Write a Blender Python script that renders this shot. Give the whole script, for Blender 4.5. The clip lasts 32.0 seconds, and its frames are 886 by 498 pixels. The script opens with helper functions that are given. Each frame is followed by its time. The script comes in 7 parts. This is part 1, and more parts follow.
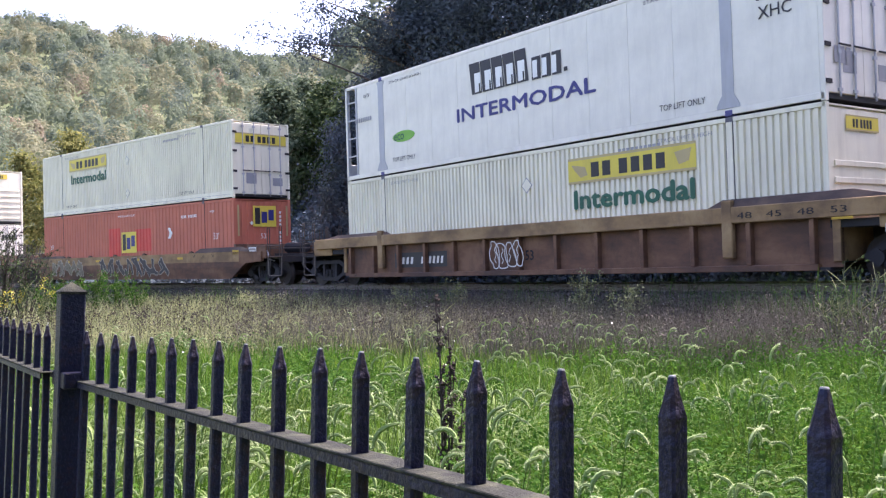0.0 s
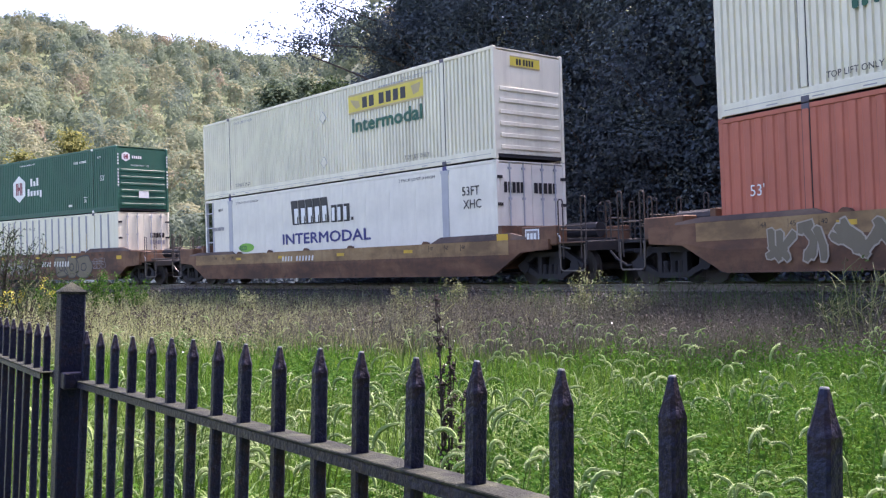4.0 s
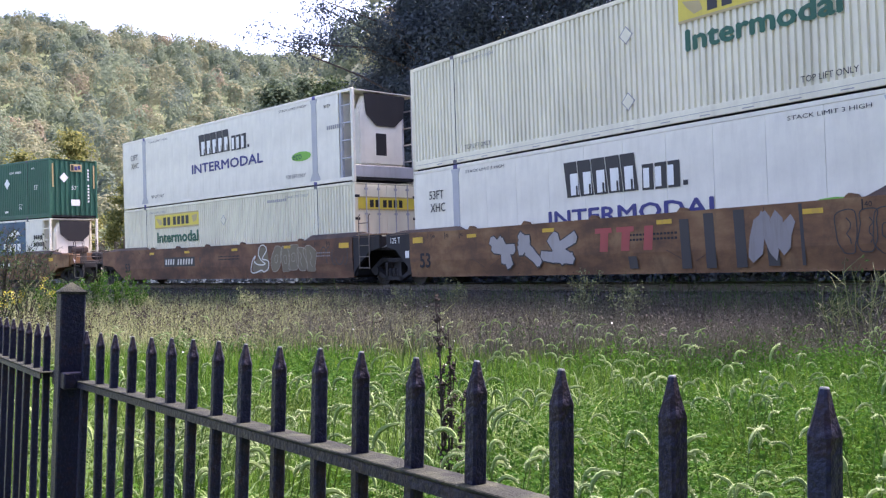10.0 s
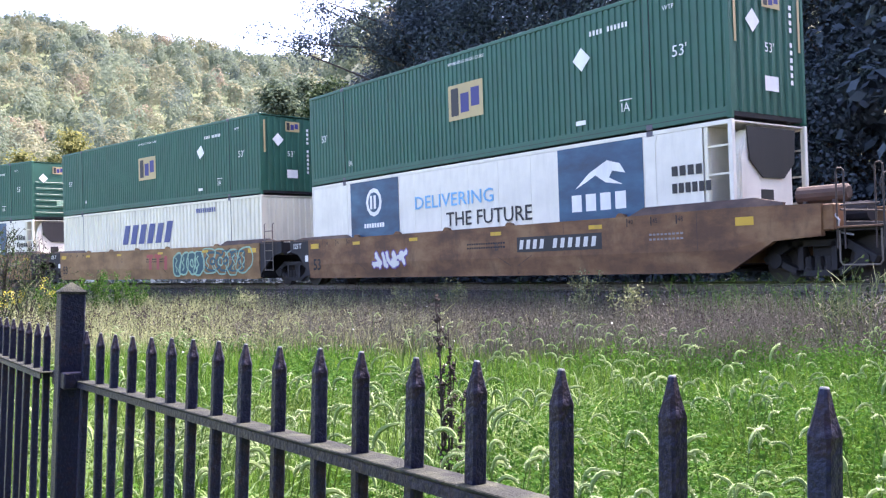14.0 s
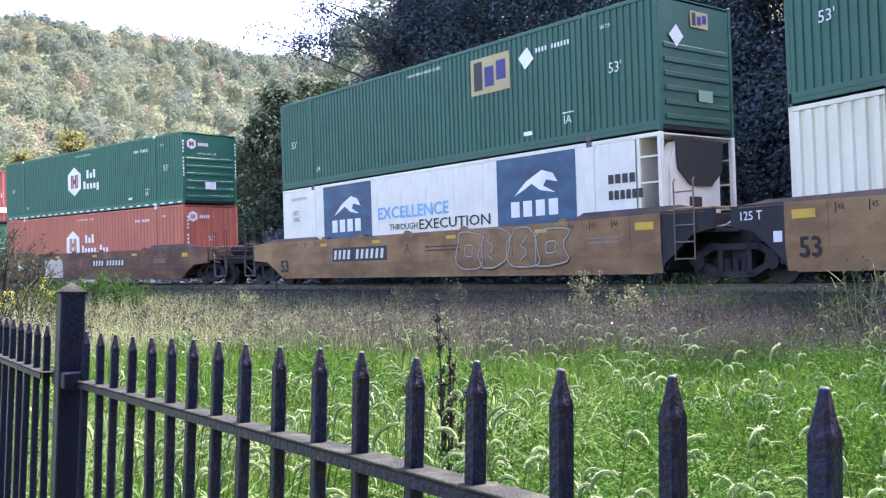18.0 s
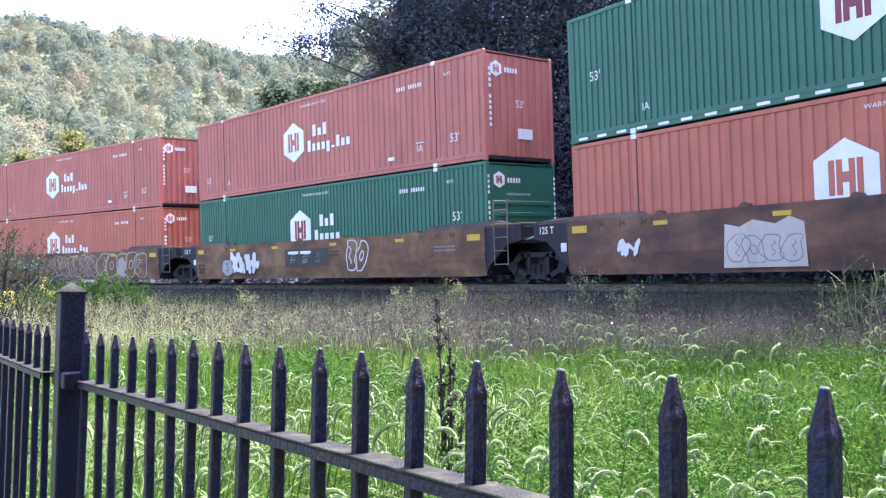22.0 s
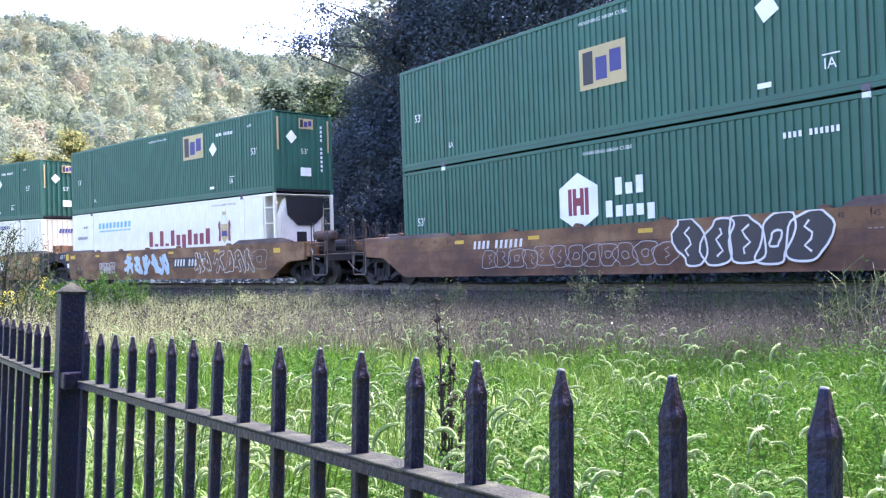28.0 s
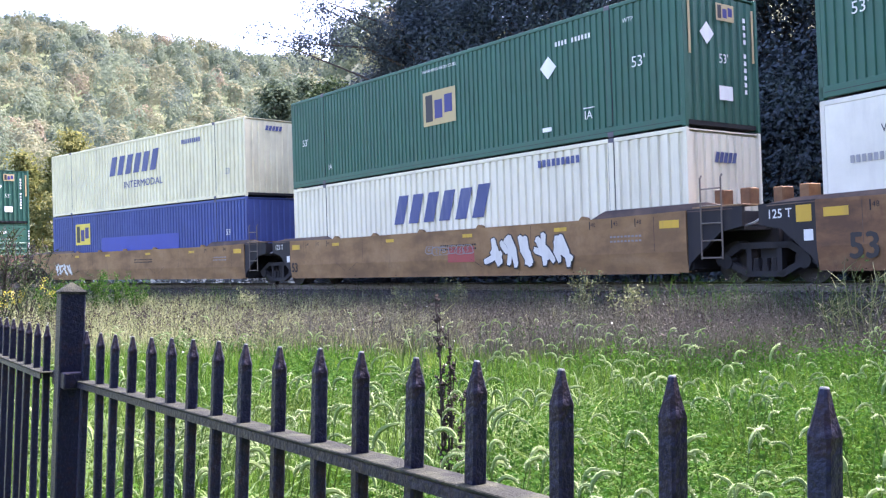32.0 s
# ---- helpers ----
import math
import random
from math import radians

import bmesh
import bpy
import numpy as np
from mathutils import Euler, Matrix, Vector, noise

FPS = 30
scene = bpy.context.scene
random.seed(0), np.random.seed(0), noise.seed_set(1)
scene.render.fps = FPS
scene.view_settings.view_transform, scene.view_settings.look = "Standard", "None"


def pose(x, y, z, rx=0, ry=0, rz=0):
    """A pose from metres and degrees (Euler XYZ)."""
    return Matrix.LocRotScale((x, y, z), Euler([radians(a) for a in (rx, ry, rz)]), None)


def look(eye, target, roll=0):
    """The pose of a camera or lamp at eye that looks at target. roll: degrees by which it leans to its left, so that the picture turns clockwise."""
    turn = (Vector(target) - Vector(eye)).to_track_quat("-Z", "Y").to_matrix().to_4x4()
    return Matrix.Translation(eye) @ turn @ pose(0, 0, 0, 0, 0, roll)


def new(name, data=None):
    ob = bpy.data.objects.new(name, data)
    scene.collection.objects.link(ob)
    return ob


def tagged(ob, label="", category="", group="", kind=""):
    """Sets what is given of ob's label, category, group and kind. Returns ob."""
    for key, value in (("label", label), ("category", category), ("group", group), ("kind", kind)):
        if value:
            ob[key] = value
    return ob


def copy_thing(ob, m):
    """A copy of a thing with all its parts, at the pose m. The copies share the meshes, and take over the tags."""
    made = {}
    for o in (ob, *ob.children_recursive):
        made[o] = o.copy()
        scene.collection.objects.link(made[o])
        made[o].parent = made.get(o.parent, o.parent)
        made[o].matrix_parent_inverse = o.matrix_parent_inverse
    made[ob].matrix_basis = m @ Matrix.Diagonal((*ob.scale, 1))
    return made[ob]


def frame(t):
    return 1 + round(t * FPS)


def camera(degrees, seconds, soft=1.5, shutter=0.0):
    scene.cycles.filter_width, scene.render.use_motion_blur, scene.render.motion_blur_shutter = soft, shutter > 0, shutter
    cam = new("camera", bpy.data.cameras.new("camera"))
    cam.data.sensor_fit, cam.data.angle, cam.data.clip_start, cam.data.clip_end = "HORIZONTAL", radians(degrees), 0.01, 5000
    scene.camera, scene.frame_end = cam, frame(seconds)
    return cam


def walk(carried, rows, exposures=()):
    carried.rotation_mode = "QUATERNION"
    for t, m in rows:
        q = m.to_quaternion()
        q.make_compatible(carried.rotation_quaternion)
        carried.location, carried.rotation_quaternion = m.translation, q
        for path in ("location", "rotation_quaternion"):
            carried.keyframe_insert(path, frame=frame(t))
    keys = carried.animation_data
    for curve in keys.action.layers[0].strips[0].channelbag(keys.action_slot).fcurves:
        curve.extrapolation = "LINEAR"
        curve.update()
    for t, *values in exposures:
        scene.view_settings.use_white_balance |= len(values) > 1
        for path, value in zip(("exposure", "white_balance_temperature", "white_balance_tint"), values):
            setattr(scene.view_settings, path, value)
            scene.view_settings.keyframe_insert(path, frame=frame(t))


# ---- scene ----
# ---------------------------------------------------------------- camera
EYE = Vector((0.0, 0.0, 1.40))
cam = camera(50.09, 32.0, soft=1.25)
PITCH, ROLL = 0.04908, 0.01311
AIM = look(EYE, EYE + Vector((0, math.cos(PITCH), math.sin(PITCH))), math.degrees(ROLL))
# one light knock moves it for a second
NUDGE = look(EYE, EYE + Vector((0.0028, math.cos(PITCH), math.sin(PITCH) + 0.0037)), math.degrees(ROLL))
EASED = look(EYE, EYE + Vector((0.0018, math.cos(PITCH), math.sin(PITCH) + 0.0027)), math.degrees(ROLL))
GAIN = ((0, 2.05, 6230), (1, 2.08, 6230), (2, 2.45, 6230), (3, 2.15, 6230), (5.5, 1.95, 6130), (6, 1.95, 6130), (7, 2.60, 6030), (8, 2.35, 6080), (9, 2.25, 6130),
        (10, 2.00, 6180), (11, 1.90, 6230), (12, 2.07, 6200), (13, 2.25, 6100), (14, 2.55, 6050), (17, 2.55, 5950), (18, 2.50, 5900), (20, 2.55, 5850), (20.5, 2.60, 5800),
        (21, 2.78, 5800), (22, 2.65, 5750), (23, 2.65, 5750), (24, 2.55, 5750), (25, 2.55, 5750), (28, 2.80, 5750), (30, 2.75, 5800), (31, 2.56, 5950), (32, 2.56, 5950))
walk(cam, [(0.0, AIM), (20.5, AIM), (21.0, NUDGE), (21.5, EASED), (22.0, AIM), (32.0, AIM)], exposures=[(t, e, k, 31) for t, e, k in GAIN])

# ---------------------------------------------------------------- the curve of the track
CURVE, HEAD, REACH, BANK = 0.0071053, -0.89858, 27.334, 0.056989
RADIUS = 1 / CURVE
HUB = Vector((RADIUS * math.sin(HEAD), REACH - RADIUS * math.cos(HEAD), 0))
STACK_JOINT = 3.20                        # height of the joint between two stacked boxes over the rail
JOINT_Z = EYE.z + 3.5515
CHORD = 0.33                              # trucks ride this much further out than a car's middle


def on_track(s, out=0.0):
    """The pose at arc length s: x along the train's way, y away from the inside of the curve, z up, the origin at rail height."""
    h = HEAD - s * CURVE
    r = RADIUS + out
    c = HUB + Vector((-r * math.sin(h), r * math.cos(h), JOINT_Z))
    u = Vector((math.cos(h), math.sin(h), 0))
    n = Vector((math.sin(h), -math.cos(h), -BANK)).normalized()
    up = n.cross(u).normalized()
    m = Matrix((u, -n, up)).transposed().to_4x4()
    m.translation = c - up * STACK_JOINT
    return m


RAIL_Z = on_track(0).translation.z
RAIL_R = (on_track(0, CHORD).translation - Vector((HUB.x, HUB.y, RAIL_Z))).length


def rolled(t):
    """How far the train has rolled at t seconds."""
    return 9.36475 * t - 0.00357239 * t * t + 0.000022972 * t ** 3


# ---------------------------------------------------------------- sky, sun
SUN_EL, SUN_AZ = radians(59), radians(46)         # azimuth from +y, towards +x
world = bpy.data.worlds.new("sky")
scene.world = world
world.use_nodes = True
wn = world.node_tree.nodes
sky = wn.new("ShaderNodeTexSky")
sky.sky_type, sky.sun_disc = "NISHITA", False
sky.sun_elevation, sky.sun_rotation = SUN_EL, SUN_AZ
sky.air_density, sky.dust_density, sky.ozone_density = 1.0, 4.0, 1.0
wn["Background"].inputs["Strength"].default_value = 0.15
world.node_tree.links.new(sky.outputs[0], wn["Background"].inputs["Color"])
sun = new("sun", bpy.data.lights.new("sun", "SUN"))
sun.data.energy, sun.data.angle, sun.data.color = 3.6, radians(8), (1.0, 0.92, 0.78)
SUN_DIR = Vector((math.sin(SUN_AZ) * math.cos(SUN_EL), math.cos(SUN_AZ) * math.cos(SUN_EL), math.sin(SUN_EL)))
sun.matrix_world = look(SUN_DIR * 400, (0, 0, 0))


# ---------------------------------------------------------------- materials
def surface(name, cols, scale=3.0, rough=0.6, metal=0.0, bump=0.0, bscale=60.0, stretch=(1, 1, 1), dirt=None, dirt_amount=0.4,
            island=0.0, thing=0.0, detail=6.0, gloss=0.5, through_light=0.0, streak=0.22, span=(0.3, 0.7)):
    """A node material: two tones mixed by noise, a second noise of dirt, a bump, and a shift by piece."""
    m = bpy.data.materials.new(name)
    m.use_nodes = True
    t = m.node_tree
    n, l = t.nodes, t.links
    b = n["Principled BSDF"]
    co = n.new("ShaderNodeTexCoord")
    mp = n.new("ShaderNodeMapping")
    mp.inputs["Scale"].default_value = stretch
    l.new(co.outputs["Object"], mp.inputs["Vector"])
    nz = n.new("ShaderNodeTexNoise")
    nz.inputs["Scale"].default_value, nz.inputs["Detail"].default_value, nz.inputs["Roughness"].default_value = scale, detail, 0.62
    l.new(mp.outputs[0], nz.inputs["Vector"])
    rp = n.new("ShaderNodeValToRGB")
    while len(rp.color_ramp.elements) < len(cols):
        rp.color_ramp.elements.new(0.5)
    for i, c in enumerate(cols):
        rp.color_ramp.elements[i].position = span[0] + (span[1] - span[0]) * i / max(1, len(cols) - 1)
        rp.color_ramp.elements[i].color = (*c, 1)
    l.new(nz.outputs["Fac"], rp.inputs["Fac"])
    col = rp.outputs["Color"]
    if dirt:
        nd = n.new("ShaderNodeTexNoise")
        nd.inputs["Scale"].default_value, nd.inputs["Detail"].default_value, nd.inputs["Roughness"].default_value = scale * 2.3, 9, 0.7
        mp2 = n.new("ShaderNodeMapping")
        mp2.inputs["Scale"].default_value = (stretch[0] * 1.7, stretch[1] * 1.7, stretch[2] * streak)
        mp2.inputs["Location"].default_value = (3.1, 7.7, 1.3)
        l.new(co.outputs["Object"], mp2.inputs["Vector"])
        l.new(mp2.outputs[0], nd.inputs["Vector"])
        dr = n.new("ShaderNodeMapRange")
        dr.inputs["From Min"].default_value, dr.inputs["From Max"].default_value = 0.5, 0.75
        dr.inputs["To Max"].default_value = dirt_amount
        l.new(nd.outputs["Fac"], dr.inputs["Value"])
        mx = n.new("ShaderNodeMix")
        mx.data_type = "RGBA"
        mx.inputs["B"].default_value = (*dirt, 1)
        for i in mx.inputs:
            if i.name == "B" and i.type == "RGBA":
                i.default_value = (*dirt, 1)
        l.new(dr.outputs[0], mx.inputs[0])
        l.new(col, [i for i in mx.inputs if i.name == "A" and i.type == "RGBA"][0])
        col = [o for o in mx.outputs if o.type == "RGBA"][0]
    for amount, kind in ((island, "ShaderNodeNewGeometry"), (thing, "ShaderNodeObjectInfo")):
        if amount:
            gi = n.new(kind)
            src = gi.outputs["Random Per Island"] if kind == "ShaderNodeNewGeometry" else gi.outputs["Random"]
            mr = n.new("ShaderNodeMapRange")
            mr.inputs["To Min"].default_value, mr.inputs["To Max"].default_value = 1 - amount, 1 + amount
            l.new(src, mr.inputs["Value"])
            hs = n.new("ShaderNodeHueSaturation")
            l.new(mr.outputs[0], hs.inputs["Value"])
            hm = n.new("ShaderNodeMapRange")
            hm.inputs["To Min"].default_value, hm.inputs["To Max"].default_value = 0.5 + amount * 0.05, 0.5 - amount * 0.06
            l.new(src, hm.inputs["Value"])
            l.new(hm.outputs[0], hs.inputs["Hue"])
            l.new(col, hs.inputs["Color"])
            col = hs.outputs["Color"]
    l.new(col, b.inputs["Base Color"])
    b.inputs["Roughness"].default_value, b.inputs["Metallic"].default_value = rough, metal
    b.inputs["Specular IOR Level"].default_value = gloss
    if bump:
        nb = n.new("ShaderNodeTexNoise")
        nb.inputs["Scale"].default_value, nb.inputs["Detail"].default_value = bscale, 4
        l.new(co.outputs["Object"], nb.inputs["Vector"])
        bp = n.new("ShaderNodeBump")
        bp.inputs["Strength"].default_value, bp.inputs["Distance"].default_value = bump, 0.01
        l.new(nb.outputs["Fac"], bp.inputs["Height"])
        l.new(bp.outputs[0], b.inputs["Normal"])
    if through_light:
        tr = n.new("ShaderNodeBsdfTranslucent")
        l.new(col, tr.inputs["Color"])
        ms = n.new("ShaderNodeMixShader")
        ms.inputs[0].default_value = through_light
        l.new(b.outputs[0], ms.inputs[1])
        l.new(tr.outputs[0], ms.inputs[2])
        l.new(ms.outputs[0], n["Material Output"].inputs["Surface"])
    return m


def paint(name, c, dirt=(0.10, 0.075, 0.05), amount=0.35, rough=0.5, spread=0.12, **k):
    lo = tuple(v * (1 - spread) for v in c)
    hi = tuple(min(1, v * (1 + spread)) for v in c)
    return surface(name, (lo, c, hi), scale=0.8, rough=rough, dirt=dirt, dirt_amount=amount, bump=0.12, bscale=25, **k)


M = {}
M["white"] = paint("white_container_paint", (0.76, 0.72, 0.57), dirt=(0.30, 0.25, 0.17), amount=0.30, stretch=(1, 1, 0.5))
M["white_clean"] = paint("white_reefer_panel", (0.75, 0.72, 0.63), dirt=(0.38, 0.36, 0.32), amount=0.25, rough=0.38)
# white paint yellowed to carry the warm flare at the left
M["cream"] = paint("flare_warmed_white_paint", (0.74, 0.69, 0.47), dirt=(0.30, 0.24, 0.16), amount=0.35)
M["green"] = paint("dark_green_paint", (0.019, 0.103, 0.068), dirt=(0.05, 0.07, 0.05), amount=0.35, rough=0.5)
M["green_light"] = paint("green_paint", (0.021, 0.130, 0.080), dirt=(0.05, 0.08, 0.05), amount=0.30, rough=0.5)
M["red"] = paint("faded_red_paint", (0.47, 0.150, 0.112), dirt=(0.22, 0.075, 0.06), amount=0.6, rough=0.6)
M["orange"] = paint("orange_red_paint", (0.48, 0.140, 0.085), dirt=(0.26, 0.09, 0.06), amount=0.5, rough=0.6)
M["red_fresh"] = paint("bright_red_patch", (0.62, 0.07, 0.05), amount=0.15)
M["blue"] = paint("blue_paint", (0.055, 0.085, 0.27), dirt=(0.05, 0.06, 0.14), amount=0.4, rough=0.55)
M["blue_patch"] = paint("darker_blue_patch", (0.03, 0.055, 0.34), amount=0.15)
M["grey_post"] = paint("galvanised_grey", (0.40, 0.41, 0.44), dirt=(0.22, 0.21, 0.2), amount=0.4, rough=0.45)
M["steel_dark"] = paint("dark_steel", (0.017, 0.017, 0.021), dirt=(0.05, 0.038, 0.03), amount=0.5, rough=0.8)
M["wheel_steel"] = paint("brown_wheel_steel", (0.028, 0.024, 0.023), dirt=(0.06, 0.045, 0.035), amount=0.5, rough=0.7)
M["ladder_steel"] = paint("weathered_ladder_steel", (0.14, 0.12, 0.10), dirt=(0.10, 0.07, 0.05), amount=0.5, rough=0.7)
M["stanchion_steel"] = paint("dull_stanchion_steel", (0.055, 0.045, 0.042), dirt=(0.10, 0.06, 0.035), amount=0.5, rough=0.75)
# dark tone for the seam and painted shadow beside a proud lift post
M["seam_shadow"] = paint("seam_shadow_line", (0.045, 0.045, 0.05), dirt=(0.09, 0.07, 0.05), amount=0.5, rough=0.8)
M["casting"] = paint("casting_steel", (0.10, 0.10, 0.13), dirt=(0.12, 0.08, 0.05), amount=0.5, rough=0.6)
def freight(name, tones, rust, amount=0.8):
    """Weathered freight car paint: blotched tones, long stains and rust."""
    return surface(name, tones, scale=1.3, rough=0.78, bump=0.3, bscale=18, dirt=rust, dirt_amount=amount, stretch=(0.55, 1, 1.25), streak=0.4, detail=12.0, span=(0.38, 0.64))


M["brown"] = freight("brown_freight_paint", ((0.105, 0.054, 0.028), (0.185, 0.094, 0.042), (0.25, 0.145, 0.068)), (0.062, 0.036, 0.024), 0.7)
M["brown_red"] = freight("oxide_brown_paint", ((0.078, 0.042, 0.028), (0.140, 0.068, 0.038), (0.20, 0.105, 0.056)), (0.048, 0.030, 0.024), 0.7)
M["tan"] = freight("tan_freight_paint", ((0.19, 0.108, 0.048), (0.265, 0.152, 0.064), (0.32, 0.195, 0.090)), (0.11, 0.062, 0.036), 0.5)
M["guide_rust"] = freight("rusty_guide_steel", ((0.05, 0.032, 0.026), (0.08, 0.05, 0.038), (0.13, 0.085, 0.055)), (0.03, 0.022, 0.02))
M["ochre"] = freight("weathered_ochre_paint", ((0.17, 0.105, 0.052), (0.28, 0.175, 0.078), (0.35, 0.235, 0.115)), (0.085, 0.052, 0.036), 0.6)
M["rail_steel"] = surface("rail_steel", ((0.11, 0.09, 0.08), (0.2, 0.19, 0.18)), scale=9, rough=0.45, metal=0.6)
M["rail_top"] = surface("polished_rail_head", ((0.26, 0.31, 0.33), (0.38, 0.43, 0.45)), scale=9, rough=0.35, metal=1.0)
M["tie"] = surface("creosoted_timber", ((0.03, 0.025, 0.022), (0.075, 0.06, 0.05)), scale=6, rough=0.9, bump=0.4, thing=0.25)
M["black"] = paint("black_lettering", (0.018, 0.018, 0.022), amount=0.1)
M["ink_white"] = paint("white_lettering", (0.78, 0.79, 0.77), dirt=(0.4, 0.38, 0.34), amount=0.35)
M["ink_blue"] = paint("blue_lettering", (0.032, 0.034, 0.18), amount=0.12)
M["ink_navy"] = paint("navy_lettering", (0.05, 0.07, 0.21), dirt=(0.3, 0.32, 0.4), amount=0.35)
M["ink_green"] = paint("green_lettering", (0.005, 0.095, 0.055), amount=0.12)
M["ink_lime"] = paint("lime_lettering", (0.16, 0.42, 0.05), amount=0.12)
M["ink_sky"] = paint("light_blue_lettering", (0.16, 0.42, 0.68), amount=0.1)
M["ink_red"] = paint("dark_red_lettering", (0.22, 0.03, 0.05), amount=0.12)
M["ink_grey"] = paint("grey_lettering", (0.30, 0.30, 0.32), amount=0.2)
M["yellow"] = paint("yellow_sign", (0.68, 0.55, 0.07), dirt=(0.35, 0.28, 0.1), amount=0.3)
M["gold"] = paint("gold_sign", (0.46, 0.36, 0.17), dirt=(0.35, 0.3, 0.2), amount=0.3)
M["reflector"] = paint("yellow_reflector", (0.58, 0.36, 0.03), dirt=(0.25, 0.16, 0.06), amount=0.6)
M["panel_blue"] = surface("deep_blue_print", ((0.007, 0.030, 0.072), (0.012, 0.066, 0.144), (0.030, 0.120, 0.216)), scale=1.3, rough=0.35, stretch=(0.6, 1, 1.5))
M["spray_white"] = paint("white_spray_paint", (0.66, 0.65, 0.60), dirt=(0.25, 0.2, 0.17), amount=0.4)
M["spray_blue"] = paint("pale_blue_spray_paint", (0.40, 0.52, 0.62), amount=0.4)
M["spray_teal"] = paint("teal_spray_paint", (0.02, 0.08, 0.10), amount=0.3)
M["spray_mint"] = paint("mint_spray_paint", (0.25, 0.42, 0.30), amount=0.4)
M["spray_pale"] = paint("pale_scrubbed_paint", (0.36, 0.31, 0.25), dirt=(0.2, 0.14, 0.1), amount=0.6)
M["spray_cream"] = paint("scrubbed_cream_paint", (0.50, 0.43, 0.37), dirt=(0.3, 0.22, 0.19), amount=0.5)
M["spray_olive"] = paint("olive_grey_spray_paint", (0.15, 0.125, 0.082), amount=0.5)
M["spray_red"] = paint("red_spray_paint", (0.36, 0.06, 0.055), amount=0.4)
M["spray_grey"] = paint("grey_spray_paint", (0.24, 0.22, 0.22), amount=0.5)
M["spray_violet"] = paint("violet_spray_paint", (0.16, 0.09, 0.30), amount=0.3)
M["casting_blue"] = paint("blue_casting_paint", (0.07, 0.07, 0.24), dirt=(0.1, 0.08, 0.08), amount=0.4)
M["spray_ash"] = paint("ash_grey_spray_paint", (0.34, 0.32, 0.31), dirt=(0.2, 0.16, 0.13), amount=0.5)
M["spray_black"] = paint("black_spray_paint", (0.03, 0.028, 0.032), amount=0.3)
# blue-black enamel and dirt, both bluer than pigment to hold the veiling haze
M["fence_paint"] = surface("hazed_black_fence_enamel", ((0.004, 0.006, 0.022), (0.006, 0.008, 0.028), (0.016, 0.009, 0.016)), scale=55, rough=0.42, gloss=0.2,
                           dirt=(0.08, 0.09, 0.15), dirt_amount=0.32, bump=0.45, bscale=130, thing=0.2, streak=0.8)
# pale colour paints the glint on the picket tips
M["glint_tip"] = surface("painted_tip_glint", ((0.10, 0.11, 0.13), (0.30, 0.31, 0.33)), scale=90, rough=0.4)
M["fence_top"] = surface("weathered_fence_rail", ((0.006, 0.008, 0.010), (0.020, 0.023, 0.018), (0.058, 0.062, 0.040)), scale=26, rough=0.85, gloss=0.2, bump=0.5, bscale=260)
M["ground"] = surface("soil_and_thatch", ((0.035, 0.055, 0.016), (0.06, 0.085, 0.026), (0.095, 0.10, 0.042)), scale=1.1, rough=0.95, bump=0.8, bscale=14)
# stone tones lowered: the shade under the train is put into the colour
M["ballast"] = surface("shade_dark_ballast", ((0.017, 0.016, 0.018), (0.037, 0.036, 0.037), (0.074, 0.070, 0.070)), scale=16, rough=0.9, bump=1.0, bscale=18, island=0.4)
M["grass"] = surface("grass_blade", ((0.026, 0.076, 0.007), (0.059, 0.136, 0.012), (0.118, 0.196, 0.031)), scale=0.9, rough=0.7, gloss=0.2, island=0.3, through_light=0.42)
M["grass_pale"] = surface("pale_grass_blade", ((0.059, 0.119, 0.021), (0.116, 0.183, 0.045)), scale=3, rough=0.7, gloss=0.25, island=0.35, through_light=0.35)
M["weed_leaf"] = surface("weed_leaf", ((0.022, 0.070, 0.009), (0.049, 0.124, 0.015)), scale=0.9, rough=0.9, gloss=0.08, island=0.25, through_light=0.35)
M["foxtail_core"] = surface("green_seed_spike", ((0.15, 0.24, 0.07), (0.24, 0.34, 0.12)), scale=40, rough=0.8, island=0.15, through_light=0.2)
# bristles kept very pale so their colour gives the heads a backlit rim
M["foxtail"] = surface("foxtail_seed_head", ((0.46, 0.56, 0.30), (0.62, 0.68, 0.44)), scale=6, rough=0.8, island=0.2, through_light=0.45)
M["dry"] = surface("dry_weed", ((0.043, 0.043, 0.037), (0.078, 0.074, 0.060), (0.075, 0.090, 0.052)), scale=0.7, rough=0.85, island=0.4, through_light=0.25)
M["dry_green"] = surface("tired_green_weed", ((0.143, 0.176, 0.072), (0.275, 0.292, 0.143)), scale=0.7, rough=0.8, island=0.4, through_light=0.3)
M["stalk"] = surface("dead_stalk", ((0.018, 0.014, 0.014), (0.05, 0.034, 0.028)), scale=20, rough=0.9)
M["goldenrod"] = surface("goldenrod_flower", ((0.36, 0.33, 0.03), (0.50, 0.44, 0.06)), scale=8, rough=0.8, island=0.2, through_light=0.3)
M["bark"] = surface("bark", ((0.035, 0.028, 0.024), (0.085, 0.07, 0.06)), scale=7, rough=0.95, bump=0.8, bscale=20, stretch=(1, 1, 0.25))
# the wood's shade and a blue veiling haze are put into this leaf colour
M["leaf_dark"] = surface("shade_blue_leaf", ((0.052, 0.068, 0.090), (0.070, 0.090, 0.108), (0.090, 0.119, 0.110)), scale=0.35, rough=1.0, island=0.16, through_light=0.08, gloss=0.0)
# green lightened to hold the haze in front of the farther trees
M["leaf_mid"] = surface("hazed_green_leaf", ((0.060, 0.090, 0.058), (0.100, 0.135, 0.080)), scale=0.3, rough=0.9, gloss=0.1, island=0.5, through_light=0.3)
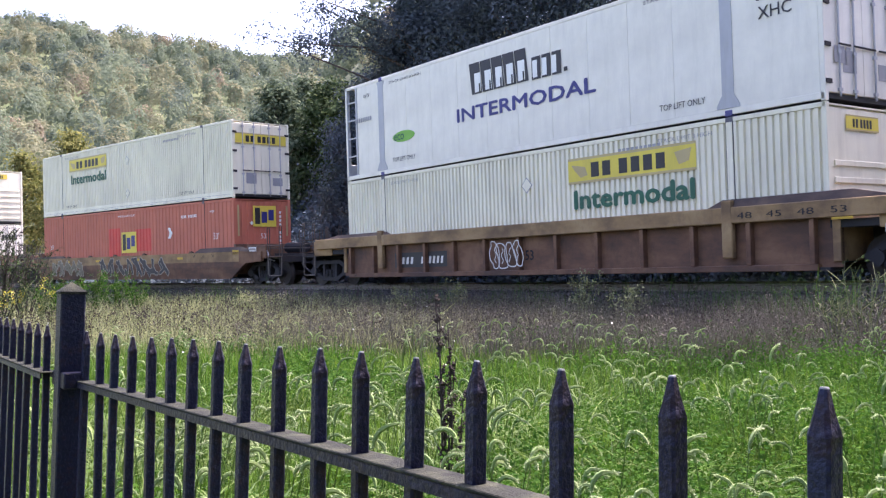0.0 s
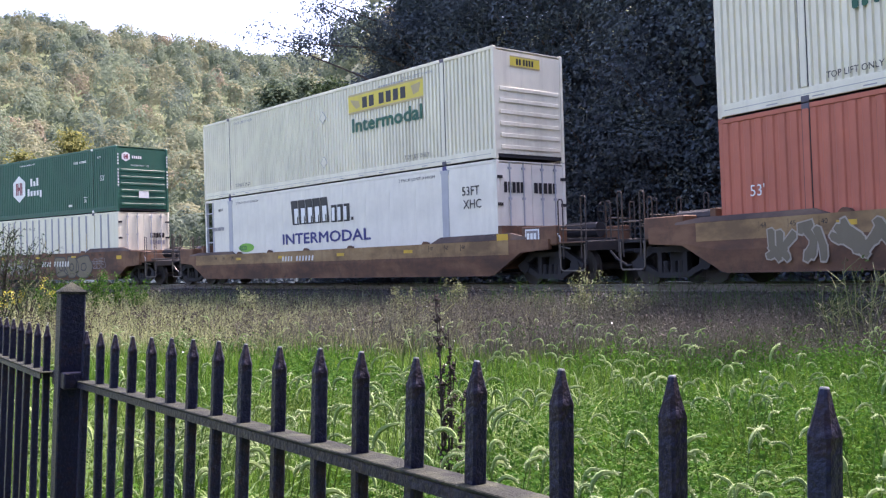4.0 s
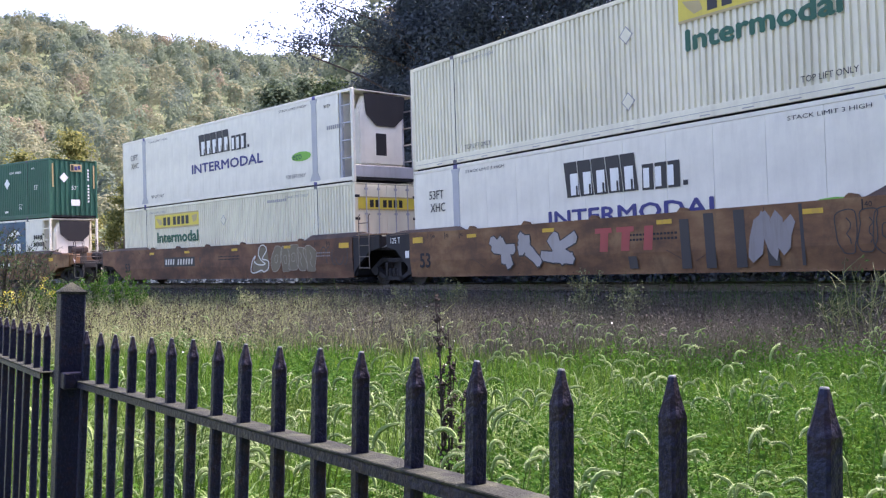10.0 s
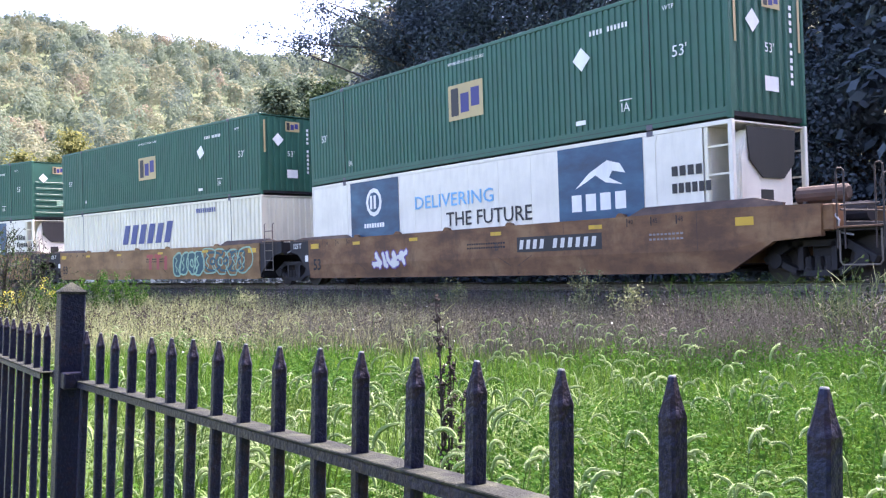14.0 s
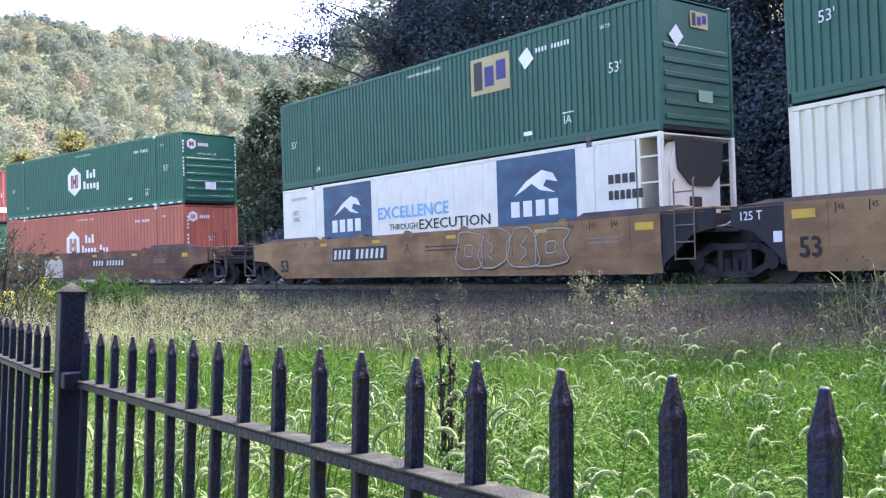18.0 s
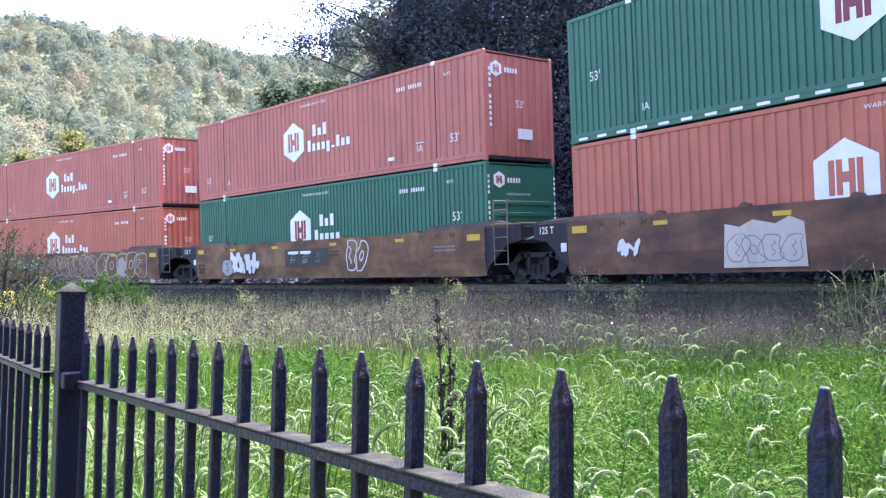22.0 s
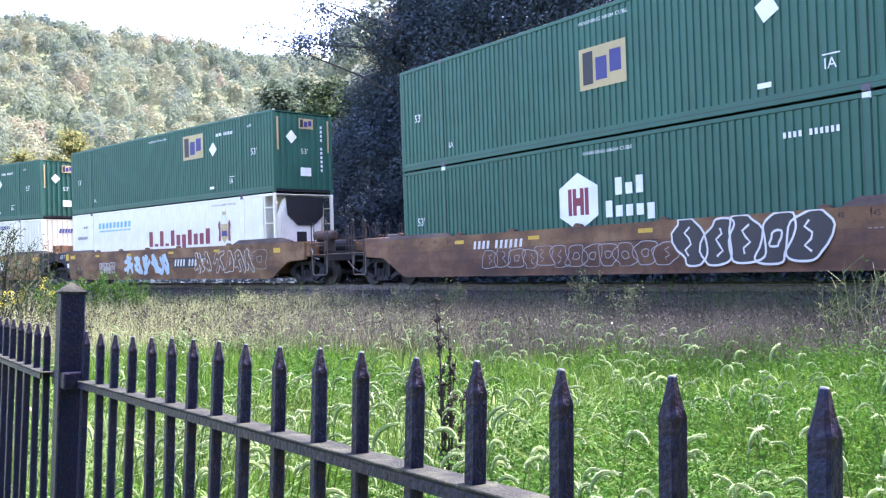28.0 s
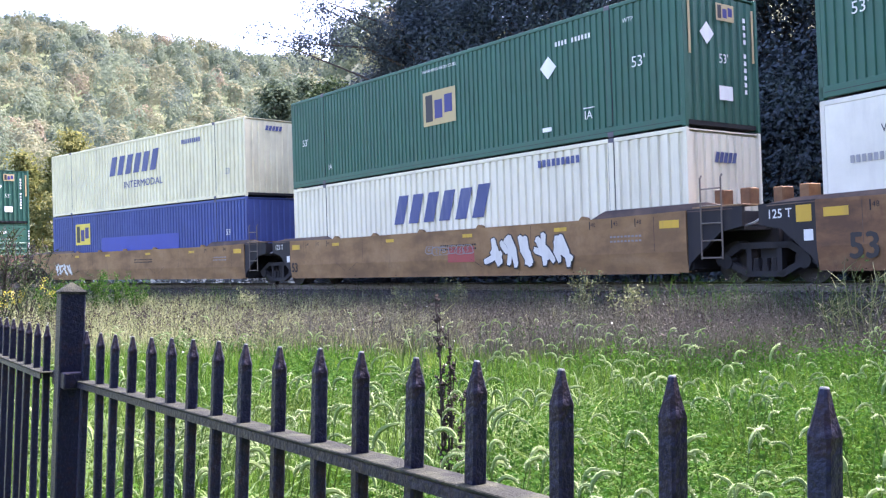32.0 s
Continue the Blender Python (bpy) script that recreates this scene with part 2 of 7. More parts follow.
M["leaf_yellow"] = surface("yellowing_leaf", ((0.12, 0.14, 0.04), (0.21, 0.21, 0.075)), scale=0.5, rough=0.9, gloss=0.1, island=0.4, through_light=0.4)
# hillside leaves: aerial haze is put into these paler, bluer tones and the high translucency
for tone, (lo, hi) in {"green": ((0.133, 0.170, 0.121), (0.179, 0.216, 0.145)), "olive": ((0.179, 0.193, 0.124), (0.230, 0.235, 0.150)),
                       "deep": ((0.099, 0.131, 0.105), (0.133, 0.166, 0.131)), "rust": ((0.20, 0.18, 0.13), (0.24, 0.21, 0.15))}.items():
    M["hill_" + tone] = surface("hazed_hillside_leaf_" + tone, (lo, hi), scale=0.25, rough=0.9, island=0.08, through_light=0.42, gloss=0.1, detail=3)
M["leaf_shrub"] = surface("shrub_leaf", ((0.025, 0.045, 0.02), (0.05, 0.08, 0.03)), scale=2, rough=0.9, gloss=0.1, island=0.5, through_light=0.25)
# ---------------------------------------------------------------- mesh tools
MESHES = {}


def empty(name, m=None):
    ob = new(name)
    ob.empty_display_size = 0.3
    if m is not None:
        ob.matrix_world = m
    return ob


def mesh_of(bm, name, material):
    me = bpy.data.meshes.new(name)
    bm.normal_update()
    bm.to_mesh(me)
    bm.free()
    me.materials.append(M[material])
    return me


def part(name, bm, material, parent=None, label="", m=None):
    """One mesh object under a thing or a part; bm may be a bmesh or a mesh that is shared."""
    me = mesh_of(bm, name, material) if isinstance(bm, bmesh.types.BMesh) else bm
    ob = new(name, me)
    if parent is not None:
        ob.parent = parent
    if m is not None:
        ob.matrix_basis = m
    return tagged(ob, label)


def shared(key, make, material):
    """The mesh that make() gives, built once for each key."""
    if key not in MESHES:
        MESHES[key] = mesh_of(make(), str(key[0]) if isinstance(key, tuple) else key, material)
    return MESHES[key]


def from_arrays(name, verts, faces, material):
    me = bpy.data.meshes.new(name)
    me.from_pydata(verts, [], faces)
    me.update()
    me.materials.append(M[material])
    return me


def box(bm, x0, x1, y0, y1, z0, z1, bevel=0.0):
    v = [bm.verts.new(p) for p in ((x0, y0, z0), (x1, y0, z0), (x1, y1, z0), (x0, y1, z0), (x0, y0, z1), (x1, y0, z1), (x1, y1, z1), (x0, y1, z1))]
    f = [bm.faces.new([v[i] for i in q]) for q in ((0, 3, 2, 1), (4, 5, 6, 7), (0, 1, 5, 4), (1, 2, 6, 5), (2, 3, 7, 6), (3, 0, 4, 7))]
    if bevel:
        bmesh.ops.bevel(bm, geom=list({e for g in f for e in g.edges}), offset=bevel, segments=1, affect="EDGES")
    return bm


def block(x0, x1, y0, y1, z0, z1, bevel=0.0):
    return box(bmesh.new(), x0, x1, y0, y1, z0, z1, bevel)


def plate(bm, pts, y0, y1):
    """A flat outline in x and z, from y0 to y1."""
    a = [bm.verts.new((x, y0, z)) for x, z in pts]
    b = [bm.verts.new((x, y1, z)) for x, z in pts]
    k = len(pts)
    bm.faces.new(a)
    bm.faces.new(b[::-1])
    for i in range(k):
        bm.faces.new((a[i], b[i], b[(i + 1) % k], a[(i + 1) % k]))
    bmesh.ops.recalc_face_normals(bm, faces=bm.faces[:])
    return bm


def tube(bm, pts, r, sides=6):
    """A round bar along points; r is one radius or one for each point."""
    pts = [Vector(p) for p in pts]
    rs = r if isinstance(r, (list, tuple)) else [r] * len(pts)
    rings = []
    for i, p in enumerate(pts):
        d = (pts[min(i + 1, len(pts) - 1)] - pts[max(i - 1, 0)]).normalized()
        a = d.orthogonal().normalized() if not rings else (side - d * side.dot(d)).normalized()
        side = a
        b = d.cross(a)
        rings.append([bm.verts.new(p + (a * math.cos(6.28319 * j / sides) + b * math.sin(6.28319 * j / sides)) * rs[i]) for j in range(sides)])
    for p, q in zip(rings, rings[1:]):
        for j in range(sides):
            bm.faces.new((p[j], p[(j + 1) % sides], q[(j + 1) % sides], q[j]))
    bm.faces.new(rings[0][::-1])
    bm.faces.new(rings[-1])
    return bm


def disc(bm, c, r, y0, y1, sides=20):
    return tube(bm, [(c[0], y0, c[1]), (c[0], y1, c[1])], r, sides)


FONT = {}


def words(text, height, width=None, bold=0.0, slant=0.0):
    """The mesh of a line of text, its lower left corner at the origin, capitals of that height, in x and z, facing -y."""
    key = (text, height, width, bold, slant)
    if key not in FONT:
        cu = bpy.data.curves.new("text", "FONT")
        cu.body, cu.size, cu.shear, cu.resolution_u = text, 1.0, slant, 2
        ob = bpy.data.objects.new("text", cu)
        scene.collection.objects.link(ob)
        me = bpy.data.meshes.new_from_object(ob.evaluated_get(bpy.context.evaluated_depsgraph_get()))
        bpy.data.objects.remove(ob)
        co = np.array([v.co for v in me.vertices])
        lo, hi = co.min(0), co.max(0)
        sz = height / (0.72 if any(c.isupper() or c.isdigit() for c in text) else hi[1] - lo[1])
        sx = sz if width is None else width / (hi[0] - lo[0])
        for v in me.vertices:
            v.co = ((v.co.x - lo[0]) * sx, 0, v.co.y * sz)
        if bold:
            thick = bmesh.new()
            for k, (dx, dz) in enumerate(((0, 0), (1, 0), (-1, 0), (0, 0.7), (0, -0.7))):
                start = len(thick.verts)
                thick.from_mesh(me)
                thick.verts.ensure_lookup_table()
                for v in thick.verts[start:]:
                    v.co += Vector((dx * bold * height * 1.4, -0.0004 * k, dz * bold * height * 1.4))
            thick.to_mesh(me)
            thick.free()
        FONT[key] = me
    return FONT[key]


def letter(parent, text, x, z, height, material, width=None, bold=0.0, slant=0.0, y=-1.2955, name="lettering", end=False):
    """A line of text on the near side at x, z, or on the front end (x then runs across, from the near edge)."""
    me = words(text, height, width, bold, slant)
    key = ("w", text, height, width, bold, slant, material)
    if key not in MESHES:
        c = me.copy()
        c.materials.clear()
        c.materials.append(M[material])
        MESHES[key] = c
    m = pose(8.077 + 0.006, -1.2955 + x, z, 0, 0, 90) if end else pose(x, y - 0.005, z)
    return part(name, MESHES[key], material, parent, m=m)


def bars(parent, x, z, w, h, count, material, y=-1.2955, gap=0.3, slant=0.0, name="marking", end=False, rng=None):
    """A row of plain upright blocks of the size of a line of writing."""
    step = w / count
    at_m = pose(8.077 + 0.005, -1.2955 + x, z, 0, 0, 90) if end else pose(x, y - 0.004, z)
    if h >= 0.2 and count > 1:
        def one():
            bm = bmesh.new()
            b = step * (1 - gap)
            bm.faces.new([bm.verts.new(p) for p in ((0, 0, 0), (b, 0, 0), (b + slant * h, 0, h), (slant * h, 0, h))])
            return bm
        me = shared(("bar", round(step, 3), gap, slant, h, material), one, material)
        for i in range(count):
            part(name, me, material, parent, m=at_m @ pose(i * step, 0, 0))
        return None
    bm = bmesh.new()
    for i in range(count):
        a = i * step
        b = a + step * (1 - gap)
        q = [bm.verts.new(p) for p in ((a, 0, 0), (b, 0, 0), (b + slant * h, 0, h), (a + slant * h, 0, h))]
        bm.faces.new(q)
    return part(name, bm, material, parent, m=at_m)


def flat(parent, pts, material, y=-1.2955, name="sign", lift=0.003, label="", end=False):
    """A thin plate with the outline pts (x, z) on the near side."""
    bm = bmesh.new()
    v = [bm.verts.new((x, 0, z)) for x, z in pts]
    f = bm.faces.new(v)
    bm.normal_update()
    if f.normal.y > 0:
        bmesh.ops.reverse_faces(bm, faces=[f])
    m = pose(8.077 + lift, -1.2955, 0, 0, 0, 90) if end else pose(0, y - lift, 0)
    return part(name, bm, material, parent, label, m=m)


def rect(x0, x1, z0, z1):
    return [(x0, z0), (x1, z0), (x1, z1), (x0, z1)]
# ---------------------------------------------------------------- ground
def smooth(a, b, v):
    t = min(1.0, max(0.0, (v - a) / (b - a)))
    return t * t * (3 - 2 * t)


def inside(x, y):
    """Metres from the track's middle towards the inside of the curve."""
    return RAIL_R - math.hypot(x - HUB.x, y - HUB.y)


PROFILE = ((-400, RAIL_Z - 0.5), (-9, RAIL_Z - 0.5), (-2.9, RAIL_Z - 0.60), (-1.75, RAIL_Z - 0.17), (1.75, RAIL_Z - 0.26), (2.9, RAIL_Z - 0.72), (4.2, RAIL_Z - 0.86), (6.2, 0.62),
           (9.5, 0.42), (14, 0.26), (22, 0.16), (400, 0.1))


def profile(q):
    for (a, za), (b, zb) in zip(PROFILE, PROFILE[1:]):
        if q <= b:
            return za + (zb - za) * (q - a) / (b - a)
    return PROFILE[-1][1]


def ground_z(x, y):
    q = inside(x, y)
    z = profile(max(-399, min(399, q)))
    d, az = math.hypot(x, y), math.degrees(math.atan2(x, y))
    if q < -8:
        z += 0.55 * min(60, -8 - q) * smooth(-14, -4, az) * (1 - smooth(60, 100, az))
        ridge = (97 - 7 * smooth(-26, -5, az) - 25 * smooth(-5, 25, az)) * smooth(-75, -40, az)
        if az < 60:
            z = max(z, ridge * smooth(70, 430, d) + (z if d < 70 else 2) * (1 - smooth(70, 200, d)) * 0.5)
    elif q > 3:
        z += 0.05 * noise.noise(Vector((x * 0.5, y * 0.5, 0))) + 0.03 * noise.noise(Vector((x * 1.7, y * 1.7, 3)))
    return z


def make_ground():
    angles = [-34 + 0.8 * i for i in range(86)]
    angles += [angles[-1] + 2.5 * i for i in range(1, 117)]
    angles = [a for a in angles if a < 325.5]
    radii = [0.5 * i for i in range(1, 130)]
    while radii[-1] < 3200:
        radii.append(radii[-1] * 1.07)
    verts = [(0, 0, ground_z(0, 0.01))]
    for r in radii:
        for a in angles:
            x, y = r * math.sin(radians(a)), r * math.cos(radians(a))
            verts.append((x, y, ground_z(x, y)))
    k = len(angles)
    faces = [(0, 1 + (j + 1) % k, 1 + j) for j in range(k)]
    for i in range(len(radii) - 1):
        for j in range(k):
            a, b = 1 + i * k + j, 1 + i * k + (j + 1) % k
            faces.append((a, b, b + k, a + k))
    me = from_arrays("ground", verts, faces, "ground")
    me.polygons.foreach_set("use_smooth", [True] * len(me.polygons))
    me.materials.append(M["ballast"])
    for p in me.polygons:
        if -8.5 < inside(p.center.x, p.center.y) < 3.0:
            p.material_index = 1
    ob = new("ground", me)
    tagged(ob, "grassy soil falling from the railway bank", "ground", kind="structure")


make_ground()


# ---------------------------------------------------------------- railway track
def ring_strip(section, s0, s1, step):
    """A strip of a fixed section (y, z) along the track."""
    verts, faces = [], []
    k = len(section)
    count = int((s1 - s0) / step) + 1
    for i in range(count):
        m = on_track(s0 + i * step, CHORD)
        verts += [tuple(m @ Vector((0, y, z))) for y, z in section]
    for i in range(count - 1):
        for j in range(k):
            a, b = i * k + j, i * k + (j + 1) % k
            faces.append((a, b, b + k, a + k))
    return verts, faces


def make_track():
    track = empty("railway_track")
    tagged(track, "single curved railway track on dark stone ballast", "railway track", kind="structure")
    for y in (-0.755, 0.755):
        foot = [(y - 0.07, -0.17), (y + 0.07, -0.17), (y + 0.07, -0.155), (y + 0.012, -0.14), (y + 0.012, -0.045), (y + 0.036, -0.035), (y + 0.036, -0.004), (y - 0.036, -0.004),
                (y - 0.036, -0.035), (y - 0.012, -0.045), (y - 0.012, -0.14), (y - 0.07, -0.155)]
        rail = part("rail", from_arrays("rail", *ring_strip(foot, -350, 320, 1.0), "rail_steel"), "rail_steel", track)
        head = [(y - 0.030, -0.004), (y + 0.030, -0.004), (y + 0.026, 0.0), (y - 0.026, 0.0)]
        part("running_surface", from_arrays("running_surface", *ring_strip(head, -350, 320, 1.0), "rail_top"), "rail_top", rail, "polished steel running surface")
    tie = shared("tie", lambda: block(-0.115, 0.115, -1.3, 1.3, -0.34, -0.165, 0.012), "tie")
    rng = random.Random(5)
    for i in range(170):
        m = on_track(-62 + i * 0.5 + rng.uniform(-0.03, 0.03), CHORD)
        part("tie", tie, "tie", track, m=m @ pose(0, rng.uniform(-0.04, 0.04), 0, 0, 0, rng.uniform(-1, 1)))


make_track()


def make_ballast():
    """Broken stone over the visible stretch: small faceted lumps on the shoulder and between the ties."""
    rng = random.Random(11)
    verts, faces = [], []
    shape = [(1, 0, 0), (-1, 0, 0), (0, 1, 0), (0, -1, 0), (0, 0, 1), (0, 0, -1)]
    tri = [(0, 2, 4), (2, 1, 4), (1, 3, 4), (3, 0, 4), (2, 0, 5), (1, 2, 5), (3, 1, 5), (0, 3, 5)]
    for i in range(15000):
        s = rng.uniform(-30, 14) if i % 3 else rng.uniform(-62, 18)
        q = rng.triangular(-2.4, 4.0, 2.4)
        m = on_track(s, CHORD - q)
        x, y = m.translation.x, m.translation.y
        z = ground_z(x, y) + rng.uniform(-0.01, 0.03)
        r = rng.uniform(0.022, 0.05)
        b = len(verts)
        turn = Euler((rng.uniform(0, 3), rng.uniform(0, 3), rng.uniform(0, 3))).to_matrix()
        for p in shape:
            v = turn @ (Vector(p) * r * rng.uniform(0.6, 1.3))
            verts.append((x + v.x, y + v.y, z + v.z))
        faces += [(b + a, b + c, b + d) for a, c, d in tri]
    ob = new("ballast", from_arrays("ballast", verts, faces, "ballast"))
    tagged(ob, "dark grey crushed stone ballast along the rails", "ballast", kind="stuff")


make_ballast()


# ---------------------------------------------------------------- fence
def make_fence():
    fence = empty("iron_fence")
    tagged(fence, "black painted iron picket fence with pointed bars", "fence")
    h = 0.0081

    def picket():
        """A bar with chamfered edges and a tapering point that ends in a small flat; its tip at the origin."""
        bm = bmesh.new()
        rings = []
        for z, w, c in ((-1.16, h, 0.25), (-0.033, h, 0.25), (-0.030, h * 1.05, 0.3), (-0.027, h * 1.0, 0.35), (-0.022, h * 0.85, 0.4), (-0.012, h * 0.58, 0.42), (-0.0012, h * 0.33, 0.45), (0, h * 0.28, 0.5)):
            e = w * c
            rings.append([bm.verts.new((x, y, z)) for x, y in ((w, -w + e), (w, w - e), (w - e, w), (-w + e, w), (-w, w - e), (-w, -w + e), (-w + e, -w), (w - e, -w))])
        for a, b in zip(rings, rings[1:]):
            for j in range(8):
                bm.faces.new((a[j], a[(j + 1) % 8], b[(j + 1) % 8], b[j]))
        bm.faces.new(rings[-1])
        bm.faces.new(rings[0][::-1])
        return bm

    me = shared("picket", picket, "fence_paint")
    # the tip's flat gets the painted glint
    me.materials.append(M["glint_tip"])
    for p in me.polygons:
        if p.center.z > -0.0012:
            p.material_index = 1
    rng = random.Random(3)
    UNEVEN = (-2.2, 2.5, 5.9, 7.7, -2.8, -3.3, -15.6, -11.4, -7.9, -15.1, -13.7, -15.5, -13.1, -4.9, 10.9, 18.1, 33.4)   # pickets set by eye, in millimetres along the rail
    runs = ((Vector((0.2335, 0.5856, EYE.z - 0.0534)), 123.0, -1.238, -4, 17, 0.12), (Vector((-0.9661, 2.3289, EYE.z - 0.0838)), 123.32, 0.04, 0, 22, 0.12))
    corner = Vector((-0.884, 2.262, 0))
    for start, head, rise, i0, i1, step in runs:
        a, b = radians(head), radians(rise)
        v = Vector((math.cos(a) * math.cos(b), math.sin(a) * math.cos(b), math.sin(b))) * step
        for i in range(i0, i1):
            p = start + v * (i + (UNEVEN[i] / 120 if i0 < 0 <= i else 0))
            part("picket", me, "fence_paint", fence, m=pose(p.x, p.y, p.z + rng.uniform(-0.002, 0.002), rng.uniform(-0.5, 0.5), rng.uniform(-0.5, 0.5), head + rng.uniform(-4, 4)))
        length = ((i1 - i0) * step)
        mid = start + v * (i0 + i1 - 1) / 2
        for drop, nm in ((0.113, "top_rail"), (0.98, "bottom_rail")):
            # a channel with a flat weathered top and turned-down flanges
            bm = bmesh.new()
            box(bm, -length / 2 + 0.03, length / 2 - 0.03, -0.019, -0.015, -0.016, -0.0042)
            box(bm, -length / 2 + 0.03, length / 2 - 0.03, 0.015, 0.019, -0.016, -0.0042)
            frame_m = pose(mid.x, mid.y, mid.z - drop, 0, -rise, head)
            rail = part(nm, bm, "fence_paint", fence, m=frame_m)
            part("rail_top", block(-length / 2 + 0.03, length / 2 - 0.03, -0.0192, 0.0192, -0.004, 0, 0.001), "fence_top", rail, "weathered dusty rail top")
    top = EYE.z + 0.018
    w = 0.028
    post = part("post", block(-w, w, -w, w, -1.30, -0.020, 0.003), "fence_paint", fence, m=pose(corner.x, corner.y, top, 0, 0, 32.7))
    bm = bmesh.new()
    base = [bm.verts.new((x, y, -0.020)) for x, y in ((-w - 0.002, -w - 0.002), (w + 0.002, -w - 0.002), (w + 0.002, w + 0.002), (-w - 0.002, w + 0.002))]
    low = [bm.verts.new((v.co.x, v.co.y, -0.026)) for v in base]
    tip = bm.verts.new((0, 0, 0.004))
    for j in range(4):
        bm.faces.new((low[j], low[(j + 1) % 4], base[(j + 1) % 4], base[j]))
        bm.faces.new((base[j], base[(j + 1) % 4], tip))
    bm.faces.new(low[::-1])
    part("post_cap", bm, "fence_top", post, "pyramid-shaped weathered post cap")
    for a in (-57, 123):
        d = Vector((math.cos(radians(a)), math.sin(radians(a)), 0)) * 0.045
        part("bracket", block(-0.022, 0.022, -0.024, 0.024, -0.020, 0.018, 0.003), "fence_paint", fence,
             m=pose(corner.x + d.x, corner.y + d.y, EYE.z - 0.208, 0, 0, 123))


make_fence()
# ---------------------------------------------------------------- containers
L2, W2, HT = 8.077, 1.2955, 2.896
LIFT = 6.058


def corrugated(x0, x1, z0, z1, pitch, deep, y):
    """A trapezoid sheet along x; y is its outer face, deep goes towards the middle."""
    bm = bmesh.new()
    n = max(1, round((x1 - x0) / pitch))
    p = (x1 - x0) / n
    s = 1 if y < 0 else -1
    line = []
    for i in range(n):
        a = x0 + i * p
        line += [(a, y), (a + 0.50 * p, y), (a + 0.60 * p, y + s * deep), (a + 0.90 * p, y + s * deep)]
    line.append((x1, y))
    lo = [bm.verts.new((x, v, z0)) for x, v in line]
    hi = [bm.verts.new((x, v, z1)) for x, v in line]
    for i in range(len(line) - 1):
        q = (lo[i], lo[i + 1], hi[i + 1], hi[i])
        bm.faces.new(q if s > 0 else q[::-1])
    return bm


def side_sheet(pitch, deep, y):
    bm = bmesh.new()
    for a, b in ((-L2 + 0.09, -LIFT - 0.07), (-LIFT + 0.07, LIFT - 0.07), (LIFT + 0.07, L2 - 0.09)):
        t = corrugated(a, b, 0.13, HT - 0.10, pitch, deep, y)
        me = bpy.data.meshes.new("t")
        t.to_mesh(me)
        t.free()
        bm.from_mesh(me)
        bpy.data.meshes.remove(me)
    return bm


def smooth_sides(c, paint_name, x0, x1):
    """Smooth wall panels, each a piece of its own with a fine joint."""
    spans = [(x0, -LIFT - 0.1)] + [(-LIFT + 0.1 + 1.1916 * i, -LIFT + 0.1 + 1.1916 * (i + 1)) for i in range(10)] + [(LIFT + 0.1, x1)]
    for y in (-W2 + 0.008, W2 - 0.02):
        for a, b in spans:
            w = round(b - a - 0.008, 3)
            me = shared(("side_panel", paint_name, w), lambda: block(-w / 2, w / 2, 0, 0.012, 0.157, HT - 0.097), paint_name)
            part("side_panel", me, paint_name, c, m=pose((a + b) / 2, y, 0))


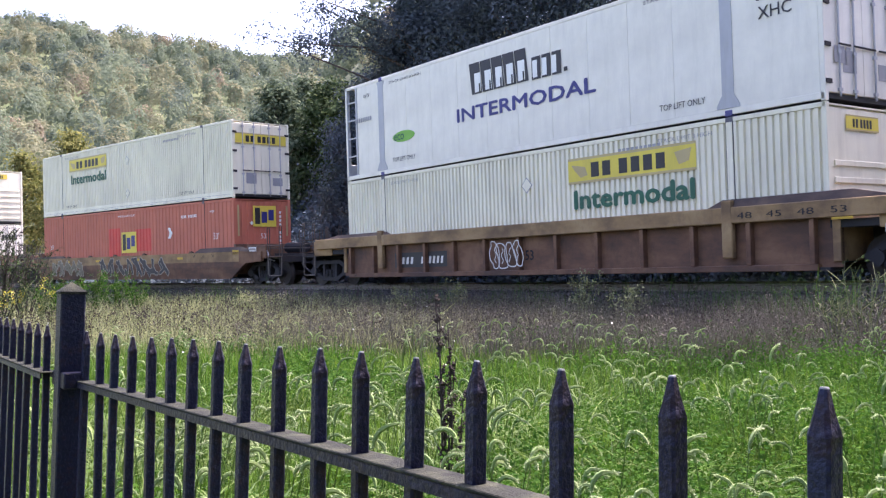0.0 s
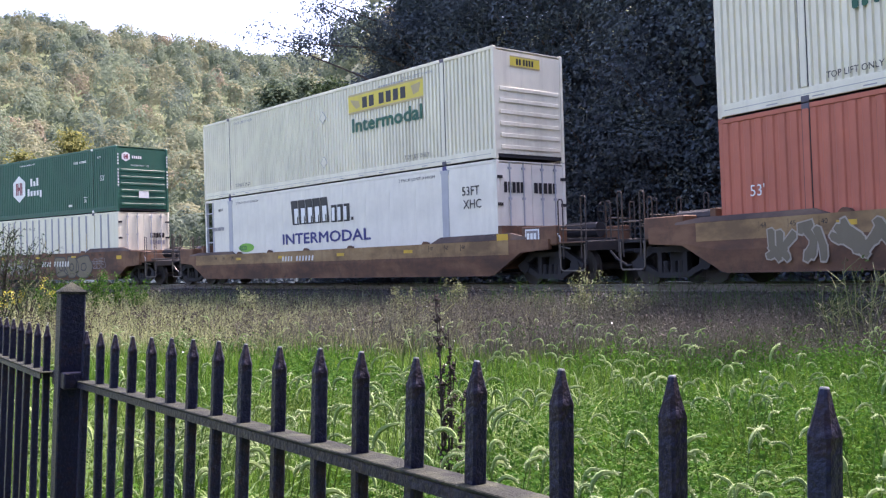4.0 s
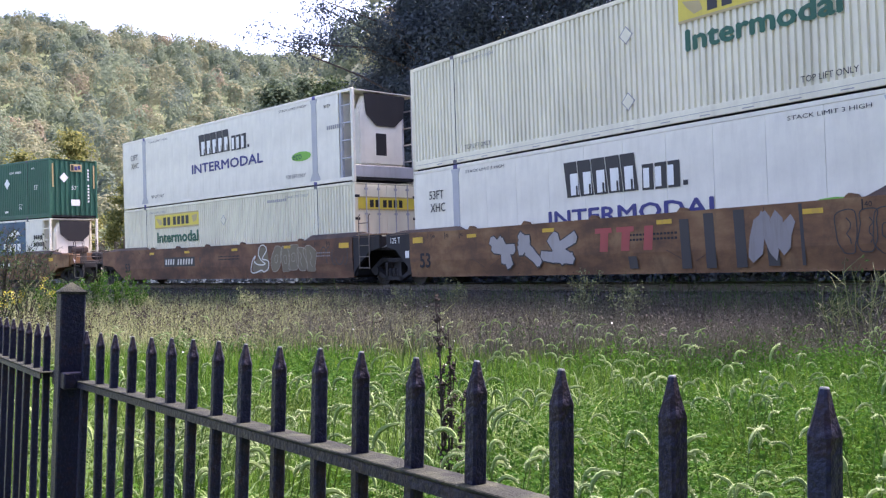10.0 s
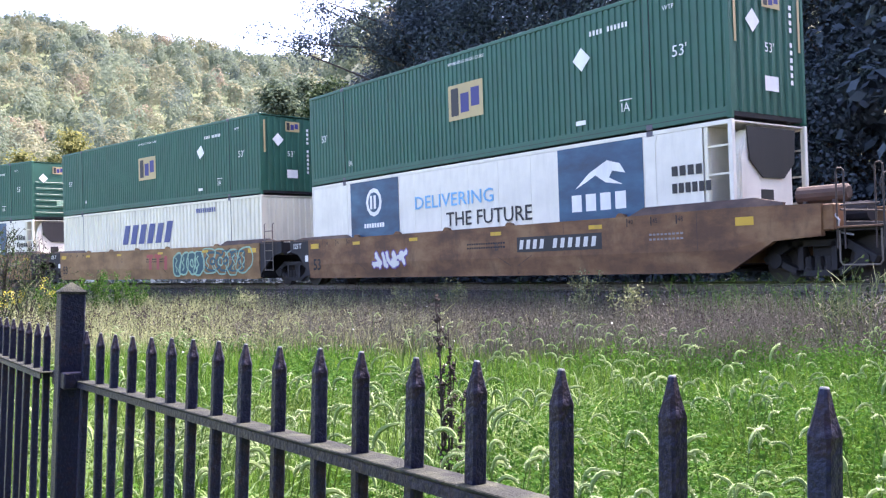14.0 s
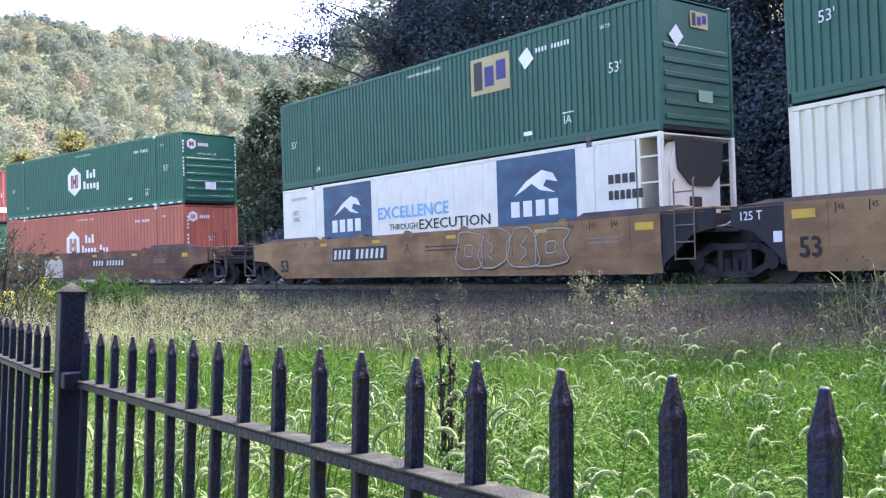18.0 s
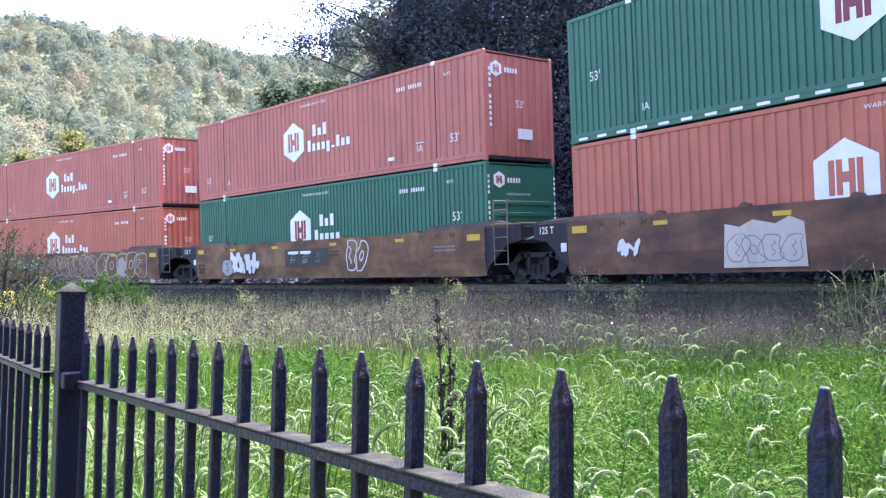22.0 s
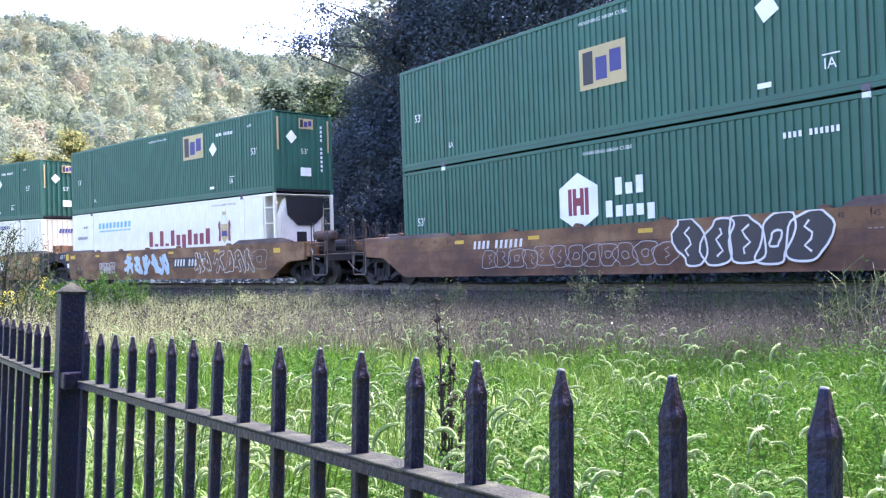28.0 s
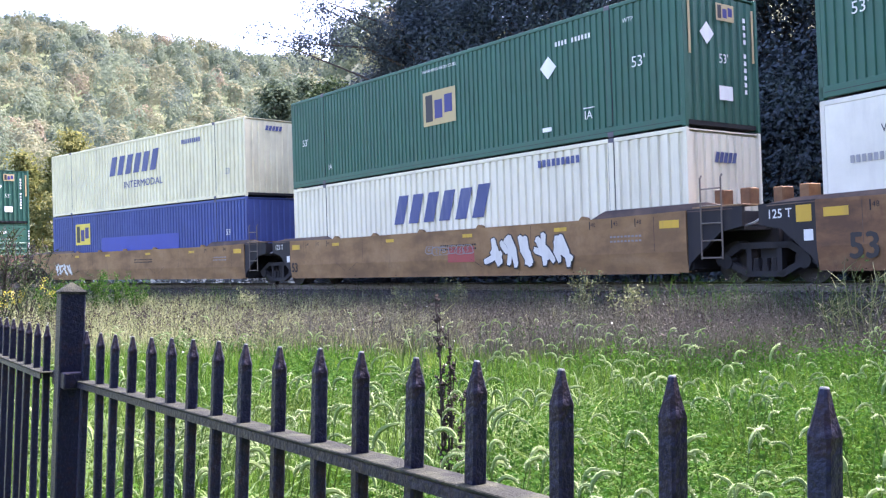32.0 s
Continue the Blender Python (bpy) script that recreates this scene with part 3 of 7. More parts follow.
def frame_parts(c, mat, post_mat, smooth_side, skirt=0.155, cast="casting"):
    """Rails, corner posts, lift posts, castings and the roof of a box."""
    for s in (-1, 1):
        part("top_rail", shared(("top_rail", mat, s), lambda: block(-L2 + 0.02, L2 - 0.02, min(s * W2, s * (W2 - 0.07)), max(s * W2, s * (W2 - 0.07)), HT - 0.095, HT - 0.006, 0.008), mat), mat, c)
        part("bottom_rail", shared(("bottom_rail", mat, s, skirt), lambda: block(-L2 + 0.02, L2 - 0.02, min(s * W2, s * (W2 - 0.07)), max(s * W2, s * (W2 - 0.07)), 0.036, skirt, 0.008), mat), mat, c)
        for e in (-1, 1):
            part("corner_post", shared(("corner_post", mat, s, e), lambda: block(min(e * L2, e * (L2 - 0.1)), max(e * L2, e * (L2 - 0.1)), min(s * W2, s * (W2 - 0.1)), max(s * W2, s * (W2 - 0.1)), 0.004, HT - 0.004, 0.01), mat), mat, c)

            def lift_post():
                bm = bmesh.new()
                y = -W2 - 0.006
                if smooth_side:
                    w, f = 0.135, 0.26
                    plate(bm, [(-f, 0.16), (f, 0.16), (f, 0.22), (w, 0.42), (w, 2.62), (w + 0.06, 2.78), (-w - 0.06, 2.78), (-w, 2.62), (-w, 0.42), (-f, 0.22)], y, y + 0.07)
                else:
                    box(bm, -0.07, 0.07, y - 0.012, y + 0.07, skirt + 0.002, HT - 0.098, 0.008)
                return bm
            part("lift_post", shared(("lift_post", post_mat, smooth_side, skirt), lift_post, post_mat), post_mat, c,
                 m=pose(e * LIFT, 0, 0) if s < 0 else pose(e * LIFT, 0, 0, 0, 0, 180))

            def casting():
                bm = block(-0.085, 0.085, -0.012, 0.15, -0.06, 0.06, 0.012)
                box(bm, -0.03, 0.03, -0.016, 0.0, -0.035, 0.035)
                return bm
            me = shared(("lift_casting", cast), casting, cast)
            for z in (HT - 0.062, 0.062):
                part("lift_casting", me, cast, c, m=pose(e * LIFT, -W2, z) if s < 0 else pose(e * LIFT, W2, z, 0, 0, 180))

    def roof():
        bm = bmesh.new()
        n = 52
        for i in range(n):
            a = -L2 + 0.03 + (2 * L2 - 0.06) * i / n
            box(bm, a, a + (2 * L2 - 0.06) / n * 0.55, -W2 + 0.03, W2 - 0.03, HT - 0.03, HT - 0.008)
        box(bm, -L2 + 0.03, L2 - 0.03, -W2 + 0.04, W2 - 0.04, HT - 0.05, HT - 0.022)
        return bm
    part("roof", shared(("roof", mat), roof, mat), mat, c)
    part("floor", shared("container_floor", lambda: block(-L2 + 0.04, L2 - 0.04, -W2 + 0.08, W2 - 0.08, 0.06, 0.15), "steel_dark"), "steel_dark", c)


def doors(c, mat, rng):
    """A pair of doors on the front end, each with two lock rods, handles and hinges."""
    for s in (-1, 1):
        y0, y1 = (-1.19, -0.006) if s < 0 else (0.006, 1.19)
        d = part("door", shared(("door", mat, s), lambda: block(L2 - 0.06, L2 - 0.015, y0, y1, 0.16, HT - 0.1, 0.01), mat), mat, c)
        for k in (0.3, 0.72):
            y = y0 + (y1 - y0) * k

            def rod():
                bm = tube(bmesh.new(), [(L2 + 0.012, 0, 0.10), (L2 + 0.012, 0, HT - 0.06)], 0.02, 8)
                for z in (0.22, 0.9, 1.9, 2.68):
                    box(bm, L2 - 0.015, L2 + 0.03, -0.05, 0.05, z - 0.03, z + 0.03)
                return bm
            part("lock_rod", shared("lock_rod", rod, "grey_post"), "grey_post", d, m=pose(0, y, 0))
            part("handle", shared("handle", lambda: block(L2 + 0.01, L2 + 0.035, -0.02, 0.36, 1.02, 1.055, 0.005), "steel_dark"), "steel_dark", d, m=pose(0, y - (0.34 if s > 0 else 0), 0))
        part("hinge", shared(("hinge", s), lambda: hinges(s), "steel_dark"), "steel_dark", d)
        part("door_panel", shared(("door_panel", s), lambda: block(L2 - 0.013, L2 - 0.008, y0 + 0.5, y0 + 0.95, 0.55 if s < 0 else 0.5, 0.95 if s < 0 else 0.8), "ink_grey"), "ink_grey", d)


def hinges(s):
    bm = bmesh.new()
    for z in (0.35, 1.0, 1.75, 2.45):
        box(bm, L2 - 0.015, L2 + 0.02, min(s * 1.1, s * 1.28), max(s * 1.1, s * 1.28), z - 0.04, z + 0.04)
    return bm


def end_sheet():
    """An end wall of upright corrugations in one bent sheet."""
    bm = bmesh.new()
    n = 9
    p = 2.38 / n
    line = []
    for i in range(n):
        a = -1.19 + p * i
        line += [(a, 0), (a + 0.4 * p, 0), (a + 0.5 * p, 0.045), (a + 0.9 * p, 0.045)]
    line.append((1.19, 0))
    lo = [bm.verts.new((L2 - 0.012 - d, y, 0.15)) for y, d in line]
    hi = [bm.verts.new((L2 - 0.012 - d, y, HT - 0.1)) for y, d in line]
    for i in range(len(line) - 1):
        bm.faces.new((lo[i], lo[i + 1], hi[i + 1], hi[i]))
    return bm


def ribbed_end(c, paint_name):
    wall = part("end_wall", shared(("end_plate", paint_name), lambda: block(L2 - 0.06, L2 - 0.02, -1.19, 1.19, 0.15, HT - 0.1), paint_name), paint_name, c)
    for z in (0.32, 0.62, 0.92, 1.22, 1.52, 1.82):
        rib = paint_name
        part("end_rib", shared(("end_rib", rib), lambda: block(L2 - 0.02, L2 + 0.012, -1.1, 1.1, -0.055, 0.055, 0.012), rib), rib, wall, m=pose(0, 0, z))


def reefer_end(c, e, cage_mat="grey_post"):
    """The cooling machine in its open frame on one end (e = 1 front, -1 rear)."""
    def shell():
        bm = bmesh.new()
        plate(bm, [(-0.98, 0.55), (0.80, 0.55), (0.80, 2.2), (0.55, 2.72), (-0.75, 2.72), (-0.98, 2.2)], -0.28, 0)
        bmesh.ops.bevel(bm, geom=bm.edges[:], offset=0.04, segments=2, affect="EDGES")
        bmesh.ops.rotate(bm, verts=bm.verts[:], cent=(0, 0, 0), matrix=Matrix.Rotation(radians(90), 3, "Z"))
        bmesh.ops.translate(bm, verts=bm.verts[:], vec=(L2 - 0.34, 0, 0))
        return bm

    def grille():
        bm = plate(bmesh.new(), [(-0.8, 2.78), (0.86, 2.78), (0.80, 2.1), (0.42, 1.78), (-0.3, 1.78), (-0.72, 2.12)], -0.03, 0)
        bmesh.ops.rotate(bm, verts=bm.verts[:], cent=(0, 0, 0), matrix=Matrix.Rotation(radians(90), 3, "Z"))
        bmesh.ops.translate(bm, verts=bm.verts[:], vec=(L2 - 0.045, 0, 0))
        return bm

    def cage():
        bm = bmesh.new()
        for s in (-1, 1):
            for x in (L2 - 0.62, L2 - 0.06):
                box(bm, x - 0.045, x + 0.045, s * 1.24 - 0.05, s * 1.24 + 0.05, 0.15, HT - 0.09, 0.008)
            for z in (0.75, 1.3, 1.85, 2.4):
                box(bm, L2 - 0.62, L2 - 0.06, s * 1.255 - 0.02, s * 1.255 + 0.02, z - 0.02, z + 0.02)
        box(bm, L2 - 0.1, L2 - 0.02, -1.2, 1.2, 0.15, 0.52, 0.01)
        return bm
    turn = pose(0, 0, 0) if e > 0 else pose(0, 0, 0, 0, 0, 180)
    unit = part("cooling_unit", shared("cooling_unit", shell, "white_clean"), "white_clean", c, "white cooling unit behind an open steel frame", m=turn)
    part("grille", shared("unit_grille", grille, "black"), "black", unit, "black air grille")
    part("control_panel", shared("unit_panel", lambda: block(L2 - 0.07, L2 - 0.05, -0.33, 0.10, 0.85, 1.55, 0.01), "black"), "black", unit, "dark control window")
    part("end_frame", shared(("end_frame", cage_mat), cage, cage_mat), cage_mat, c, "open steel end frame", m=turn)


def container(kind, m, label, paint_name="white", end="corr", post="same", rear="plain", pitch=0.26, deep=0.046, skirt=0.155, cast="casting"):
    """kind: corrugated, smooth or battened."""
    c = empty("shipping_container", m)
    tagged(c, label, "container", "containers on the train")
    pm = paint_name if post == "same" else post
    smooth_side = kind == "smooth"
    frame_parts(c, paint_name, pm, smooth_side, skirt, cast)
    x0 = -L2 + 0.06 if rear == "plain" else -L2 + 0.7
    x1 = L2 - 0.1 if end != "reefer" else L2 - 0.7
    part("inner_box", shared(("inner_box", paint_name, x0, x1), lambda: block(x0, x1, -W2 + 0.065, W2 - 0.065, 0.152, HT - 0.06), paint_name), paint_name, c)
    if kind == "corrugated":
        for y in (-W2 + 0.008, W2 - 0.008):
            # dark strips draw the seams and the shadow along both edges of each post
            if y < 0:
                for x in (-LIFT - 0.085, -LIFT + 0.073, LIFT - 0.085, LIFT + 0.073):
                    part("post_seam", shared("post_seam", lambda: block(0, 0.012, -0.004, 0.01, skirt, HT - 0.1), "seam_shadow"), "seam_shadow", c, m=pose(x, -W2, 0))
            part("side_panel", shared(("side_sheet", paint_name, y, pitch), lambda: side_sheet(pitch, deep, y), paint_name), paint_name, c)
    else:
        smooth_sides(c, paint_name, max(x0, -L2 + 0.1), min(x1, L2 - 0.1))
    if kind == "battened":
        edges = [-L2 + 0.5 + i * 0.62 for i in range(25)]
        for x in edges:
            part("side_batten", shared("side_batten", lambda: block(-0.055, 0.055, -0.014, 0.012, 0.157, HT - 0.097, 0.004), "ink_grey"), "ink_grey", c, m=pose(x, -W2, 0))
    if end == "door":
        doors(c, paint_name, None)
    elif end == "ribs":
        ribbed_end(c, paint_name)
    elif end == "corr":
        part("end_wall", shared(("end_wall", paint_name), end_sheet, paint_name), paint_name, c)
    if end == "reefer":
        reefer_end(c, 1, "grey_post" if post == "grey_post" else "white")
    if rear == "reefer":
        reefer_end(c, -1)
    return c


# ---- plain signs in the colours of the liveries
def yellow_sign(c, x, z, w=3.6, h=0.58, y=-W2, end=False):
    flat(c, rect(x, x + w, z, z + h), "yellow", y, "sign", 0.003, "yellow sign with dark blocks", end)
    k = 0.055 * h / 0.58
    for r in (rect(x, x + w, z, z + k), rect(x, x + w, z + h - k, z + h)):
        flat(c, r, "gold", y, "sign_border", 0.006, "", end)
    for x0, n in ((0.20, 2), (0.43, 4)):
        bars(c, x + w * x0, z + h * 0.2, w * (0.19 if n == 2 else 0.38), h * 0.56, n, "black", y - 0.004, 0.3, 0, "sign_block", end)
    if not end:
        flat(c, [(x + w * 0.03, z + h * 0.75), (x + w * 0.15, z + h * 0.62), (x + w * 0.17, z + h * 0.3), (x + w * 0.11, z + h * 0.22), (x + w * 0.06, z + h * 0.5)], "gold", y, "sign_emblem", 0.007)
        flat(c, [(x + w * 0.85, z + h * 0.7), (x + w * 0.97, z + h * 0.8), (x + w * 0.95, z + h * 0.35), (x + w * 0.88, z + h * 0.25)], "gold", y, "sign_emblem", 0.007)


def slanted_emblem(c, x, z, w=3.5, h=0.82):
    """A dark block emblem with white uprights, its upper edge cast like a solid letter row."""
    bars(c, x, z + 0.02, w * 0.63, h * 0.98, 5, "black", gap=0.06, slant=-0.12, name="emblem_shadow")
    bars(c, x + 0.13, z + 0.06, w * 0.60, h * 0.60, 5, "ink_white", y=-W2 - 0.004, gap=0.40, slant=-0.04, name="emblem_block")
    bars(c, x + 0.30, z + 0.06, w * 0.60, h * 0.26, 5, "black", y=-W2 - 0.007, gap=0.86, slant=-0.04, name="emblem_slot")
    bars(c, x + w * 0.655, z, w * 0.30, h * 0.66, 3, "black", gap=0.12, name="emblem_shadow")
    bars(c, x + w * 0.665, z + 0.05, w * 0.28, h * 0.50, 3, "ink_white", y=-W2 - 0.004, gap=0.5, name="emblem_block")
    flat(c, rect(x + w * 0.965, x + w, z + 0.02, z + 0.12), "black", name="emblem_dot")


def gold_square(c, x, z, w=1.42, h=0.93, mat="gold", end=False):
    flat(c, rect(x, x + w, z, z + h), mat, name="sign", label="gold sign with dark blocks", end=end)
    flat(c, rect(x + w * 0.08, x + w * 0.30, z + h * 0.12, z + h * 0.9), "black", name="sign_block", lift=0.006, end=end)
    flat(c, rect(x + w * 0.36, x + w * 0.60, z + h * 0.18, z + h * 0.72), "ink_blue", name="sign_block", lift=0.006, end=end)
    flat(c, rect(x + w * 0.66, x + w * 0.90, z + h * 0.30, z + h * 0.82), "ink_blue", name="sign_block", lift=0.006, end=end)


def hexagon(c, x, z, r=0.66, inner="ink_red", w=0.62, end=False):
    flat(c, [(x, z + r), (x + w, z + r * 0.5), (x + w, z - r * 0.5), (x, z - r), (x - w, z - r * 0.5), (x - w, z + r * 0.5)], "ink_white", name="emblem", label="white hexagon emblem", end=end)
    k = w / 0.62
    for a, b in ((-0.33, -0.21), (-0.18, -0.06), (0.06, 0.18), (0.21, 0.33)):
        flat(c, rect(x + a * k, x + b * k, z - r * 0.46, z + r * 0.46), inner, name="emblem_bar", lift=0.006, end=end)
    flat(c, rect(x - 0.06 * k, x + 0.06 * k, z - 0.09 * k, z + 0.09 * k), inner, name="emblem_bar", lift=0.0065, end=end)


def word_shape(c, x, z, w, h, material, rises, y=-W2, slant=0.0, name="emblem_block"):
    """The plain shape of a painted word: upright blocks, some rising higher or hanging lower."""
    step = w / len(rises)
    b = step * 0.66
    for i, r in enumerate(rises):
        a = x + i * step
        z0, z1 = (z, z + h * r) if r > 0 else (z - h * max(0.0, -r - 1), z + h * min(1.0, -r))
        flat(c, [(a + px + slant * (pz - z), pz) for px, pz in rect(0, b, z0, z1)], material, y, name, 0.004)


def hub_side(c, x, z, inner="ink_red", second=6):
    hexagon(c, x, z, inner=inner)
    word_shape(c, x + 1.15, z + 0.07, 0.90, 0.24, "ink_white", (1.55, 1, 1.55))
    word_shape(c, x + 0.85, z - 0.40, 1.50 if second == 5 else 2.45, 0.24, "ink_white", (1.5, 1, 1, 1, -1.4) if second == 5 else (1.5, 1, 1, 1, -1.4, -0.3, 1.5, 1, 1))


def corr_marks(c, ink="ink_white", num=True, placard=None, low=False):
    """The small writing on a corrugated box."""
    letter(c, "53'", 6.72, 0.62 if low else 1.42, 0.24, ink)
    letter(c, "53'", -7.35, 0.62 if low else 1.35, 0.22, ink)
    letter(c, "WARNING HIGH CUBE", -0.7, 2.58, 0.085, ink, width=1.5)
    if num:
        bars(c, 4.45, 2.31, 0.42, 0.11, 4, ink, gap=0.42, name="number_bar")
        bars(c, 4.98, 2.31, 0.62, 0.11, 6, ink, gap=0.42, name="number_bar")
    letter(c, "IA", 5.32, 0.50, 0.2, ink)
    flat(c, rect(5.28, 5.62, 0.74, 0.765), ink, name="marking")
    flat(c, rect(3.95, 4.25, 0.38, 0.48), ink, name="marking")
    letter(c, "WTP", 6.5, 2.42, 0.10, ink)
    letter(c, "IA", -5.75, 0.45, 0.17, ink)
    if placard:
        x, z, tilt = placard
        r = 0.27
        a = radians(tilt)
        flat(c, [(x + r * math.sin(a + k * 1.5708), z + r * math.cos(a + k * 1.5708)) for k in range(4)], "ink_white", name="placard", lift=0.006, label="white diamond placard")


def number_column(c, x, z0, z1, n, material="ink_white", w=0.10):
    """Plain blocks one under another on the front end, the size of an upright number."""
    step = (z1 - z0) / n
    for i in range(n):
        if i != n - 5:
            flat(c, rect(x, x + w, z0 + i * step, z0 + (i + 0.62) * step), material, name="number_bar", lift=0.012, end=True)


def corr_end_marks(c, ink="ink_white", bright="gold"):
    letter(c, "53'", 1.18, 1.40, 0.2, ink, end=True)
    flat(c, rect(1.15, 1.62, 0.62, 0.92), "ink_white", name="plate", end=True)
    for a, b in ((0.16, 0.24), (2.36, 2.44)):
        flat(c, rect(a, b, 1.5, 2.65), bright, name="stripe", lift=0.004, end=True)
    number_column(c, 2.04, 0.8, 2.5, 11, ink, 0.09)


def reefer_marks(c, ink="ink_blue", dx=0.0):
    letter(c, "INTERMODAL", -2.40 + dx, 1.06, 0.35, ink, width=5.0, bold=0.035)
    for x in (-5.5, 4.38):
        letter(c, "TOP LIFT ONLY", x, 0.34, 0.13, "black", width=1.15)
    letter(c, "STACK LIMIT 3 HIGH", 4.05, 2.62, 0.08, "black", width=1.6)
    letter(c, "STACK LIMIT 3 HIGH", -5.6, 2.62, 0.08, "black", width=1.6)


def eco(c, x):
    flat(c, [(x + 0.55 + 0.56 * math.cos(a * 0.5236) * (1.0 if math.cos(a * 0.5236) < 0 else 1.02), 1.03 + 0.16 * math.sin(a * 0.5236)) for a in range(12)], "ink_lime", name="emblem", label="green oval emblem")
    letter(c, "eco", x + 0.08, 0.94, 0.17, "ink_green", bold=0.015, y=-W2 - 0.004)


def ft_mark(c, x):
    letter(c, "53FT", x, 2.05, 0.24, "black", bold=0.006)
    letter(c, "XHC", x + 0.03, 1.70, 0.24, "black", bold=0.006)


def blue_print(c, x0, x1, z0=1.20, z1=2.80, horse=True):
    flat(c, rect(x0, x1, z0 - 0.9, z1), "panel_blue", name="print_panel", label="deep blue printed panel")
    w = x1 - x0
    xm = x0 + w * 0.5
    if horse:
        flat(c, [(xm - 0.72, z0 + 0.66), (xm - 0.3, z0 + 0.98), (xm + 0.25, z0 + 1.22), (xm + 0.62, z0 + 1.12), (xm + 0.78, z0 + 0.9), (xm + 0.4, z0 + 0.98), (xm + 0.3, z0 + 0.84), (xm + 0.7, z0 + 0.66),
                 (xm + 0.2, z0 + 0.74), (xm - 0.1, z0 + 0.92), (xm - 0.4, z0 + 0.78)], "ink_white", name="emblem", lift=0.006)
        bars(c, xm - 0.85, z0 + 0.14, 1.75, 0.38, 4, "ink_white", -W2 - 0.003, 0.3, name="emblem_block")
    else:
        ring = [(xm + 0.42 * math.cos(a * 0.5236), z0 + 0.95 + 0.42 * math.sin(a * 0.5236)) for a in range(12)]
        flat(c, ring, "ink_white", name="emblem", lift=0.006)
        flat(c, [(xm + 0.30 * math.cos(a * 0.5236), z0 + 0.95 + 0.30 * math.sin(a * 0.5236)) for a in range(12)], "panel_blue", name="emblem", lift=0.009)
        bars(c, xm - 0.2, z0 + 0.75, 0.4, 0.4, 2, "ink_white", -W2 - 0.008, 0.4, name="emblem_block")
        bars(c, xm - 0.55, z0 + 0.2, 1.1, 0.13, 8, "ink_white", -W2 - 0.003, 0.25, name="emblem_block")


def swift(c, z, small=False):
    word_shape(c, -2.25, z, 4.2, 0.80, "ink_navy", (1, 1, 1, 1, 1, 1.06), slant=0.35)
    bars(c, 3.75, z + 1.05 if not small else 2.3, 1.4, 0.17, 9, "ink_navy", gap=0.3, name="number_bar")
# ---------------------------------------------------------------- well cars
SILL_Y = 1.47
ROLLING = []                                         # wheelsets and their places in the truck


def sill_mesh(top, bottom, shoulder, front, rear, ribbed):
    """One side of a well: stations along x with the lower edge rising over the trucks and a crease along the middle."""
    bm = bmesh.new()
    st = []
    if rear == "c":
        st += [(-9.95, 0.86, top - 0.02), (-9.0, 0.80, top), (-8.0, bottom, top + 0.02)]
    else:
        st += [(-8.12, bottom, top + 0.04)]
    st += [(-5.9, bottom, top), (5.9, bottom, top)]
    if front == "c":
        st += [(8.0, bottom, top + 0.02), (9.0, 0.80, top), (9.95, 0.86, top - 0.02)]
    else:
        st += [(8.12, bottom, top + 0.04)]
    rows = []
    for x, lo, hi in st:
        crease = max(lo + 0.04, bottom + 0.42)
        y = -SILL_Y
        rows.append([bm.verts.new(p) for p in ((x, y + 0.10, hi), (x, y, hi), (x, y, crease), (x, y + 0.05 * (crease - lo) / 0.42, lo), (x, y + 0.13, lo))])
    for a, b in zip(rows, rows[1:]):
        for j in range(4):
            bm.faces.new((a[j], a[j + 1], b[j + 1], b[j]))
        bm.faces.new((a[4], a[0], b[0], b[4]))
    bm.faces.new(rows[0][::-1])
    bm.faces.new(rows[-1])
    bmesh.ops.recalc_face_normals(bm, faces=bm.faces[:])
    # a thin lip along the upper and lower edges
    box(bm, -7.9, 7.9, -SILL_Y - 0.003, -SILL_Y + 0.06, top - 0.035, top - 0.006)
    box(bm, -7.9, 7.9, -SILL_Y + 0.03, -SILL_Y + 0.12, bottom - 0.02, bottom + 0.015)
    return bm


def shoulder_mesh(top, high):
    """The raised sloping guide at a well's end, for the front end of the near side."""
    bm = bmesh.new()
    pts = [(5.55, top), (5.9, high), (8.55, high + 0.01), (9.2, top + 0.05), (9.2, top)]
    a = [bm.verts.new((x, -SILL_Y + 0.02, z if z <= top else top + 0.001)) for x, z in pts]
    b = [bm.verts.new((x, -SILL_Y + 0.02 + 0.45 * (z - top), z)) for x, z in pts]
    c = [bm.verts.new((x, -SILL_Y + 0.10 + 0.45 * (z - top), z)) for x, z in pts]
    d = [bm.verts.new((x, -SILL_Y + 0.10, top)) for x, z in pts]
    for i in range(4):
        bm.faces.new((a[i], a[i + 1], b[i + 1], b[i]))
        bm.faces.new((b[i], b[i + 1], c[i + 1], c[i]))
        bm.faces.new((c[i], c[i + 1], d[i + 1], d[i]))
    bmesh.ops.remove_doubles(bm, verts=bm.verts[:], dist=0.0015)
    return bm


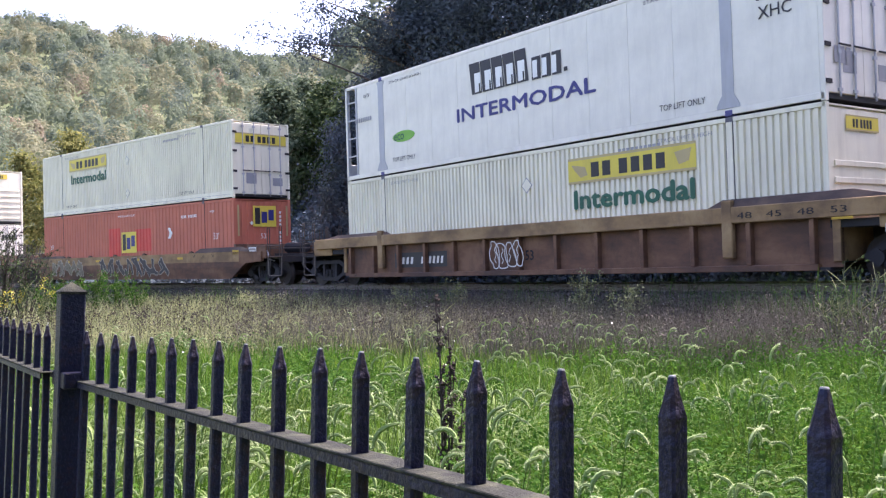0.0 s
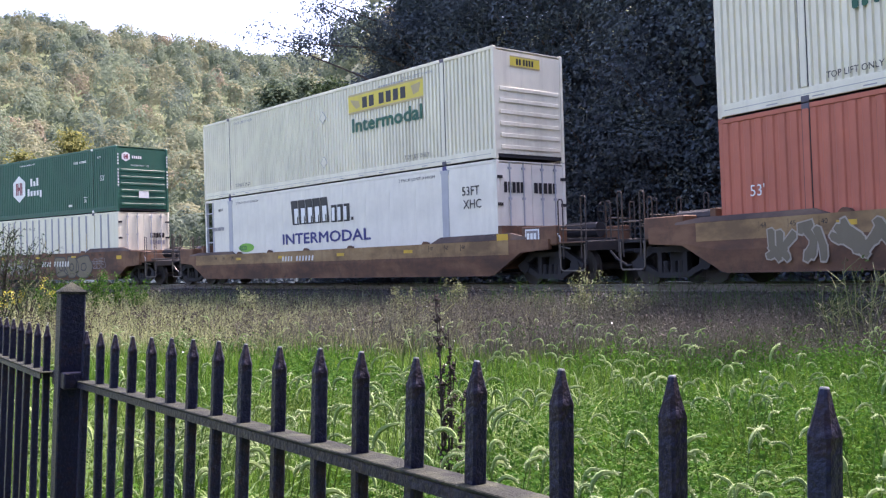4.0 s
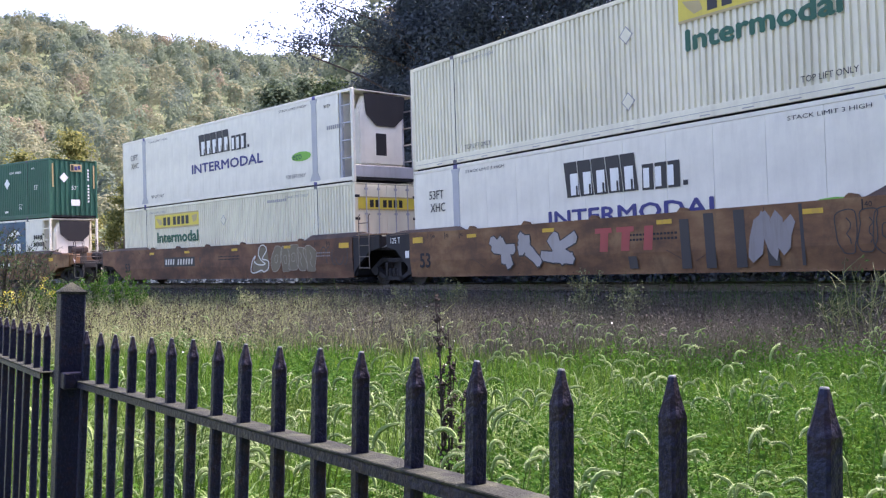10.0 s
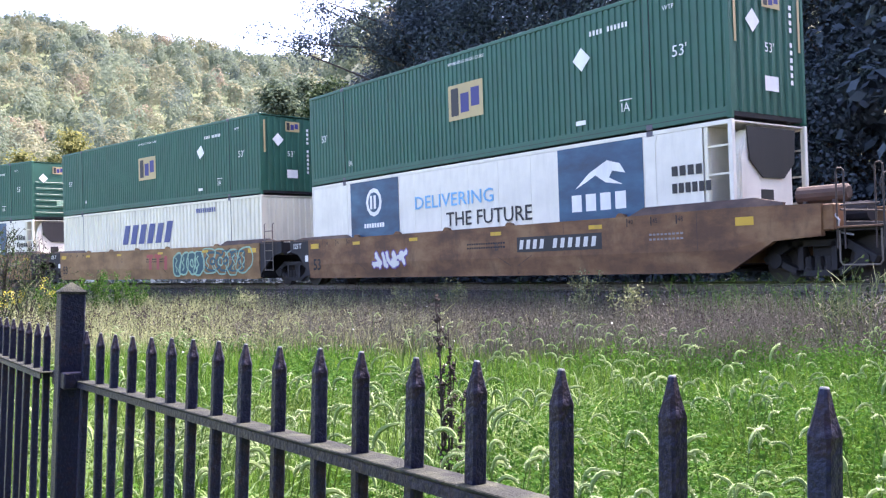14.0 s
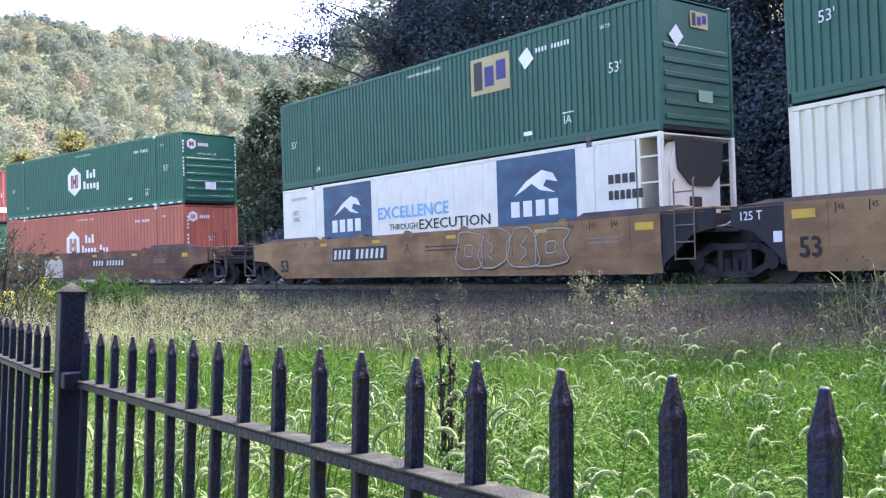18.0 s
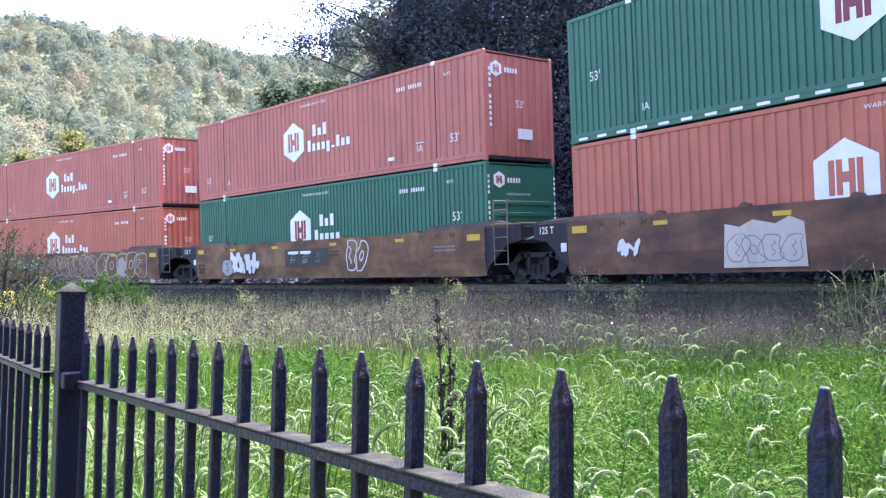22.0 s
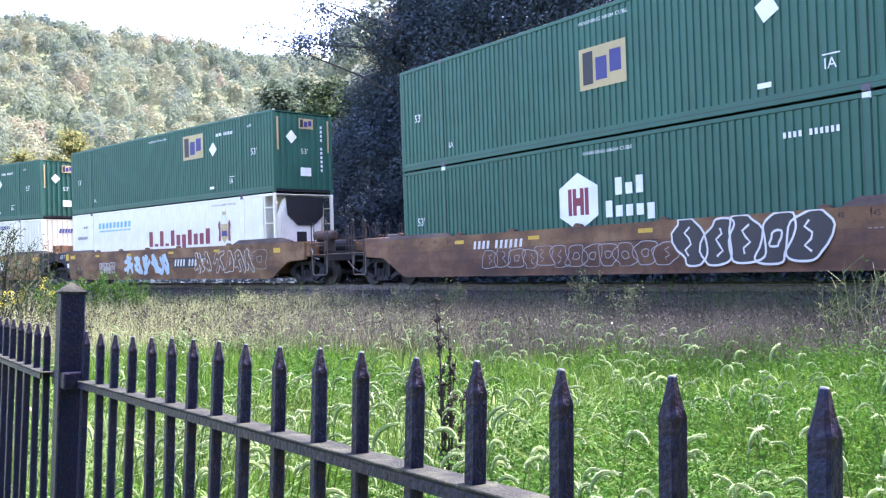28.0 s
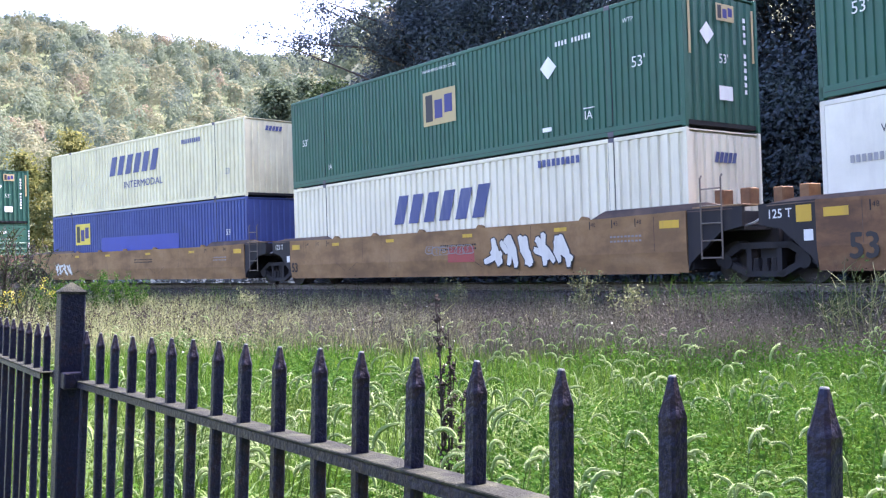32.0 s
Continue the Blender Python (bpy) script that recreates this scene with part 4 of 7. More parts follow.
def truck(car, x):
    """A three-piece freight truck: two cast side frames, bolster, springs, four wheels on two axles."""
    e = 1 if x > 0 else -1
    t = part("truck", shared("bolster", lambda: block(-0.22, 0.22, -0.95, 0.95, 0.42, 0.72, 0.03), "steel_dark"), "steel_dark", car, "dark cast steel wheel truck",
             m=pose(x, 0.0, 0, 0, 0, -math.degrees(x * CURVE)))

    def side_frame():
        bm = bmesh.new()
        y0, y1 = -1.12, -0.98
        # bars that leave the openings free
        for p, q, w in (((-1.1, 0.44), (-0.55, 0.75), 0.07), ((1.1, 0.44), (0.55, 0.75), 0.07), ((-0.6, 0.74), (0.6, 0.74), 0.06), ((-0.85, 0.42), (-0.4, 0.2), 0.06), ((0.85, 0.42), (0.4, 0.2), 0.06),
                        ((-0.42, 0.2), (0.42, 0.2), 0.055), ((-0.34, 0.2), (-0.34, 0.74), 0.055), ((0.34, 0.2), (0.34, 0.74), 0.055)):
            d = Vector((q[0] - p[0], q[1] - p[1])).normalized()
            n = Vector((-d.y, d.x)) * w
            d = d * 0.03
            plate(bm, [(p[0] - d.x + n.x, p[1] - d.y + n.y), (p[0] - d.x - n.x, p[1] - d.y - n.y), (q[0] + d.x - n.x, q[1] + d.y - n.y), (q[0] + d.x + n.x, q[1] + d.y + n.y)], y0, y1)
        for sx in (-0.88, 0.88):
            disc(bm, (sx, 0.44), 0.15, y0 - 0.03, y1 + 0.02, 12)
        return bm
    me = shared("side_frame", side_frame, "steel_dark")

    def springs():
        bm = bmesh.new()
        for k in (-0.2, 0, 0.2):
            disc(bm, (k, 0.28), 0.085, -1.10, -1.0, 8)
            tube(bm, [(k, -1.05, 0.24), (k, -1.05, 0.50)], 0.075, 8)
            for z in (0.29, 0.36, 0.43):
                tube(bm, [(k, -1.05, z - 0.012), (k, -1.05, z + 0.012)], 0.09, 8)
        return bm
    sp = shared("springs", springs, "steel_dark")

    for s in (0, 180):
        part("side_frame", me, "steel_dark", t, m=pose(0, 0, 0, 0, 0, s))
        part("spring_nest", sp, "steel_dark", t, m=pose(0, 0, 0, 0, 0, s))

    def wheelset():
        """Two flanged wheels pressed on one axle, each with a dished web."""
        bm = tube(bmesh.new(), [(0, -0.92, 0), (0, 0.92, 0)], 0.09, 10)
        for e in (-1, 1):
            disc(bm, (0, 0), 0.42, e * 0.83, e * 0.70, 28)
            disc(bm, (0, 0), 0.45, e * 0.71, e * 0.68, 28)
            disc(bm, (0, 0), 0.30, e * 0.842, e * 0.82, 24)
            disc(bm, (0, 0), 0.14, e * 0.92, e * 0.66, 14)
            for k in range(3):
                a = k * 2.0944
                box(bm, 0.2 * math.cos(a) - 0.03, 0.2 * math.cos(a) + 0.03, min(e * 0.84, e * 0.85), max(e * 0.84, e * 0.85), 0.2 * math.sin(a) - 0.03, 0.2 * math.sin(a) + 0.03)
        return bm
    me = shared("wheelset", wheelset, "wheel_steel")
    for a in (-0.88, 0.88):
        ROLLING.append((part("wheelset", me, "wheel_steel", t, "rusty steel wheels on an axle", m=pose(a, 0, 0.42)), a))


def ladder(car, x, z0, z1, e=1):
    def make():
        bm = bmesh.new()
        y = -SILL_Y - 0.03
        for a in (-0.24, 0.24):
            tube(bm, [(a, y, z0), (a, y, z1 - 0.06), (a, y + 0.05, z1)], 0.017, 6)
        n = int((z1 - z0) / 0.34)
        for i in range(n + 1):
            z = z0 + 0.03 + i * (z1 - z0 - 0.3) / n
            tube(bm, [(-0.24, y, z), (0.24, y, z)], 0.016, 6)
        return bm
    part("ladder", shared(("ladder", z0, z1), make, "ladder_steel"), "ladder_steel", car, "grey steel end ladder", m=pose(x, 0, 0))


def coupled_end(car, e, top, body):
    """The open end platform with its crossover deck, stanchions, brake gear and coupler; e = 1 front, -1 rear."""
    turn = pose(0, 0, 0) if e > 0 else pose(0, 0, 0, 0, 0, 180)

    def deck():
        bm = bmesh.new()
        box(bm, 8.1, 10.0, -1.36, 1.36, 0.98, 1.12, 0.01)
        box(bm, 10.0, 11.0, -1.30, 1.30, 0.93, 0.98)
        box(bm, 8.3, 11.05, -0.34, 0.34, 0.74, 1.05, 0.02)
        box(bm, 10.95, 11.05, -1.34, 1.34, 0.80, 1.02, 0.01)
        return bm
    part("end_platform", shared("end_platform", deck, "steel_dark"), "steel_dark", car, "dark steel end platform", m=turn)

    def box_end():
        bm = block(9.0, 10.15, -1.40, -1.0, 0.95, 1.42, 0.02)
        box(bm, 9.0, 10.15, 1.0, 1.40, 0.95, 1.42, 0.02)
        box(bm, 8.15, 8.3, -1.38, 1.38, 0.4, 1.5, 0.01)
        return bm
    part("end_sill", shared(("end_sill", body), box_end, body), body, car, m=turn)

    def loop(z0, z):
        return tube(bmesh.new(), [(-0.07, 0, z0), (-0.07, 0, z - 0.04), (-0.04, 0, z), (0.04, 0, z), (0.07, 0, z - 0.04), (0.07, 0, z0)], 0.017, 6)
    for x, y, z in ((10.25, -1.34, 2.02), (10.95, -1.34, 2.06), (10.95, -0.45, 1.95), (10.25, 1.34, 2.02), (10.95, 1.34, 2.06), (10.95, 0.45, 1.95)):
        z0 = 0.62 if abs(y) > 1 else 0.98
        part("grab_iron", shared(("grab_iron", z0, z), lambda: loop(z0, z), "stanchion_steel"), "stanchion_steel", car, "looped steel grab iron", m=turn @ pose(x, y, 0))
    for y in (-1.34, 1.34):
        part("stirrup_step", shared("stirrup_step", lambda: tube(bmesh.new(), [(10.22, 0, 0.95), (10.22, 0, 0.40), (10.27, 0, 0.34), (10.92, 0, 0.34), (10.97, 0, 0.40), (10.97, 0, 0.95)], 0.018, 6), "ladder_steel"),
             "ladder_steel", car, "bent steel stirrup step", m=turn @ pose(0, y, 0))
    part("step_plate", shared(("step_plate", body), lambda: block(10.2, 11.0, -1.40, -1.12, 0.98, 1.015, 0.006), body), body, car, m=turn)
    for a, b in (((10.25, -1.34, 1.38), (10.95, -1.34, 1.38)), ((10.25, 1.34, 1.38), (10.95, 1.34, 1.38)), ((10.25, -1.34, 1.30), (10.25, 1.34, 1.30)), ((10.95, -0.45, 1.55), (10.95, 0.45, 1.55))):
        part("handrail", shared(("handrail", a, b), lambda: tube(bmesh.new(), [a, b], 0.018, 6), "stanchion_steel"), "stanchion_steel", car, "thin steel handrail", m=turn)
    part("air_pipe", shared("end_air_pipe", lambda: tube(bmesh.new(), [(9.9, -1.30, 1.30), (10.1, -1.34, 1.28), (10.22, -1.34, 1.12), (10.16, -1.30, 0.92), (10.4, -1.20, 0.86)], 0.02, 6), "grey_post"), "grey_post", car, m=turn)

    def coupler():
        bm = block(10.9, 11.55, -0.12, 0.12, 0.72, 0.98, 0.03)
        box(bm, 11.45, 11.80, -0.20, 0.16, 0.68, 1.02, 0.05)
        return bm
    part("coupler", shared("coupler", coupler, "steel_dark"), "steel_dark", car, "dark cast steel coupler", m=turn)

    def hose():
        return tube(bmesh.new(), [(11.0, -0.5, 0.8), (11.2, -0.5, 0.6), (11.45, -0.42, 0.42), (11.7, -0.25, 0.45)], 0.03, 6)
    part("brake_hose", shared("brake_hose", hose, "black"), "black", car, "black rubber brake hose", m=turn)
    part("brake_reservoir", shared("reservoir", lambda: tube(bmesh.new(), [(8.6, 0.75, 1.34), (9.7, 0.75, 1.34)], 0.2, 12), "steel_dark"), "steel_dark", car, m=turn)
    if e > 0:
        wheel = bmesh.new()
        rim = [(10.3, 0.2 + 0.26 * math.cos(k * 0.3927), 1.75 + 0.26 * math.sin(k * 0.3927)) for k in range(17)]
        tube(wheel, rim, 0.014, 5)
        for k in range(0, 16, 4):
            tube(wheel, [(10.3, 0.2, 1.75), rim[k]], 0.012, 5)
        if "brake_wheel" not in MESHES:
            MESHES["brake_wheel"] = mesh_of(wheel, "brake_wheel", "steel_dark")
        part("brake_wheel", MESHES["brake_wheel"], "steel_dark", car)
    # notice panels and grab irons on the near side
    yy = -SILL_Y
    if e > 0:
        flat(car, rect(9.15, 9.62, 1.0, 1.36), "ink_white", yy + 0.05, "notice", 0.0)
        flat(car, rect(9.19, 9.58, 1.04, 1.32), "spray_grey", yy + 0.05, "notice", 0.006)
        bars(car, 9.22, 1.10, 0.34, 0.16, 3, "ink_white", yy + 0.04, 0.3, name="notice")
        flat(car, rect(9.12, 9.3, 0.86, 1.0), "ink_white", yy + 0.05, "notice", 0.0)
        flat(car, rect(8.2, 8.6, 1.12, 1.28), "reflector", yy, "reflector", 0.006)


def brake_tank(car, x):
    """An air tank on its cradle on top of the front platform."""
    tank = part("air_tank", tube(bmesh.new(), [(x, -0.62, 1.64), (x + 0.04, -0.62, 1.64), (x + 0.98, -0.62, 1.64), (x + 1.02, -0.62, 1.64)], [0.11, 0.165, 0.165, 0.11], 14), "guide_rust", car, "rusty brown air tank")
    for k in (0.22, 0.80):
        part("cradle", block(x + k - 0.03, x + k + 0.03, -0.78, -0.46, 1.10, 1.52, 0.006), "stanchion_steel", tank)


def raised_brake_wheel(car, x):
    """A hand brake wheel on a bracket above the rear platform."""
    bm = bmesh.new()
    ring = [(0.0, 0.25 * math.cos(k * 0.3927), 0.25 * math.sin(k * 0.3927)) for k in range(17)]
    tube(bm, ring, 0.016, 5)
    for k in range(0, 16, 4):
        tube(bm, [(0, 0, 0), ring[k]], 0.012, 5)
    wheel = part("brake_wheel", bm, "stanchion_steel", car, "round iron hand brake wheel", m=pose(x, -0.75, 1.86, 0, 0, 20))
    part("bracket", block(0.03, 0.22, -0.12, 0.12, -0.75, 0.18, 0.02), "guide_rust", wheel)


def joined_end(car, e, top, body):
    """The end at a shared truck: bulkhead, sloped dark side and articulation arm."""
    turn = pose(0, 0, 0) if e > 0 else pose(0, 0, 0, 0, 0, 180)

    def bulk():
        bm = bmesh.new()
        box(bm, 8.10, 8.2, -1.36, 1.36, 0.3, 1.5, 0.01)
        for s in (-1, 1):
            y = s * 1.34
            plate(bm, [(8.13, 1.50), (9.40, 1.50), (9.40, 1.12), (8.9, 1.02), (8.2, 0.45), (8.13, 0.28)], min(y, y + s * 0.10), max(y, y + s * 0.10))
        box(bm, 8.2, 9.35, -1.3, 1.3, 1.05, 1.12)
        box(bm, 8.2, 9.5, -0.4, 0.4, 0.72, 1.2, 0.03)
        return bm
    part("end_bulkhead", shared("end_bulkhead", bulk, "steel_dark"), "steel_dark", car, "dark steel end frame", m=turn)
    part("articulation_arm", shared("articulation_arm", lambda: block(9.3, 9.86, -0.22, 0.22, 0.74, 1.05, 0.05), "steel_dark"), "steel_dark", car, m=turn)
    part("walkway", shared("walkway", lambda: block(8.25, 9.42, -1.42, -0.9, 1.51, 1.545, 0.005), "ochre"), "ochre", car, m=turn)
    if e > 0:
        ladder(car, 8.75, 0.5, 2.15)
        flat(car, rect(7.45, 7.95, 1.16, 1.32), "reflector", -SILL_Y, "reflector", 0.006)
    else:
        letter(car, "125 T", -9.15, 1.22, 0.17, "ink_white", bold=0.01, y=-1.44 - 0.003)
        flat(car, rect(-7.95, -7.45, 1.18, 1.34), "reflector", -SILL_Y, "reflector", 0.006)
        flat(car, rect(-8.4, -8.2, 0.78, 0.98), "ink_white", -1.44, "notice", 0.006)
        part("air_pipe", shared("air_pipe", lambda: tube(bmesh.new(), [(-9.35, -1.2, 1.35), (-9.7, -1.22, 1.18), (-10.1, -1.2, 1.1)], 0.02, 6), "grey_post"), "grey_post", car)


def well_car(m, front, rear, label, body="brown", upper=None, top=1.45, ribbed=False, shoulder="same"):
    car = empty("well_car", m)
    tagged(car, label, "well car", "cars of the train")
    bottom = 0.25
    for s in (0, 180):
        f, r = (front, rear) if s == 0 else (rear, front)
        if ribbed:
            continue
        part("side_sill", shared(("side_sill", body, top, f, r), lambda: sill_mesh(top, bottom, 1.74, f, r, False), body), body, car, m=pose(0, 0, 0, 0, 0, s))
    if upper:
        bm = block(-8.6, 8.6, -SILL_Y - 0.006, -SILL_Y + 0.05, top - 0.36, top + 0.003)
        part("upper_band", bm, upper, car, "weathered ochre upper side band")
    if ribbed:
        for s in (0, 180):
            t = pose(0, 0, 0, 0, 0, s)
            sh = part("side_sill", shared("ribbed_panel", lambda: block(-8.3, 8.3, -SILL_Y + 0.14, -SILL_Y + 0.2, 0.3, 1.2), "brown_red"), "brown_red", car, m=t)
            part("top_chord", shared("top_chord", lambda: block(-9.9, 9.9, -SILL_Y - 0.02, -SILL_Y + 0.2, 1.16, 1.47, 0.015), "ochre"), "ochre", car, "weathered ochre upper chord", m=t)
            part("bottom_chord", shared("bottom_chord", lambda: block(-7.9, 7.9, -SILL_Y + 0.02, -SILL_Y + 0.2, 0.24, 0.36, 0.01), "brown_red"), "brown_red", car, m=t)
            for i in range(13):
                x = -7.8 + i * 1.3
                part("side_rib", shared("side_rib", lambda: block(-0.05, 0.05, -SILL_Y + 0.01, -SILL_Y + 0.15, 0.36, 1.16, 0.01), "brown_red"), "brown_red", sh, m=pose(x, 0, 0))
            for x in (-LIFT, LIFT):
                part("stack_guide", shared("stack_guide", lambda: block(-0.12, 0.12, -SILL_Y - 0.03, -SILL_Y + 0.1, 0.5, 1.6, 0.02), "ochre"), "ochre", car, m=t @ pose(x, 0, 0))
    part("well_floor", shared("well_floor", lambda: block(-8.1, 8.1, -1.4, 1.4, 0.24, 0.30), "steel_dark"), "steel_dark", car)
    sh_mat = "guide_rust" if shoulder == "same" else shoulder
    high = top + 0.17
    for k, sc in enumerate(((1, 1), (-1, 1), (1, -1), (-1, -1))):
        def sh():
            bm = shoulder_mesh(top, high if sc[0] > 0 else top + 0.11)
            bmesh.ops.scale(bm, vec=(sc[0], sc[1], 1), verts=bm.verts[:])
            bmesh.ops.recalc_face_normals(bm, faces=bm.faces[:])
            return bm
        part("end_guide", shared(("end_guide", sh_mat, top, k), sh, sh_mat), sh_mat, car, m=pose(0, 0, 0))
    for e, kind in ((1, front), (-1, rear)):
        (coupled_end if kind == "c" else joined_end)(car, e, top, body)
        if kind == "c":
            truck(car, e * 9.72)
        elif e > 0:
            truck(car, 9.71)
    # small plates along the side
    y = -SILL_Y
    for x in (-5.4, -2.45, 1.05, 4.4):
        flat(car, rect(x, x + 0.40, top - 0.22, top - 0.13), "reflector", y, "reflector", 0.009)
    if not ribbed:
        for z in (0.92, 1.02):
            bars(car, 0.1, z, 1.5, 0.045, 16, "steel_dark", y, 0.3, name="notice")
            bars(car, 6.1, z, 0.9, 0.04, 9, "spray_grey", y, 0.3, name="notice")
        for x, mark in ((-7.0, "48"), (-6.35, "45"), (-5.7, "40"), (5.55, "40"), (6.2, "45"), (6.85, "48")):
            flat(car, rect(x - 0.05, x - 0.025, top - 0.22, top - 0.04), "steel_dark", y, "marking", 0.006)
            letter(car, mark, x, top - 0.17, 0.10, "steel_dark", y=y - 0.003)
        lug = shared(("stacking_lug", body), lambda: plate(bmesh.new(), [(-0.14, 0), (0.14, 0), (0.09, 0.06), (-0.04, 0.09), (-0.10, 0.05)], -0.05, 0.05), body)
        for x in (-5.25, -3.1, -0.8, 1.7, 5.3):
            part("stacking_lug", lug, body, car, m=pose(x, -SILL_Y + 0.07, top - 0.004))
        for x in (-4.6, 1.9):
            for e in (-1, 1):
                flat(car, [(x + e * 0.12, 0.46), (x + e * 0.62, 0.70), (x + e * 0.62, 0.715), (x + e * 0.12, 0.475)], "guide_rust", y, "weld_seam", 0.004)
        for x in (-7.2, -3.7, 3.6, 7.3):
            flat(car, rect(x, x + 0.012, 0.70, top - 0.04), "guide_rust", y, "weld_seam", 0.003)
    return car


def number_panel(car, x, z, w, h=0.30, backing="black", gap_at=4):
    """A painted panel with bars for the car's number."""
    y = -SILL_Y
    if backing:
        flat(car, rect(x - 0.08, x + w + 0.08, z - 0.07, z + h + 0.07), backing, y, "number_panel", 0.006)
    bars(car, x, z, w * 0.36, h, 4, "spray_white", y - 0.006, 0.46, 0.2, name="number_bar")
    bars(car, x + w * 0.44, z, w * 0.56, h, 6, "spray_white", y - 0.006, 0.48, 0.2, name="number_bar")


def scrawl(car, x0, x1, z0, z1, material, seed, loops=5, width=0.03, fill=None, name="graffiti", lift=0.0):
    """Sprayed line work: a looping band of even width, over plain rounded fills."""
    rng = random.Random(seed)
    y = -SILL_Y - 0.004 - lift
    n = loops
    def ribbon(line, lift):
        bm = bmesh.new()
        prev = None
        for k, p in enumerate(line):
            q0, q1 = line[max(0, k - 1)], line[min(len(line) - 1, k + 1)]
            d = Vector((q1[0] - q0[0], q1[1] - q0[1]))
            d = d.normalized() if d.length > 1e-6 else Vector((1, 0))
            o = Vector((-d.y, d.x)) * width
            pair = [bm.verts.new((p[0] + e * o.x, y - lift, min(z1, max(z0, p[1] + e * o.y)))) for e in (1, -1)]
            if prev:
                bm.faces.new((prev[0], prev[1], pair[1], pair[0]))
            prev = pair
        part(name, bm, material, car, "sprayed line")

    for i in range(n):
        # each figure: a lobed closed outline with a stroke or a hole inside it
        cx = x0 + (x1 - x0) * (i + 0.5) / n + rng.uniform(-0.04, 0.04)
        w, h = (x1 - x0) / n * rng.uniform(0.50, 0.62), (z1 - z0) * rng.uniform(0.42, 0.5)
        cz = (z0 + z1) / 2 + rng.uniform(-0.04, 0.04)
        ph, pk, lobes, skew = rng.uniform(0, 6), rng.uniform(0, 6), rng.choice((2, 3, 4)), rng.uniform(-0.25, 0.35)

        def at_angle(a, k=1.0):
            r = 1 + 0.20 * math.sin(lobes * a + ph) + 0.10 * math.sin(5 * a + pk)
            ca, sa = math.cos(a), math.sin(a)
            ca, sa = math.copysign(abs(ca) ** 0.7, ca), math.copysign(abs(sa) ** 0.7, sa)
            return cx + k * (w * r * ca + skew * h * sa), min(z1, max(z0, cz + k * h * (0.85 + 0.15 * r) * sa))
        if fill:
            bm = bmesh.new()
            bm.faces.new([bm.verts.new((*at_angle(a * 0.2244), 0)) for a in range(28)])
            for v in bm.verts:
                v.co = (v.co.x, y - 0.0003 * i, v.co.y)
            part(name, bm, fill, car, "sprayed paint shape")
        ribbon([at_angle(a * 0.2244) for a in range(29)], 0.004 + 0.0003 * i)
        if rng.random() < 0.5:
            ribbon([at_angle(a * 0.5236, 0.32) for a in range(13)], 0.0045 + 0.0003 * i)
        else:
            u = rng.uniform(-0.3, 0.3)
            ribbon([(cx + w * (u + 0.25 * math.sin(f * 5 + ph)), cz + h * 0.6 * f) for f in (-1, -0.6, -0.2, 0.2, 0.6, 1)], 0.0045 + 0.0003 * i)


def blocks_row(car, x, z, w, h, count, material, slant=0.0, gap=0.25):
    bars(car, x, z, w, h, count, material, -SILL_Y - 0.002, gap, slant, "painted_block")


def spiky(car, x0, x1, z0, z1, fill, outline, seed, strokes=8):
    """A sprayed tag of pointed slanting strokes, each with a darker edge round it."""
    rng = random.Random(seed)
    y = -SILL_Y - 0.014
    for i in range(strokes):
        cx = x0 + (x1 - x0) * (i + 0.5) / strokes + rng.uniform(-0.05, 0.05)
        h = (z1 - z0) * rng.uniform(0.30, 0.5)
        cz = rng.uniform(z0 + h, z1 - h) if z1 - z0 > 2 * h else (z0 + z1) / 2
        lean, w = rng.uniform(-0.35, 0.5), (x1 - x0) / strokes * rng.uniform(0.5, 0.85)
        if rng.random() < 0.4:
            lean, h = rng.choice((-1.5, 1.5)), h * 0.5
        for mat, g, lift in ((outline, 0.045, 0.0), (fill, 0.0, 0.003)):
            if mat is None:
                continue
            a, b = w + g, h + g
            pts = [(-a * 0.7, -b * 0.8), (a * 0.1, -b * 1.15), (a, -b * 0.7), (a * 0.8, 0), (a * 1.1, b * 0.75), (a * 0.2, b * 1.2), (-a * 0.9, b * 0.7), (-a, 0)]
            bm = bmesh.new()
            bm.faces.new([bm.verts.new((cx + px + pz * lean, y - lift - 0.0004 * i, min(z1, max(z0, cz + pz)))) for px, pz in pts])
            part("graffiti", bm, mat, car, "sprayed pointed stroke")


